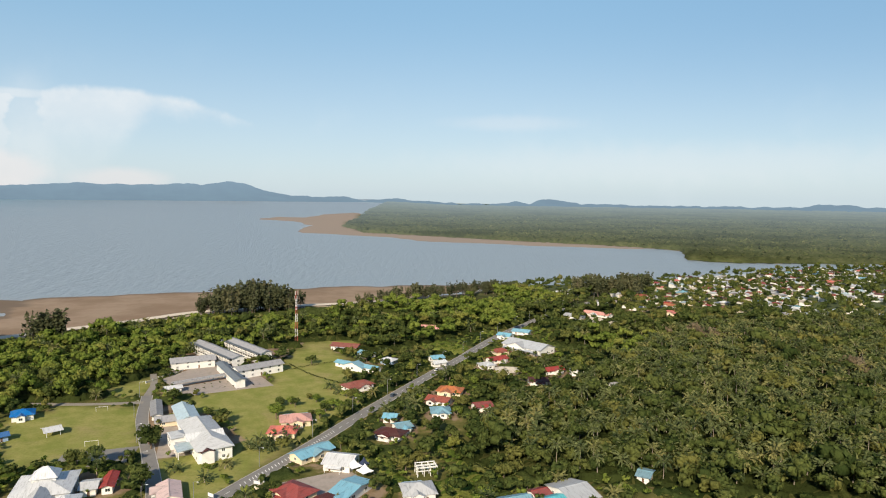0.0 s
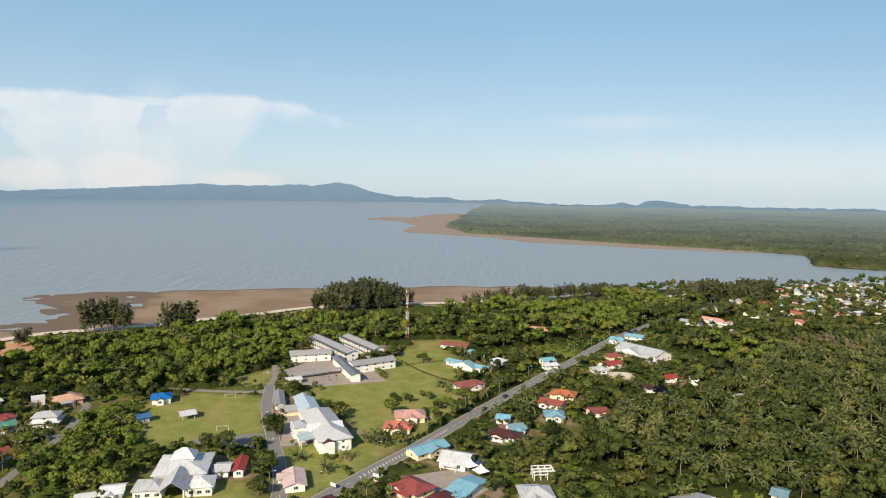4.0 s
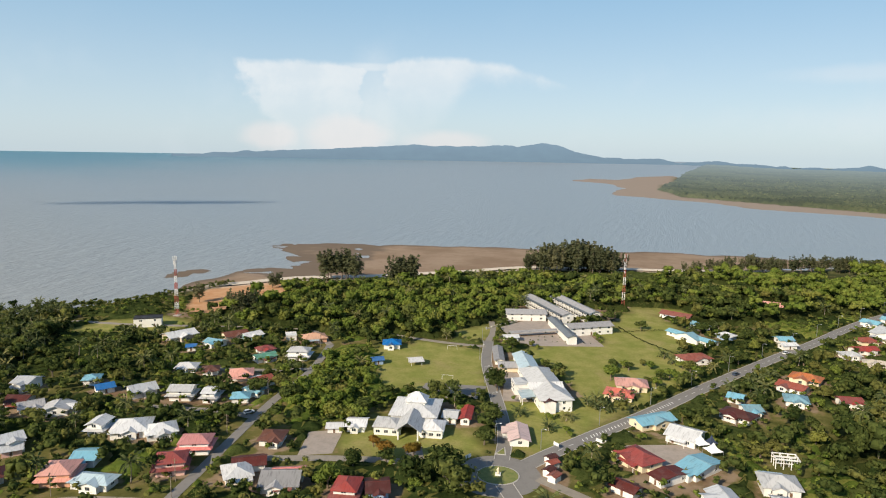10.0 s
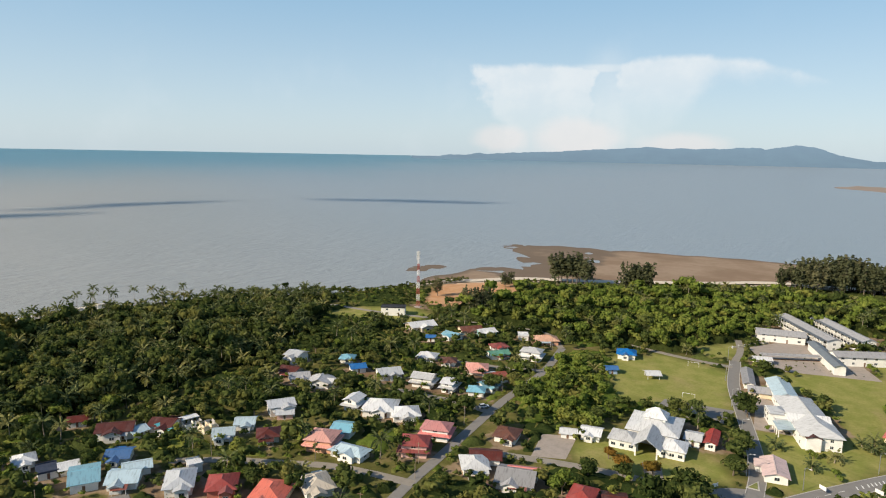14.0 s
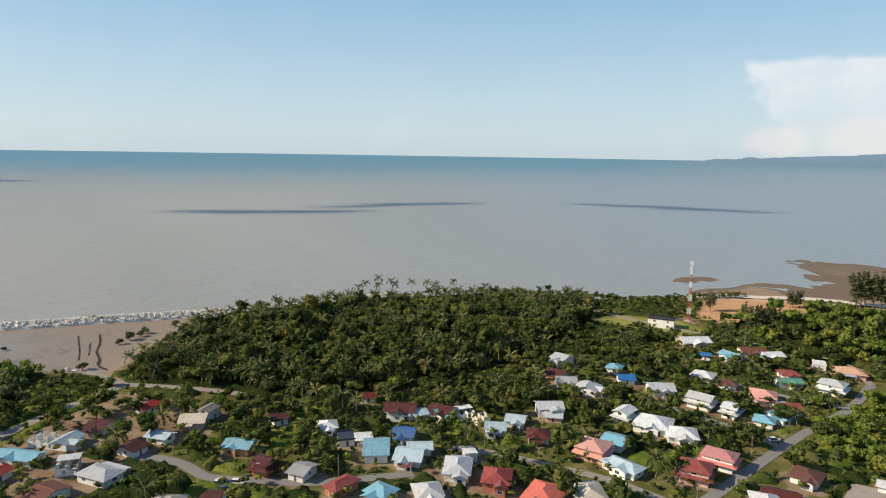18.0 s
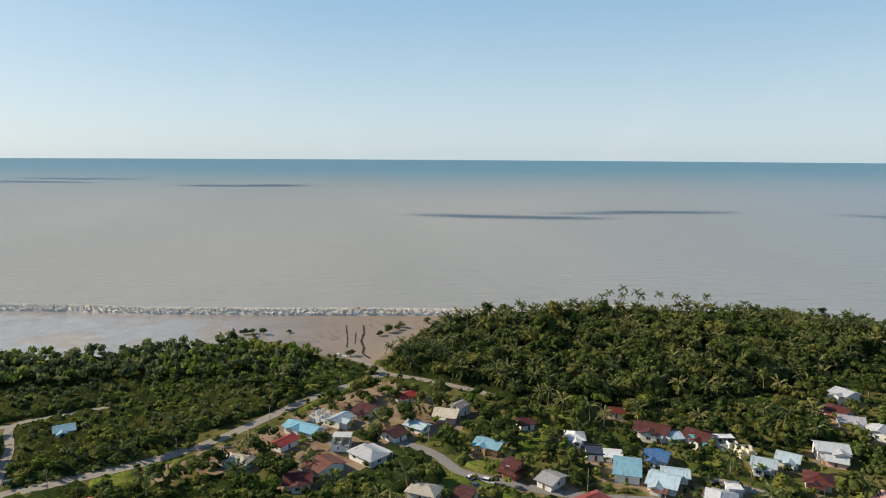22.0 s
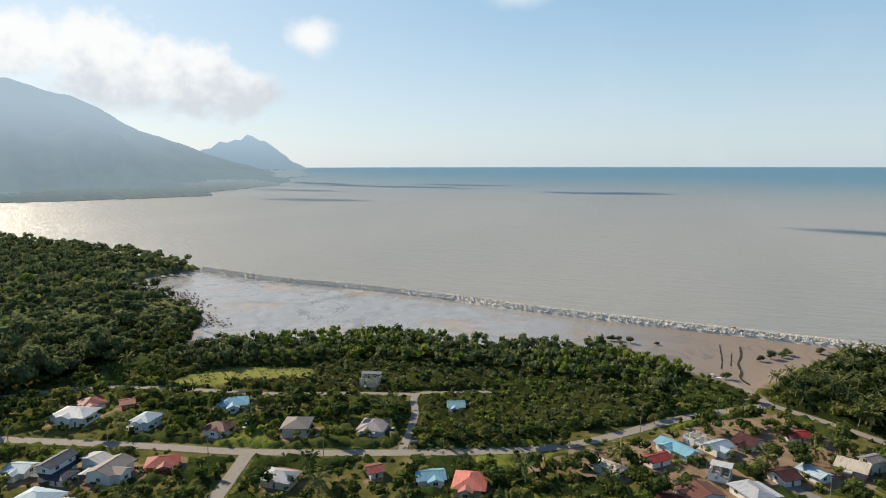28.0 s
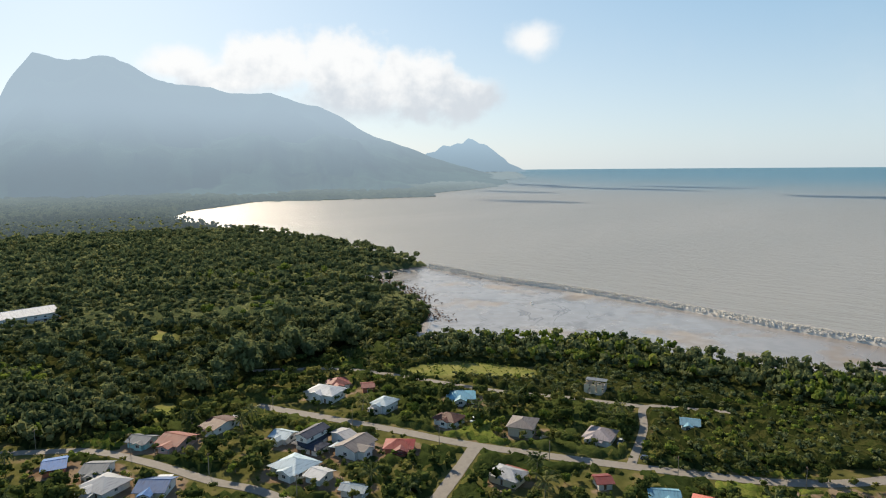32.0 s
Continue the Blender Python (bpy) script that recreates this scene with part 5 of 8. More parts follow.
house(-263.0, 77.9, 97, 6.0, 6.6, 3.0, "g", "skyblue", "white")
house(-261.5, 87.3, 37, 9.1, 8.5, 3.6, "g", "maroon", "white")
house(-260.6, 86.8, 95, 6.5, 7.5, 3.0, "g", "teal", "white")
house(-257.9, 95.3, 86, 6.1, 6.6, 2.8, "r", "white", "white")
house(-251.1, 98.6, 87, 5.5, 6.6, 2.8, "r", "beige", "cream")
house(-240.1, 99.3, 58, 7.5, 7.5, 3.2, "g", "skyblue", "white")
house(-243.6, 109.7, 52, 7.2, 7.5, 3.2, "g", "skyblue", "white")
house(-229.3, 110.7, 59, 8.0, 8.5, 3.0, "h", "maroon", "white")
house(-276.5, -54.6, 55, 14.4, 6.9, 3.4, "g", "lightblue", "white")
house(-284.8, -42.0, 143, 8.6, 6.8, 3.2, "g", "skyblue", "white")
house(-294.4, -32.6, 61, 7.6, 8.5, 3.0, "g", "maroon", "white")
house(-289.2, -48.6, 59, 8.2, 7.5, 2.6, "r", "beige", "white")
house(-265.6, -59.7, 143, 9.0, 5.7, 3.0, "g", "red", "white")
house(-254.1, -30.2, 44, 12.0, 8.0, 3.4, "h", "lightgrey", "white")
house(-265.2, -39.9, 85, 6.1, 8.5, 3.0, "r", "white", "white")
house(-247.1, -43.8, 41, 8.5, 10.4, 3.2, "g", "brown", "white")
house(-270.8, -21.6, 133, 7.1, 8.2, 3.0, "g", "maroon", "white")
house(-277.2, -12.9, 50, 8.6, 6.2, 3.0, "g", "skyblue", "white")
house(-307.7, -17.0, 128, 7.5, 5.0, 3.0, "g", "red", "white")
house(-287.1, -1.3, 72, 9.2, 9.4, 3.4, "g", "cream", "pinkwall")
house(-291.7, 4.5, 137, 9.2, 6.6, 5.4, "g", "greybrown", "white")
house(-259.0, 11.6, 54, 9.7, 7.3, 3.4, "g", "lightblue", "orangewall")
house(-240.4, 16.7, 47, 7.0, 8.5, 5.4, "g", "maroon", "rustwall")
house(-228.6, -12.2, 64, 9.3, 7.1, 3.4, "h", "beige", "white")
house(-225.9, -0.1, 59, 5.6, 8.5, 3.0, "g", "maroon", "white")
house(-246.8, -159.3, 106, 10.0, 11.3, 3.4, "h", "greypink", "white")
house(-280.5, -141.1, 117, 6.9, 7.5, 3.0, "g", "lightblue", "white")
house(-291.0, -189.0, 110, 8.7, 7.5, 5.0, "r", "slate", "cream")
house(-222.2, -108.6, 108, 10.0, 12.2, 3.6, "h", "salmon", "cream")
house(-252.3, -72.4, 71, 9.5, 6.3, 3.0, "h", "beige", "tealwall")
house(-217.0, -140.3, 141, 4.3, 5.6, 2.8, "g", "red", "white")
house(-238.3, -50.9, 94, 8.5, 8.5, 3.0, "g", "maroon", "white")
house(-278.3, 27.6, 106, 4.6, 6.6, 3.0, "g", "maroon", "white")
house(-220.9, -121.9, 125, 8.9, 7.5, 3.0, "g", "lightblue", "white")
house(-203.4, -269.4, 110, 14.4, 11.3, 5.0, "h", "white", "white")
house(-216.2, -278.3, 158, 9.7, 10.3, 3.0, "h", "red", "white")
house(-222.8, -264.5, 146, 5.6, 7.5, 3.0, "g", "red", "rustwall")
house(-212.4, -240.1, 104, 8.0, 9.5, 5.0, "h", "skyblue", "white")
house(-242.1, -224.9, 134, 12.1, 10.3, 3.2, "h", "lightblue", "white")
house(-220.3, -210.6, 101, 9.9, 8.7, 3.4, "h", "brown", "white")
house(-233.4, -184.6, 116, 9.9, 11.3, 5.0, "h", "greybrown", "beige")
house(-199.0, -163.8, 100, 10.6, 8.4, 3.4, "h", "lightgrey", "cream")
house(-171.5, -232.4, 15, 13.3, 7.4, 6.4, "g", "navy", "white")
house(-169.2, -226.1, 104, 5.7, 7.0, 3.0, "h", "navy", "white")
house(-166.6, -243.4, 110, 7.6, 7.5, 3.0, "g", "skyblue", "white")
house(-155.5, -218.7, 100, 12.5, 11.7, 3.4, "h", "skyblue", "white")
house(-157.6, -207.7, 104, 6.6, 7.7, 3.0, "g", "white", "white")
house(-178.5, -216.1, 14, 12.3, 9.5, 4.2, "g", "greybrown", "white")
house(-180.3, -225.2, 1, 5.5, 9.4, 4.5, "g", "grey", "white")
house(-190.4, -206.1, 132, 10.2, 8.5, 3.0, "h", "red", "rustwall")
house(-159.5, -191.7, 116, 8.3, 5.4, 3.0, "g", "skyblue", "white")
house(-155.4, -270.7, 104, 8.1, 13.3, 3.2, "g", "maroon", "white")
house(-128.5, -277.1, 121, 8.3, 7.6, 3.0, "g", "slate", "tealwall")
house(-137.3, -268.0, 114, 10.1, 11.0, 3.0, "g", "rust", "pinkwall")
house(-109.2, -264.0, 137, 8.1, 9.4, 3.0, "g", "slate", "white")
house(-106.8, -250.4, 110, 11.3, 11.0, 3.2, "h", "lightgrey", "white")
house(-117.6, -238.0, 135, 9.6, 10.3, 3.0, "g", "blue", "white")
house(-100.1, -277.4, 159, 7.1, 10.3, 3.0, "g", "blue", "rustwall")
house(-146.3, -533.5, 3, 45.5, 20.7, 7.0, "g", "white", "white")


# the large white hall with its stepped roofs
def hall():
    x, y, rot = -135.2, 215.5, 18.5
    h = thing("community_hall", x, y, rot, "large white community hall with stepped pale hipped roofs", "hall")
    BLOCKED.append((x, y, 18))
    part("wall", mesh_from("wall", *box(-8.5, 8.5, -9, 9, -0.1, 5.0), "wall_white"), h)
    part("roof", mesh_from("roof", *hip_shell(17, 18, 5.0, 2.6, 0.9), "roof_white"), h)
    lan = part("lantern", mesh_from("lantern", *box(-3.6, 3.6, -2.2, 4.2, 5.5, 8.2), "wall_white"), h)
    v, f = hip_shell(7.2, 6.4, 8.2, 2.4, 0.7)
    part("lantern_roof", mesh_from("lantern_roof", [(a, b2 + 1, c) for a, b2, c in v], f, "roof_white"), lan)
    for name, x0, x1, kind in (("wing", -13.2, -4, "g"), ("wing", 4, 12.2, "g")):
        w, d = x1 - x0, 9
        cx, cy = (x0 + x1) / 2, -13.0
        wg = part(name, mesh_from("wing", *[[(a + cx, b2 + cy, c) for a, b2, c in box(-w / 2, w / 2, -d / 2, d / 2, -0.1, 3.5)[0]], box(0, 1, 0, 1, 0, 1)[1]], "wall_white"), h)
        v, f = hip_shell(w, d, 3.5, 1.7, 0.6)
        part("wing_roof", mesh_from("wing_roof", [(a + cx, b2 + cy, c) for a, b2, c in v], f, "roof_white"), wg)
        for i in range(3):
            opening(wg, "window", cx - w / 2 + (i + 0.5) * w / 3, cy - d / 2, 0.9, 0, 1.6, 1.2)
    v, f = gable_shell(13, 8.5, 4.2, 3.0, 0.8)
    v = [(b2, a - 14.5, c) for a, b2, c in v]
    pr = part("porch", mesh_from("porch", v, [q[::-1] for q in f], "roof_white"), h, "pale gabled entrance roof")
    for px in (-3.6, 3.6):
        for py in (-20.4, -16):
            part("column", mesh_from("column", *box(px - 0.25, px + 0.25, py - 0.25, py + 0.25, 0, 4.0), "wall_white"), pr)
    for i in range(5):
        opening(h, "window", 8.5, -6 + i * 3.2, 1.2, 270, 1.6, 1.2)
        opening(h, "window", -8.5, -6 + i * 3.2, 1.2, 90, 1.6, 1.2)


hall()


def block(name, label, ax, ay, bx, by, depth, eave, kind, roof, wall, category, **more):
    """A building whose near eave runs from a to b."""
    ux, uy = bx - ax, by - ay
    w = math.hypot(ux, uy)
    nx, ny = -uy / w, ux / w
    return house((ax + bx) / 2 + nx * depth / 2, (ay + by) / 2 + ny * depth / 2, math.degrees(math.atan2(uy, ux)), w, depth, eave, kind, roof, wall, name=name, label=label, porch=False, **more)


def gallery(h, w, d, eave, deep=2.2):
    """Open galleries along one long side: deck, railing, posts and a strip of roof over them."""
    y0, y1 = d / 2 + 0.02, d / 2 + deep
    part("gallery_roof", mesh_from("gallery_roof", *box(-w / 2 - 0.5, w / 2 + 0.5, y0 + 0.4, y1 + 0.5, eave - 0.42, eave - 0.28), "roof_slate"), h, "dark roof strip over the galleries")
    for z in (0.0, eave / 2):
        deck = part("deck", mesh_from("deck", *box(-w / 2, w / 2, y0, y1, z - 0.1, z + 0.12), "wall_concrete"), h)
        v, f = box(-w / 2, w / 2, y1 - 0.08, y1, z + 0.95, z + 1.05)
        for i in range(int(w / 1.2)):
            x = -w / 2 + 0.6 + i * 1.2
            box(x, x + 0.5, y1 - 0.07, y1 - 0.02, z + 0.12, z + 0.95, (v, f))
        part("railing", mesh_from("railing", v, f, "frame_white"), deck)
        v, f = box(-w / 2 + 0.4, w / 2 - 0.4, y0, y0 + 0.06, z + 1.0, z + 2.3)
        part("window_band", mesh_from("window_band", v, f, "glass"), deck, "long band of dark louvred windows")
    k = int(w / 3.4)
    post = mesh_from("post", *box(-0.16, 0.16, -0.16, 0.16, 0, eave - 0.42), "frame_white")
    for i in range(k + 1):
        part("post", post, h, "", pose(-w / 2 + 0.2 + (w - 0.4) * i / k, y1 - 0.2, 0))


SCHOOL = "school blocks"
block("school_block", "two-storey white school block with a long grey gabled roof", -156.4, 378.3, -134.5, 388.7, 10, 5.6, "g", "grey", "white", "school", group=SCHOOL)
gallery(block("school_block", "long white school block with grey roof, open galleries towards the yard", -117.4, 389.9, -155, 431.8, 7.5, 7.0, "g", "grey", "white", "school", group=SCHOOL), 56.3, 7.5, 6.4)
gallery(block("school_block", "second long white school block with grey roof and galleries", -103.9, 402.7, -138.4, 441.6, 7.5, 7.0, "g", "grey", "white", "school", group=SCHOOL), 52.0, 7.5, 6.4)
block("school_block", "two-storey white classroom wing facing the lawn with rows of windows", -112.0, 361.0, -91.5, 378.8, 9, 6.0, "g", "grey", "white", "school", group=SCHOOL)
block("school_block", "dark-roofed covered stair and passage of the school", -104.5, 346.5, -126.6, 383.3, 5.0, 5.4, "g", "slate", "white", "school", group=SCHOOL, windows=False)
block("covered_walk", "low covered walkway with flat grey roof across the school yard", -141, 342, -117, 362, 3.0, 3.0, "s", "grey", "open", "walkway", windows=False)
block("guard_house", "small white guard house with pale roof at the school gate", -141.5, 333, -135, 337, 5, 3.0, "g", "white", "white", "hut")
block("church_hall", "long two-storey white building with pale faded hipped roof", -82.5, 250.5, -103, 284.5, 13.0, 6.4, "h", "white", "white", "hall", tall=2.6)
block("church_annex", "white two-storey annex with pale blue roof", -107, 283.0, -117.5, 302.5, 8, 6.0, "g", "skyblue", "white", "hall")
block("church_shed", "low open-fronted shed with grey roof beside the yard", -126, 283.2, -114.8, 288.4, 8, 3.0, "g", "grey", "cream", "shed")
block("church_shed", "narrow long shed with grey-white roof along the avenue", -128, 294, -137, 315, 4, 3.0, "g", "grey", "white", "shed", windows=False)
block("church_porch", "white porch room with a flat roof on the yard side", -101, 257, -106, 264.5, 5, 3.2, "s", "white", "white", "porch", windows=False)


def church_details():
    """Cross gable, side wing, entrance porch and dark lean-to of the church hall."""
    rot = math.degrees(math.atan2(284.5 - 250.5, -103 + 82.5))
    ux, uy = math.cos(math.radians(rot)), math.sin(math.radians(rot))
    at = lambda along, aside: (-82.5 + ux * along - uy * aside, 250.5 + uy * along + ux * aside)
    gx, gy = at(15, 7.5)
    g = thing("church_gable", gx, gy, rot + 90, "pale white cross gable over the middle of the church hall", "gable roof", z=5.3)
    part("roof", mesh_from("roof", *gable_shell(14.2, 6.5, 0.5, 1.7, 0.4), "roof_white"), g)
    part("gable_wall", mesh_from("gable_wall", *gable_body(14.1, 6.3, 0.4, 1.5), "wall_white"), g)
    gx, gy = at(24, 15.8)
    wing = thing("church_wing", gx, gy, rot, "square white side wing of the church under a shallow grey roof", "wing")
    part("wall", mesh_from("wall", *box(-4.0, 4.0, -3.0, 3.6, -0.1, 5.0), "wall_white"), wing)
    part("roof", mesh_from("roof", *hip_shell(8.0, 6.6, 5.0, 1.1, 0.5), "roof_lightgrey"), wing)
    for i in range(2):
        opening(wing, "window", -1.8 + 3.6 * i, 3.6, 1.0, 180, 1.6, 1.2)
        opening(wing, "window", -1.8 + 3.6 * i, 3.6, 3.1, 180, 1.6, 1.2)
    gx, gy = at(12.5, 16.0)
    p = thing("church_porch", gx, gy, rot, "open white porch with a pale blue lean-to roof and four posts", "porch")
    part("roof", mesh_from("roof", [(-4.5, -3, 3.7), (4.5, -3, 3.7), (4.5, 3, 3.1), (-4.5, 3, 3.1), (-4.5, -3, 3.58), (4.5, -3, 3.58), (4.5, 3, 2.98), (-4.5, 3, 2.98)],
         [(0, 1, 2, 3), (7, 6, 5, 4), (0, 4, 5, 1), (1, 5, 6, 2), (2, 6, 7, 3), (3, 7, 4, 0)], "roof_skyblue"), p)
    for px in (-4.2, -1.4, 1.4, 4.2):
        part("post", mesh_from("post", *box(px - 0.15, px + 0.15, 2.5, 2.8, 0, 3.0), "wall_white"), p)
    gx, gy = at(1.0, 9.5)
    r = thing("canopy_roof", gx, gy, rot, "small dark maroon lean-to roof at the gable end of the church", "canopy", z=4.6)
    part("roof", mesh_from("roof", *gable_shell(5.5, 5.0, 0.3, 0.9, 0.3), "roof_maroon"), r)
    part("wall", mesh_from("wall", *box(-2.6, 2.6, -2.3, 2.3, -4.6, 0.35), "wall_white"), r)


church_details()


def tower(x, y, high, label, bands, pale=0.0, bar=0.11, panel="steel_white"):
    t = thing("radio_tower", x, y, 20, label, "tower")
    BLOCKED.append((x, y, 5))
    half = lambda z: 0.95 - 0.6 * z / high
    levels = np.linspace(0, high, bands + 1)
    for i, (z0, z1) in enumerate(zip(levels, levels[1:])):
        v, f = [], []
        for sx in (-1, 1):
            for sy in (-1, 1):
                tube([(sx * half(z0), sy * half(z0), z0), (sx * half(z1), sy * half(z1), z1)], [bar, bar], 5, (v, f))
        zs = np.linspace(z0, z1, 4)
        for a, c in zip(zs, zs[1:]):
            for (x0, y0), (x1, y1) in zip(((-1, -1), (1, -1), (1, 1), (-1, 1)), ((1, -1), (1, 1), (-1, 1), (-1, -1))):
                tube([(x0 * half(a), y0 * half(a), a), (x1 * half(c), y1 * half(c), c)], [bar * 0.55, bar * 0.55], 4, (v, f))
                tube([(x0 * half(c), y0 * half(c), c), (x1 * half(c), y1 * half(c), c)], [bar * 0.45, bar * 0.45], 4, (v, f))
        part("lattice_section", mesh_from("lattice_section", v, f, "steel_white" if i % 2 or z0 >= high * (1 - pale) else "steel_red"), t, "white lattice" if i % 2 or z0 >= high * (1 - pale) else "red lattice")
    for i in range(6):
        a = i * math.pi / 3
        z = high - 1.2 - (i % 2) * 3.2
        v, f = box(-0.22, 0.22, -0.12, 0.12, -1.2, 1.2)
        part("antenna", mesh_from("antenna", v, f, panel), t, "panel antenna", pose(1.1 * math.cos(a), 1.1 * math.sin(a), z, 0, 0, math.degrees(a) + 90))
    for i in range(2):
        dish = tube([(0, 0, 0), (0, 0.25, 0), (0, 0.35, 0)], [0.25, 0.7, 0.75], 12)
        part("dish", mesh_from("dish", *dish, "steel_white"), t, "round white dish", pose(0.3, 0.8, high * (0.72 - 0.06 * i), 0, 0, i * 120))
    part("base_slab", mesh_from("base_slab", *box(-2, 2, -2, 2, -0.2, 0.3), "wall_concrete"), t)


tower(-342.0, 289.5, 37.5, "red and white lattice radio tower with panel antennas on bare soil", 9, 0.3)
tower(-98.5, 451.0, 37.0, "slim lattice mast with red and white bands behind the school", 7, 0.0, 0.075, "wall_concrete")


def goal(x, y, rot):
    g = thing("goal", x, y, rot, "white football goal frame on the grass field", "goal", "football goals")
    for px in (-2.5, 2.5):
        part("post", mesh_from("post", *tube([(px, 0, 0), (px, 0, 2.1)], [0.07, 0.07], 6), "steel_white"), g)
    part("crossbar", mesh_from("crossbar", *tube([(-2.57, 0, 2.1), (2.57, 0, 2.1)], [0.07, 0.07], 6), "steel_white"), g)


goal(-143.4, 261.8, 17)
goal(-160.9, 305.6, 18)


def skeleton_frame(x, y, rot):
    """Concrete frame of a building never finished."""
    h = thing("unfinished_building", x, y, rot, "bare white concrete post-and-beam frame of an unfinished house", "building frame")
    BLOCKED.append((x, y, 7))
    for px in (-4.5, -1.5, 1.5, 4.5):
        for py in (-3, 0, 3):
            part("column", mesh_from("column", *box(px - 0.15, px + 0.15, py - 0.15, py + 0.15, 0, 4.4), "wall_white"), h)
    for py in (-3, 0, 3):
        for z in (2.6, 4.4):
            part("beam", mesh_from("beam", *box(-4.8, 4.8, py - 0.16, py + 0.16, z, z + 0.35), "wall_white"), h)
    for px in (-4.5, -1.5, 1.5, 4.5):
        part("beam", mesh_from("beam", *box(px - 0.14, px + 0.14, -3.3, 3.3, 4.4, 4.7), "wall_white"), h)


skeleton_frame(-6, 236.5, 14)
bpy.data.objects["unfinished_building"].scale = (0.82, 0.82, 0.78)


def tent(x, y, rot, w, mat="tent_white", label="white peaked canvas marquee on the yard"):
    t = thing("marquee", x, y, rot, label, "tent", "marquees in the yard")
    v = [(math.cos(a) * w / 2 * k, math.sin(a) * w / 2 * k, z) for k, z in ((1.0, 2.6), (0.55, 3.2), (0.22, 4.2), (0.03, 5.2)) for a in np.radians([45, 135, 225, 315])]
    f = [(4 * i + j, 4 * i + (j + 1) % 4, 4 * i + 4 + (j + 1) % 4, 4 * i + 4 + j) for i in range(3) for j in range(4)]
    part("canopy", mesh_from("canopy", v, f, mat), t)
    for a in np.radians([45, 135, 225, 315]):
        px, py = math.cos(a) * w / 2 * 0.97, math.sin(a) * w / 2 * 0.97
        part("pole", mesh_from("pole", *tube([(px, py, 0), (px, py, 2.6)], [0.05, 0.05], 5), "steel_grey"), t)


tent(-33, 237.5, 40, 7)
tent(-28.5, 233.0, 40, 7)
tent(-29.5, 239.5, 40, 5, "roof_navy", "black peaked canvas marquee beside the white ones")


def car(x, y, rot, mat, label):
    c = thing("car", x, y, rot, label, "car", "parked cars", z=0.11)
    v = [(-2.1, -0.85, 0.35), (2.1, -0.85, 0.35), (2.1, 0.85, 0.35), (-2.1, 0.85, 0.35), (-2.15, -0.85, 0.95), (2.1, -0.85, 0.85), (2.1, 0.85, 0.85), (-2.15, 0.85, 0.95)]
    f = [(0, 3, 2, 1), (4, 5, 6, 7), (0, 1, 5, 4), (2, 3, 7, 6), (0, 4, 7, 3), (1, 2, 6, 5)]
    part("body", mesh_from("body", v, f, mat), c)
    v = [(-2.0, -0.8, 0.93), (1.0, -0.8, 0.9), (1.0, 0.8, 0.9), (-2.0, 0.8, 0.93), (-1.7, -0.65, 1.55), (0.3, -0.65, 1.5), (0.3, 0.65, 1.5), (-1.7, 0.65, 1.55)]
    part("cabin", mesh_from("cabin", v, f, "glass"), c)
    part("roof_panel", mesh_from("roof_panel", *box(-1.65, 0.28, -0.64, 0.64, 1.52, 1.58), mat), c)
    for px in (-1.3, 1.3):
        for py in (-0.8, 0.8):
            part("wheel", mesh_from("wheel", *tube([(px, py - 0.1, 0.33), (px, py + 0.1, 0.33)], [0.33, 0.33], 12), "rubber"), c)


for cx, cy, rot, mat, label in ((-243.0, -139, 115, "car_dark", "dark blue pickup parked at the roadside"), (-228, -205, 30, "car_white", "white car on a house forecourt"), (-207.5, -243, 40, "car_white", "white car parked beside a house"),
                                (-249, -152.5, 20, "car_white", "white car under a carport"), (-236, 8, 60, "car_white", "white car parked on the loop road"), (-233, 4, 50, "car_dark", "dark car parked on the loop road"),
                                (-238.5, 3, 130, "car_white", "white car beside the red house"), (-24, 332, 64, "car_dark", "dark car driving lane side of the main road"), (-1, 383, 64, "car_white", "white van on the main road"), (-152, 139.5, 120, "car_red", "red car in front of a grey-roofed house"), (-196, 189, 70, "car_white", "white car at the lane corner")):
    car(cx, cy, rot, mat, label)


def pole(x, y, rot, lamp, high=7.5):
    p = thing("street_lamp" if lamp else "utility_pole", x, y, rot, "slim grey steel street lamp at the road edge" if lamp else "grey wooden utility pole with a crossarm", "street lamp" if lamp else "pole", "poles along the roads")
    part("shaft", mesh_from("shaft", *tube([(0, 0, 0), (0, 0, high)], [0.13, 0.08], 7), "steel_grey" if lamp else "bark_pale"), p)
    if lamp:
        part("arm", mesh_from("arm", *tube([(0, 0, high - 0.1), (0.8, 0, high + 0.35), (1.7, 0, high + 0.4)], [0.05, 0.05, 0.05], 5), "steel_grey"), p)
        part("lamp_head", mesh_from("lamp_head", *box(1.5, 2.2, -0.14, 0.14, high + 0.33, high + 0.47), "steel_white"), p)
    else:
        part("crossarm", mesh_from("crossarm", *box(-0.9, 0.9, -0.06, 0.06, high - 0.6, high - 0.45), "timber"), p)


for key, off, every, lamp in (("road_main", 4.6, 34, True), ("road_left", 3.9, 36, False), ("road_shore", -4.3, 38, False), ("road_avenue", 3.4, 32, True), ("road_low", 3.0, 36, False), ("road_loop", 3.0, 30, False), ("road_cross", 3.2, 34, False)):
    line = smooth_line(ROADS[key][2], 1.0)
    for i in range(12, len(line) - 1, every):
        d = (line[i + 1] - line[i]).normalized()
        pole(line[i].x - d.y * off, line[i].y + d.x * off, math.degrees(math.atan2(-d.x * off, d.y * off)), lamp)

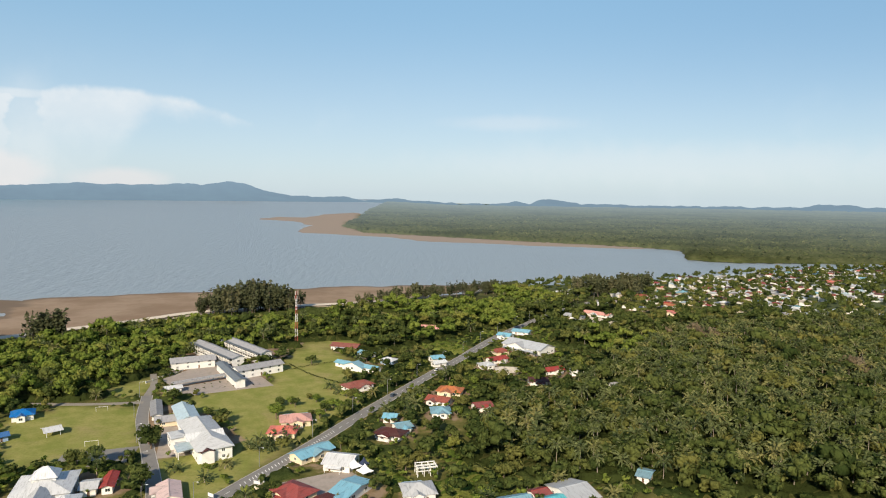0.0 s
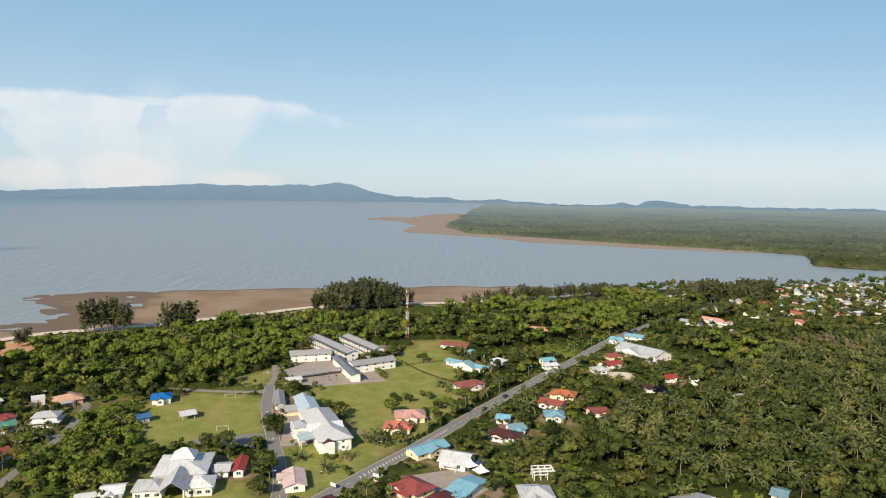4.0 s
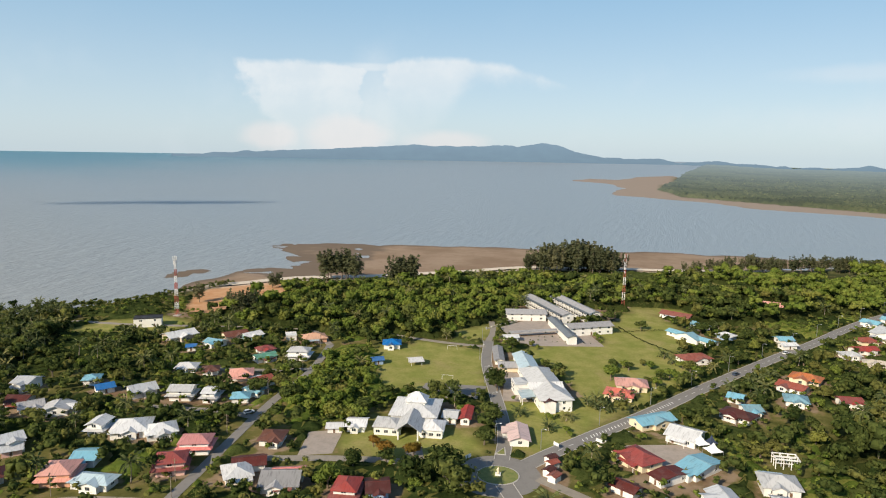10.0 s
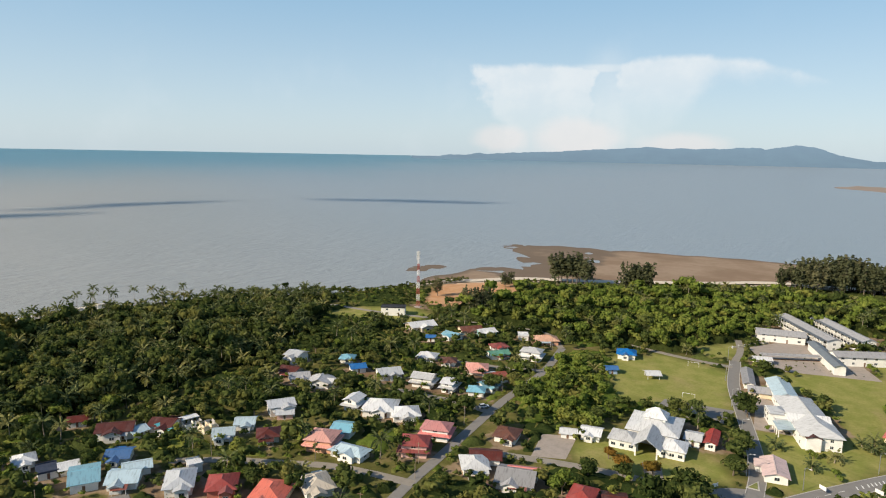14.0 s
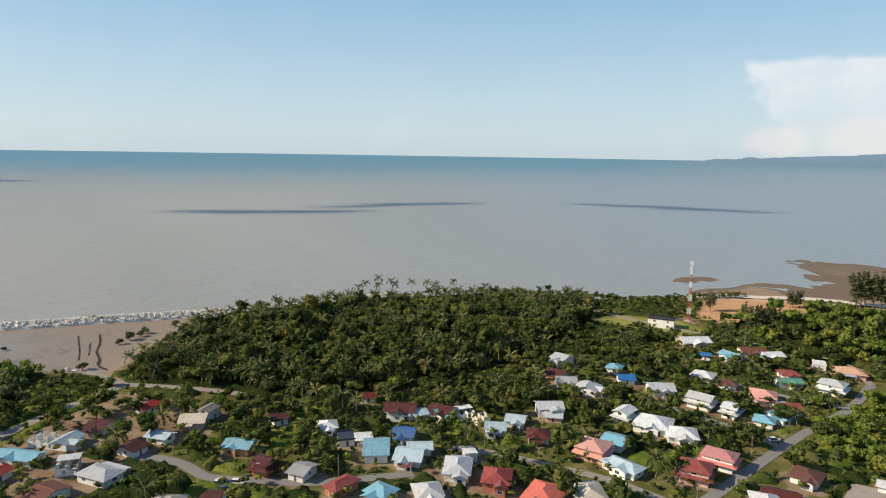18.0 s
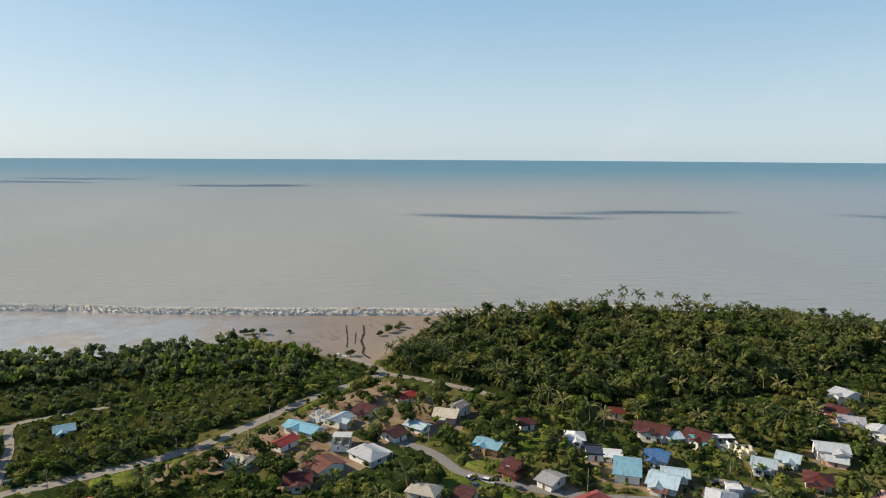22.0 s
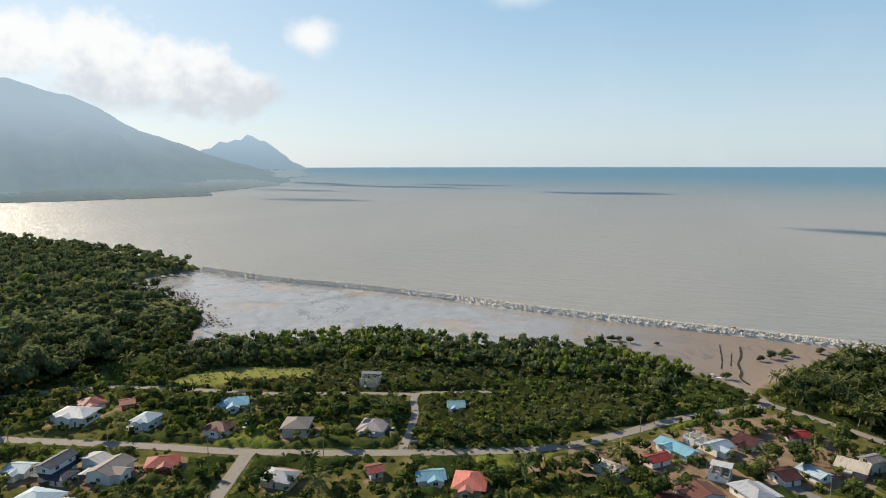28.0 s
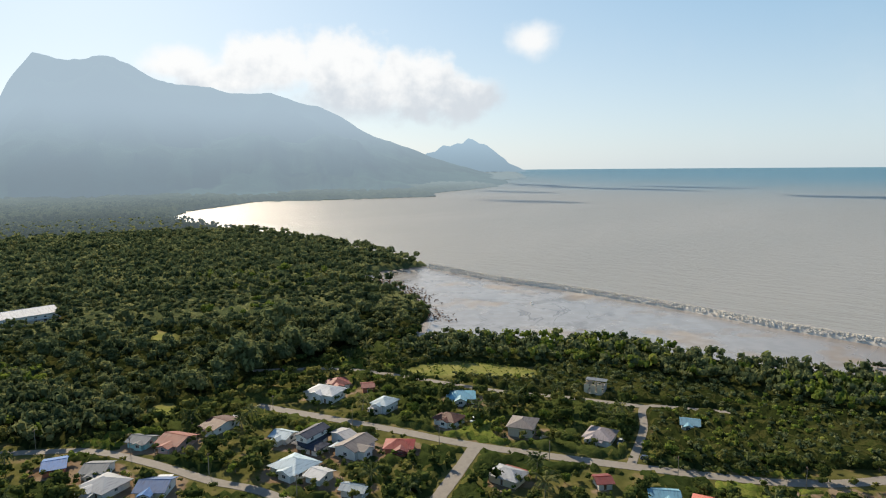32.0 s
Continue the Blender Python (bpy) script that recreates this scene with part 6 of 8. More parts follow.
# low boundary walls and signs near the roundabout
for ax, ay, bx, by in ((-66, 222, -40, 207), (-66, 222, -58, 238), (-233, -176, -244, -172), (-150, 378, -160, 352)):
    L = math.hypot(bx - ax, by - ay)
    w = thing("boundary_wall", (ax + bx) / 2, (ay + by) / 2, math.degrees(math.atan2(by - ay, bx - ax)), "low pale plastered boundary wall with piers", "wall")
    part("wall_panel", mesh_from("wall_panel", *box(-L / 2, L / 2, -0.08, 0.08, 0, 1.1), "wall_cream"), w)
    for i in range(int(L / 4) + 1):
        px = -L / 2 + i * L / max(1, int(L / 4))
        part("pier", mesh_from("pier", *box(px - 0.18, px + 0.18, -0.18, 0.18, 0, 1.4), "wall_white"), w)
for sx, sy, rot in ((-79, 214.5, -30), (-66, 224.5, -20), (-103, 191.5, 70)):
    s = thing("sign_board", sx, sy, rot, "blank white roadside sign board on two posts", "sign")
    part("board", mesh_from("board", *box(-1.3, 1.3, -0.05, 0.05, 1.0, 2.2), "steel_white"), s)
    for px in (-1.0, 1.0):
        part("post", mesh_from("post", *tube([(px, 0.1, 0), (px, 0.1, 2.1)], [0.05, 0.05], 5), "steel_grey"), s)


# roadside stalls at the roundabout
for sx, sy, rot, col in ((-77.5, 203, 60, "maroon"), (-76, 199.5, 60, "rust"), (-75.5, 194, 75, "maroon"), (-73, 191, 75, "rust")):
    house(sx, sy, rot, 3.6, 2.8, 2.3, "g", col, "white", name="market_stall", label=f"small roadside stall with {words(col)} roof and white front", windows=False, porch=False, over=0.35, group="roadside stalls")


ground()


# ---- breakwater, boats and shore ----
def breakwater():
    line = [(-506, -516), (-494, -419), (-495, -330), (-489, -240), (-479, -181), (-473, -100), (-470, -44), (-467, 5), (-462, 52), (-466, 90), (-476, 140)]
    pts = smooth_line(line, 3.0)
    bw = tagged(new("breakwater"), "long low breakwater of grey-brown boulders between sea and mudflat", "breakwater")
    v, f = [], []
    for i, p in enumerate(pts):
        d = (pts[min(i + 1, len(pts) - 1)] - pts[max(i - 1, 0)]).normalized()
        s = Vector((-d.y, d.x, 0))
        for k, h in ((-6, -3), (-4.0, -0.5), (-1.9, 1.1), (1.9, 1.1), (4.0, -0.5), (6, -3)):
            q = p + s * (k + 0.5 * noise.noise(p / 6 + Vector((k, 0, 0))))
            v.append((q.x, q.y, h + 0.4 * noise.noise(p / 5 + Vector((0, k, 3)))))
    for i in range(len(pts) - 1):
        f += [(6 * i + j, 6 * i + j + 6, 6 * i + j + 7, 6 * i + j + 1) for j in range(5)]
    part("rubble_core", mesh_from("rubble_core", v, f, "rock_loose"), bw)
    rnd = random.Random(5)
    base = [Vector(c).normalized() for c in ((1, 1, 1), (-1, 1, 1), (-1, -1, 1), (1, -1, 1), (1, 1, -1), (-1, 1, -1), (-1, -1, -1), (1, -1, -1), (0, 0, 1.5), (0, 0, -1.5))]
    shapes = []
    for k in range(6):
        vv = [c * rnd.uniform(0.8, 1.25) for c in base]
        ff = [(0, 1, 8), (1, 2, 8), (2, 3, 8), (3, 0, 8), (5, 4, 9), (6, 5, 9), (7, 6, 9), (4, 7, 9), (0, 4, 5, 1), (1, 5, 6, 2), (2, 6, 7, 3), (3, 7, 4, 0)]
        shapes.append(mesh_from("boulder", vv, ff, "rock"))
    many_v, many_f, count = [], [], 0
    for i, p in enumerate(pts[:-1]):
        d = (pts[i + 1] - p).normalized()
        s = Vector((-d.y, d.x, 0))
        for j in range(44):
            k = max(-4.4, min(4.4, rnd.gauss(0, 2.3)))
            size = rnd.uniform(0.4, 0.85)
            q = p + d * rnd.uniform(0, 3) + s * k
            z = 1.25 - max(0.0, abs(k) - 1.8) * 0.75
            m = pose(q.x, q.y, z, rnd.uniform(0, 360), rnd.uniform(0, 360), rnd.uniform(0, 360)) @ Matrix.Diagonal((size * rnd.uniform(0.8, 1.5), size, size * 0.8, 1))
            if -75 < q.y < 45 and count < 290 and j % 6 == 0:
                count += 1
                part("boulder", shapes[j % 6], bw, "", m)
            else:
                me = shapes[j % 6]
                o = len(many_v)
                many_v += [tuple(m @ w.co) for w in me.vertices]
                many_f += [tuple(o + a for a in poly.vertices) for poly in me.polygons]
    tagged(part("rubble", mesh_from("rubble", many_v, many_f, "rock_loose"), bw), kind="stuff")


breakwater()


def river_wall():
    """Pale retaining wall along the river mouth with a hut on it."""
    line = smooth_line([(262, 806), (300, 826), (345, 852), (408, 894)], 4.0)
    tagged(new("wall_river", mesh_from("river_wall", *ribbon(line, 5.0, 1.1, 3.6), "wall_white")), "long pale concrete retaining wall at the river mouth", "sea wall", kind="structure")
    house(322, 838, 30, 5, 4, 3.2, "g", "white", "white", name="hut", label="small white hut on the river wall", windows=False, porch=False)


river_wall()
house(135, 702, 34, 40, 5.5, 3.6, "g", "white", "white", name="long_shed", label="long low shed with a white roof near the river", windows=False, porch=False)


def boat(x, y, rot, length, z, label):
    b = thing("boat", x, y, rot, label, "boat", z=z)
    st = [(-0.5, 0.36, 0.0), (-0.2, 0.45, 0.0), (0.2, 0.42, 0.0), (0.4, 0.25, 0.08), (0.5, 0.02, 0.2)]
    v, f = [], []
    for px, w, up in st:
        v += [(px * length, -w * 1.9, 0.75 + up), (px * length, -w * 1.3, 0.1 + up), (px * length, w * 1.3, 0.1 + up), (px * length, w * 1.9, 0.75 + up), (px * length, w * 1.7, 0.7 + up), (px * length, -w * 1.7, 0.7 + up)]
    for i in range(4):
        f += [(6 * i + j, 6 * i + (j + 1) % 6, 6 * i + 6 + (j + 1) % 6, 6 * i + 6 + j) for j in range(6)]
    f += [tuple(range(6))[::-1], tuple(24 + j for j in range(6))]
    part("hull", mesh_from("hull", v, f, "car_white"), b)
    part("bench", mesh_from("bench", *box(-0.1 * length, 0.0, -0.7, 0.7, 0.75, 0.85), "timber"), b)
    part("cabin", mesh_from("cabin", *box(-0.38 * length, -0.18 * length, -0.6, 0.6, 0.75, 1.7), "wall_white"), b)


boat(-370, -49, 60, 6.5, 0.0, "small white boat hauled up at the head of the mudflat")
boat(-430, -330, 40, 7, -1.95, "small dark fishing boat stranded on the wet mud")
boat(260, 905, 20, 8, -2.05, "small fishing boat at anchor in the river mouth")

# drain cuts in the mud from the ramp to the gap in the breakwater
for pts, w in (([(-372, -34), (-381, -38.6), (-392, -38.8), (-406, -40.8), (-422, -40.2), (-440, -41.5)], 1.1), ([(-393, -48), (-407, -48.6), (-421, -50), (-440, -52)], 0.6), ([(-400, -44), (-424, -45)], 0.5)):
    v, f = ribbon(smooth_line(pts, 2.5), w, -1.70, 0.4, 0.45)
    tagged(new("trim_ditch", mesh_from("ditch", v, f, "wet_mud")), "dark wet drain cut through the mud", "ditch", kind="structure")


def gap_works():
    """Dark rubble and a pale block where the breakwater is open."""
    rnd = random.Random(9)
    t = thing("rubble_heap", -470, -45, 0, "heap of dark broken rock in the gap of the breakwater", "rubble", z=-0.6)
    for i in range(16):
        v, f = box(-0.8, 0.8, -0.7, 0.7, -0.6, 0.7)
        v = [tuple(c * rnd.uniform(0.6, 1.25) for c in q) for q in v]
        part("rock", mesh_from("dark_rock", v, f, "timber"), t, "", pose(rnd.gauss(0, 1.2), rnd.gauss(0, 2.4), rnd.uniform(0.3, 2.2), rnd.uniform(0, 60), rnd.uniform(0, 60), rnd.uniform(0, 90)))
    b = thing("concrete_block", -469, -38, 8, "pale concrete block beside the gap in the breakwater", "concrete block", z=-0.6)
    part("body", mesh_from("block", *box(-1.6, 1.6, -2.0, 2.0, -0.5, 2.2), "wall_white"), b)
    part("cap", mesh_from("block_cap", *box(-1.8, 1.8, -2.2, 2.2, 2.2, 2.45), "wall_concrete"), b)


gap_works()


def berm():
    """The pale strip of dry sand between the tidal flat and the trees."""
    line = smooth_line([(-20, 662), (-82, 633), (-201, 583), (-248, 532), (-284, 496), (-317, 461), (-359, 429), (-379, 396), (-398, 368)], 5.0)
    v, f = [], []
    for i, p in enumerate(line):
        d = (line[min(i + 1, len(line) - 1)] - line[max(i - 1, 0)]).normalized()
        s = Vector((-d.y, d.x, 0))
        for k, h in ((-7, -0.35), (-3, 0.12), (2, 0.05), (7, -1.1), (12, -2.2)):
            q = p - s * (k + 1.6 * noise.noise(p / 18) + 0.8 * noise.noise(p / 5))
            v.append((q.x, q.y, h))
    f = [(5 * i + j, 5 * i + j + 1, 5 * i + j + 6, 5 * i + j + 5) for i in range(len(line) - 1) for j in range(4)]
    tagged(new("ground_beach_ridge", mesh_from("beach_ridge", v, f, "dry_sand", True)), "pale dry sand ridge along the shore", "beach", kind="structure")


berm()

# ---- trees ----
def cube_ball(n, seed, rag):
    """Quads of a rough ball."""
    pts, quads, index = [], [], {}
    lin = np.linspace(-1, 1, n + 1)
    rng = np.random.RandomState(seed)

    def vid(p):
        key = tuple(np.round(p, 4))
        if key not in index:
            index[key] = len(pts)
            q = np.array(p) / np.linalg.norm(p)
            pts.append(q * (1 + rag * (rng.rand() - 0.5)))
        return index[key]
    for ax in range(3):
        for s in (-1, 1):
            for i in range(n):
                for j in range(n):
                    c = []
                    for a, b in ((i, j), (i + 1, j), (i + 1, j + 1), (i, j + 1)):
                        p = [0, 0, 0]
                        p[ax], p[(ax + 1) % 3], p[(ax + 2) % 3] = s, lin[a] * s, lin[b]
                        c.append(vid(p))
                    quads.append(c)
    return np.array(pts), np.array(quads)


def cards(rng, centers, normals, size, lift):
    """Leaf clumps: one bent quad each, facing roughly outwards."""
    k = len(centers)
    n = normals + rng.normal(0, 0.45, (k, 3))
    n /= np.linalg.norm(n, axis=1)[:, None]
    t = np.cross(n, rng.normal(0, 1, (k, 3)))
    t /= np.linalg.norm(t, axis=1)[:, None]
    b = np.cross(n, t)
    s = size * rng.uniform(0.6, 1.35, (k, 1))
    c = centers + n * lift
    v = np.stack([c - t * s * 0.9, c - b * s * 0.55 - n * s * 0.1, c + t * s, c + b * s * 0.6 + n * s * 0.18], 1)
    return v.reshape(-1, 3), np.arange(4 * k).reshape(-1, 4)


def join(pieces):
    vs, qs, o = [], [], 0
    for v, q in pieces:
        vs.append(v)
        qs.append(q + o)
        o += len(v)
    return np.vstack(vs), np.vstack(qs)


def broad_crown(seed, lobes, per, core, spread=1.0, flat=0.75, leaf=0.34):
    """A crown about 1 in radius, with its middle at 1 above its foot."""
    rng = np.random.RandomState(seed)
    pieces = []
    for i in range(lobes):
        a = rng.uniform(0, 2 * math.pi) + i * 2.4
        rr = 0.0 if i == 0 else rng.uniform(0.35, 0.62) * spread
        c = np.array([rr * math.cos(a), rr * math.sin(a), rng.uniform(0.75, 1.35) if i else 1.25])
        rad = rng.uniform(0.36, 0.55)
        bv, bq = cube_ball(core, seed * 11 + i, 0.35)
        pieces.append((bv * np.array([1, 1, flat]) * rad * 0.88 + c, bq))
        w = rng.normal(0, 1, (per, 3))
        w[:, 2] = np.abs(w[:, 2]) * 0.9 - 0.25
        w /= np.linalg.norm(w, axis=1)[:, None]
        pieces.append(cards(rng, c + w * np.array([1, 1, flat]) * rad * rng.uniform(0.8, 1.12, (per, 1)), w, leaf * rad * 1.25, 0.03))
    return join(pieces)


def palm_crown(seed, fronds=20, length=1.0, parts=3):
    rng = np.random.RandomState(seed)
    pieces = []
    for i in range(fronds):
        a = i * 2.4 + rng.uniform(-0.2, 0.2)
        up = rng.uniform(-0.3, 1.9) if i > 4 else rng.uniform(1.7, 2.5)
        L = length * rng.uniform(0.85, 1.1)
        out = np.array([math.cos(a), math.sin(a), 0])
        side = np.array([-math.sin(a), math.cos(a), 0])
        spine = lambda s: out * L * s * (1 - 0.18 * s * s) + np.array([0, 0, L * (up * s * 0.62 - 0.72 * s * s)])
        vs = []
        for j in range(parts):
            s0, s1 = j / parts + 0.05, (j + 0.8) / parts + 0.05
            p0, p1 = spine(s0), spine(s1)
            w = 0.15 * L * (1.15 - s0) ** 0.6 * min(1, 0.45 + 2.2 * s0)
            for sg in (-1, 1):
                tip = side * sg * w + out * 0.16 * L + np.array([0, 0, -0.45 * w])
                vs += [p0, p1, p1 + tip, p0 + tip * 0.94]
        v = np.array(vs)
        pieces.append((v, np.arange(len(v)).reshape(-1, 4)))
    return join(pieces)


def needle_crown(seed, n=430):
    """A tall, thin, wispy crown one high and about 0.24 in radius."""
    rng = np.random.RandomState(seed)
    pieces = []
    plumes = 11
    for i in range(plumes):
        k = n // plumes
        a0, r0 = i * 2.4 + rng.uniform(-0.4, 0.4), 0.0 if i == 0 else rng.uniform(0.07, 0.20)
        foot, tip = rng.uniform(0.14, 0.4), 1.0 if i == 0 else rng.uniform(0.62, 0.98)
        s = rng.uniform(0, 1, k) ** 0.9
        h = foot + (tip - foot) * s
        r = 0.085 * (1.08 - s) ** 0.6 * rng.uniform(0.1, 1.15, k)
        a = rng.uniform(0, 2 * math.pi, k)
        c = np.stack([r0 * math.cos(a0) * (0.5 + 0.6 * s) + r * np.cos(a), r0 * math.sin(a0) * (0.5 + 0.6 * s) + r * np.sin(a), h], 1)
        pieces.append(cards(rng, c, np.stack([np.cos(a), np.sin(a), 0.5 + 0 * a], 1), 0.040, 0.0))
    return join(pieces)


def wood(points, radii, sides=6):
    v, f = tube(points, radii, sides, None, False)
    return np.array(v), np.array(f)


BROAD = [broad_crown(40 + i, 8 + i % 2, 46, 1, 1.0, 0.78, 0.21) for i in range(6)]
WOODY = [broad_crown(70 + i, 5, 22, 1, 1.1, 0.8, 0.27) for i in range(8)]
WOODY_FAR = [broad_crown(80 + i, 4, 11, 1, 1.1, 0.8, 0.36) for i in range(6)]
FAR = [broad_crown(90 + i, 2, 5, 1, 1.1, 0.75, 0.55) for i in range(6)]
MID = [broad_crown(100 + i, 3, 8, 1, 1.1, 0.8, 0.5) for i in range(6)]
BUSH = [broad_crown(110 + i, 2, 8, 1, 1.1, 0.7, 0.4) for i in range(4)]
PALM = [palm_crown(130 + i) for i in range(5)]
NEEDLE = [needle_crown(150 + i) for i in range(4)]


def scatter_mesh(name, protos, spots, mat):
    """One mesh of many trees. spots: rows of x, y, z, turn, size across, size up, tint, kind."""
    if not len(spots):
        return None
    vs, qs, ts, o = [], [], [], 0
    spots = np.asarray(spots, float)
    for k, (pv, pq) in enumerate(protos):
        rows = spots[spots[:, 7].astype(int) % len(protos) == k]
        if not len(rows):
            continue
        c, s = np.cos(rows[:, 3])[:, None], np.sin(rows[:, 3])[:, None]
        x = (pv[:, 0] * c - pv[:, 1] * s) * rows[:, 4:5] + rows[:, 0:1]
        y = (pv[:, 0] * s + pv[:, 1] * c) * rows[:, 4:5] + rows[:, 1:2]
        z = pv[:, 2] * rows[:, 5:6] + rows[:, 2:3]
        vs.append(np.stack([x, y, z], -1).reshape(-1, 3))
        qs.append((pq[None] + (np.arange(len(rows)) * len(pv))[:, None, None]).reshape(-1, 4) + o)
        ts.append(np.repeat(rows[:, 6], len(pv)))
        o += len(rows) * len(pv)
    return big_mesh(name, np.vstack(vs), np.vstack(qs), np.zeros((0, 3), int), mat, {"tint": np.concatenate(ts)})


RNG = np.random.RandomState(11)


def candidates(x0, x1, y0, y1, step):
    x, y = np.meshgrid(np.arange(x0, x1, step), np.arange(y0, y1, step))
    x = x.ravel() + RNG.uniform(-0.48, 0.48, x.size) * step
    y = y.ravel() + RNG.uniform(-0.48, 0.48, y.size) * step
    return x, y


def free(x, y, gap=2.0, clear_view=True):
    """Where trees may stand: on dry land, off roads, houses, lawns and paved courts."""
    ok = depth_in(LAND + COAST, x, y) > 4
    for width, line in ROAD_LINES:
        ok &= away(line, x, y) > width / 2 + gap
    for bx, by, br in BLOCKED:
        ok &= np.hypot(x - bx, y - by) > br * 0.68 + gap * 0.5
        if clear_view:
            deep = 1.0 if (bx > -20 or wooded(bx, by)) else 0.85
            # kept clear towards the hub, so that the camera sees the house
            d = math.hypot(bx - HUB.x, by - HUB.y)
            ok &= np.hypot(x - bx + (bx - HUB.x) / d * (4 + 5 * deep), y - by + (by - HUB.y) / d * (4 + 5 * deep)) > br * 0.7 * deep + (6.5 if bx > -20 else 5.0) * deep
    for p in LAWNS + [FIELD, SLOPE, SCHOOL_YARD, CHURCH_YARD, LOT, SOIL]:
        ok &= depth_in(p, x, y) < -gap * 0.4
    ok &= ~((depth_in(LAND, x, y) < 14) & (y > 270) & (x < 60))
    ok &= np.hypot(x + 90, y - 186) > 16
    ok &= ~inside([(-62, 226), (-38, 246), (-20, 226), (-46, 206)], x, y)
    return ok


def road_open(x, y):
    """No tall tree on the hub side of wider roads, keeping them in view."""
    d = np.hypot(x - HUB.x, y - HUB.y)
    ok = np.ones(x.shape, bool)
    for width, line in ROAD_LINES:
        if width < 3.85:
            continue
        for k in (5.0, 11.0):
            ok &= away(line, x + (x - HUB.x) / d * k, y + (y - HUB.y) / d * k) > width / 2 + 2.5
    return ok


def wooded(x, y):
    p = np.array([x]), np.array([y])
    return bool(in_any("palm", *p)[0] or in_any("wood", *p)[0])


def in_any(key, x, y):
    r = np.zeros(x.shape, bool)
    for p in FORESTS[key]:
        r |= inside(p, x, y)
    return r


def rows_for(x, y, across, up, foot=0.0):
    k = len(x)
    a, u = RNG.uniform(*across, k), RNG.uniform(0.85, 1.2, k)
    z = np.full(k, foot) + rise(x, y)
    return np.stack([x, y, z, RNG.uniform(0, 6.28, k), a, a * u * up, RNG.rand(k), RNG.randint(0, 100, k)], 1)


def stuff(name, me, label, category):
    if me:
        tagged(new(name, me), label, category, kind="stuff")


def canopy(name, x, y, ok, low, high, mat, label, category):
    """A closed, lumpy sheet of leaves over a grid of places: thicket and treetops too close to tell apart."""
    ok = ok.copy()
    ok[0], ok[-1], ok[:, 0], ok[:, -1] = False, False, False, False
    z = np.where(ok, RNG.uniform(low, high, x.shape), -1.2) + rise(x, y)
    ids = np.arange(x.size).reshape(x.shape)
    quads = np.stack([ids[:-1, :-1], ids[1:, :-1], ids[1:, 1:], ids[:-1, 1:]], -1)
    use = (ok[:-1, :-1] | ok[1:, :-1] | ok[1:, 1:] | ok[:-1, 1:]).ravel()
    quads = quads.reshape(-1, 4)[use]
    verts = np.stack([x, y, z], -1).reshape(-1, 3)
    used, back = np.unique(quads, return_inverse=True)
    tone = np.clip(0.5 + 0.25 * ripple(x, y, 9.0, 2) + RNG.uniform(-0.3, 0.3, x.shape), 0, 1).ravel()
    me = big_mesh(name, verts[used], back.reshape(-1, 4), np.zeros((0, 3), int), mat, {"tint": tone[used]})
    stuff(name, me, label, category)


def grid(x0, x1, y0, y1, step):
    x, y = np.meshgrid(np.arange(x0, x1, step), np.arange(y0, y1, step))
    return x + RNG.uniform(-0.36, 0.36, x.shape) * step, y + RNG.uniform(-0.36, 0.36, x.shape) * step


def fan(yaw0, yaw1, dyaw, r0, r1, ratio):
    """A grid of rings round the hub, coarser with distance; yaw in degrees to the left of +y."""
    r = r0 * ratio ** np.arange(0, int(math.log(r1 / r0) / math.log(ratio)) + 1)
    a = np.radians(np.arange(yaw0, yaw1, dyaw))
    r, a = np.meshgrid(r, a, indexing="ij")
    r = r * (1 + RNG.uniform(-0.36, 0.36, r.shape) * (ratio - 1))
    a = a + RNG.uniform(-0.36, 0.36, a.shape) * math.radians(dyaw)
    return HUB.x - r * np.sin(a), HUB.y + r * np.cos(a)


BRIGHT_CLUMP = [(-212, 232), (-216, 262), (-199, 268), (-172, 240), (-152, 204), (-163, 196), (-192, 200)]
MEADOW = [(-205, 200), (-215, 285), (-172, 308), (-150, 240), (-160, 205), (-182, 180)]


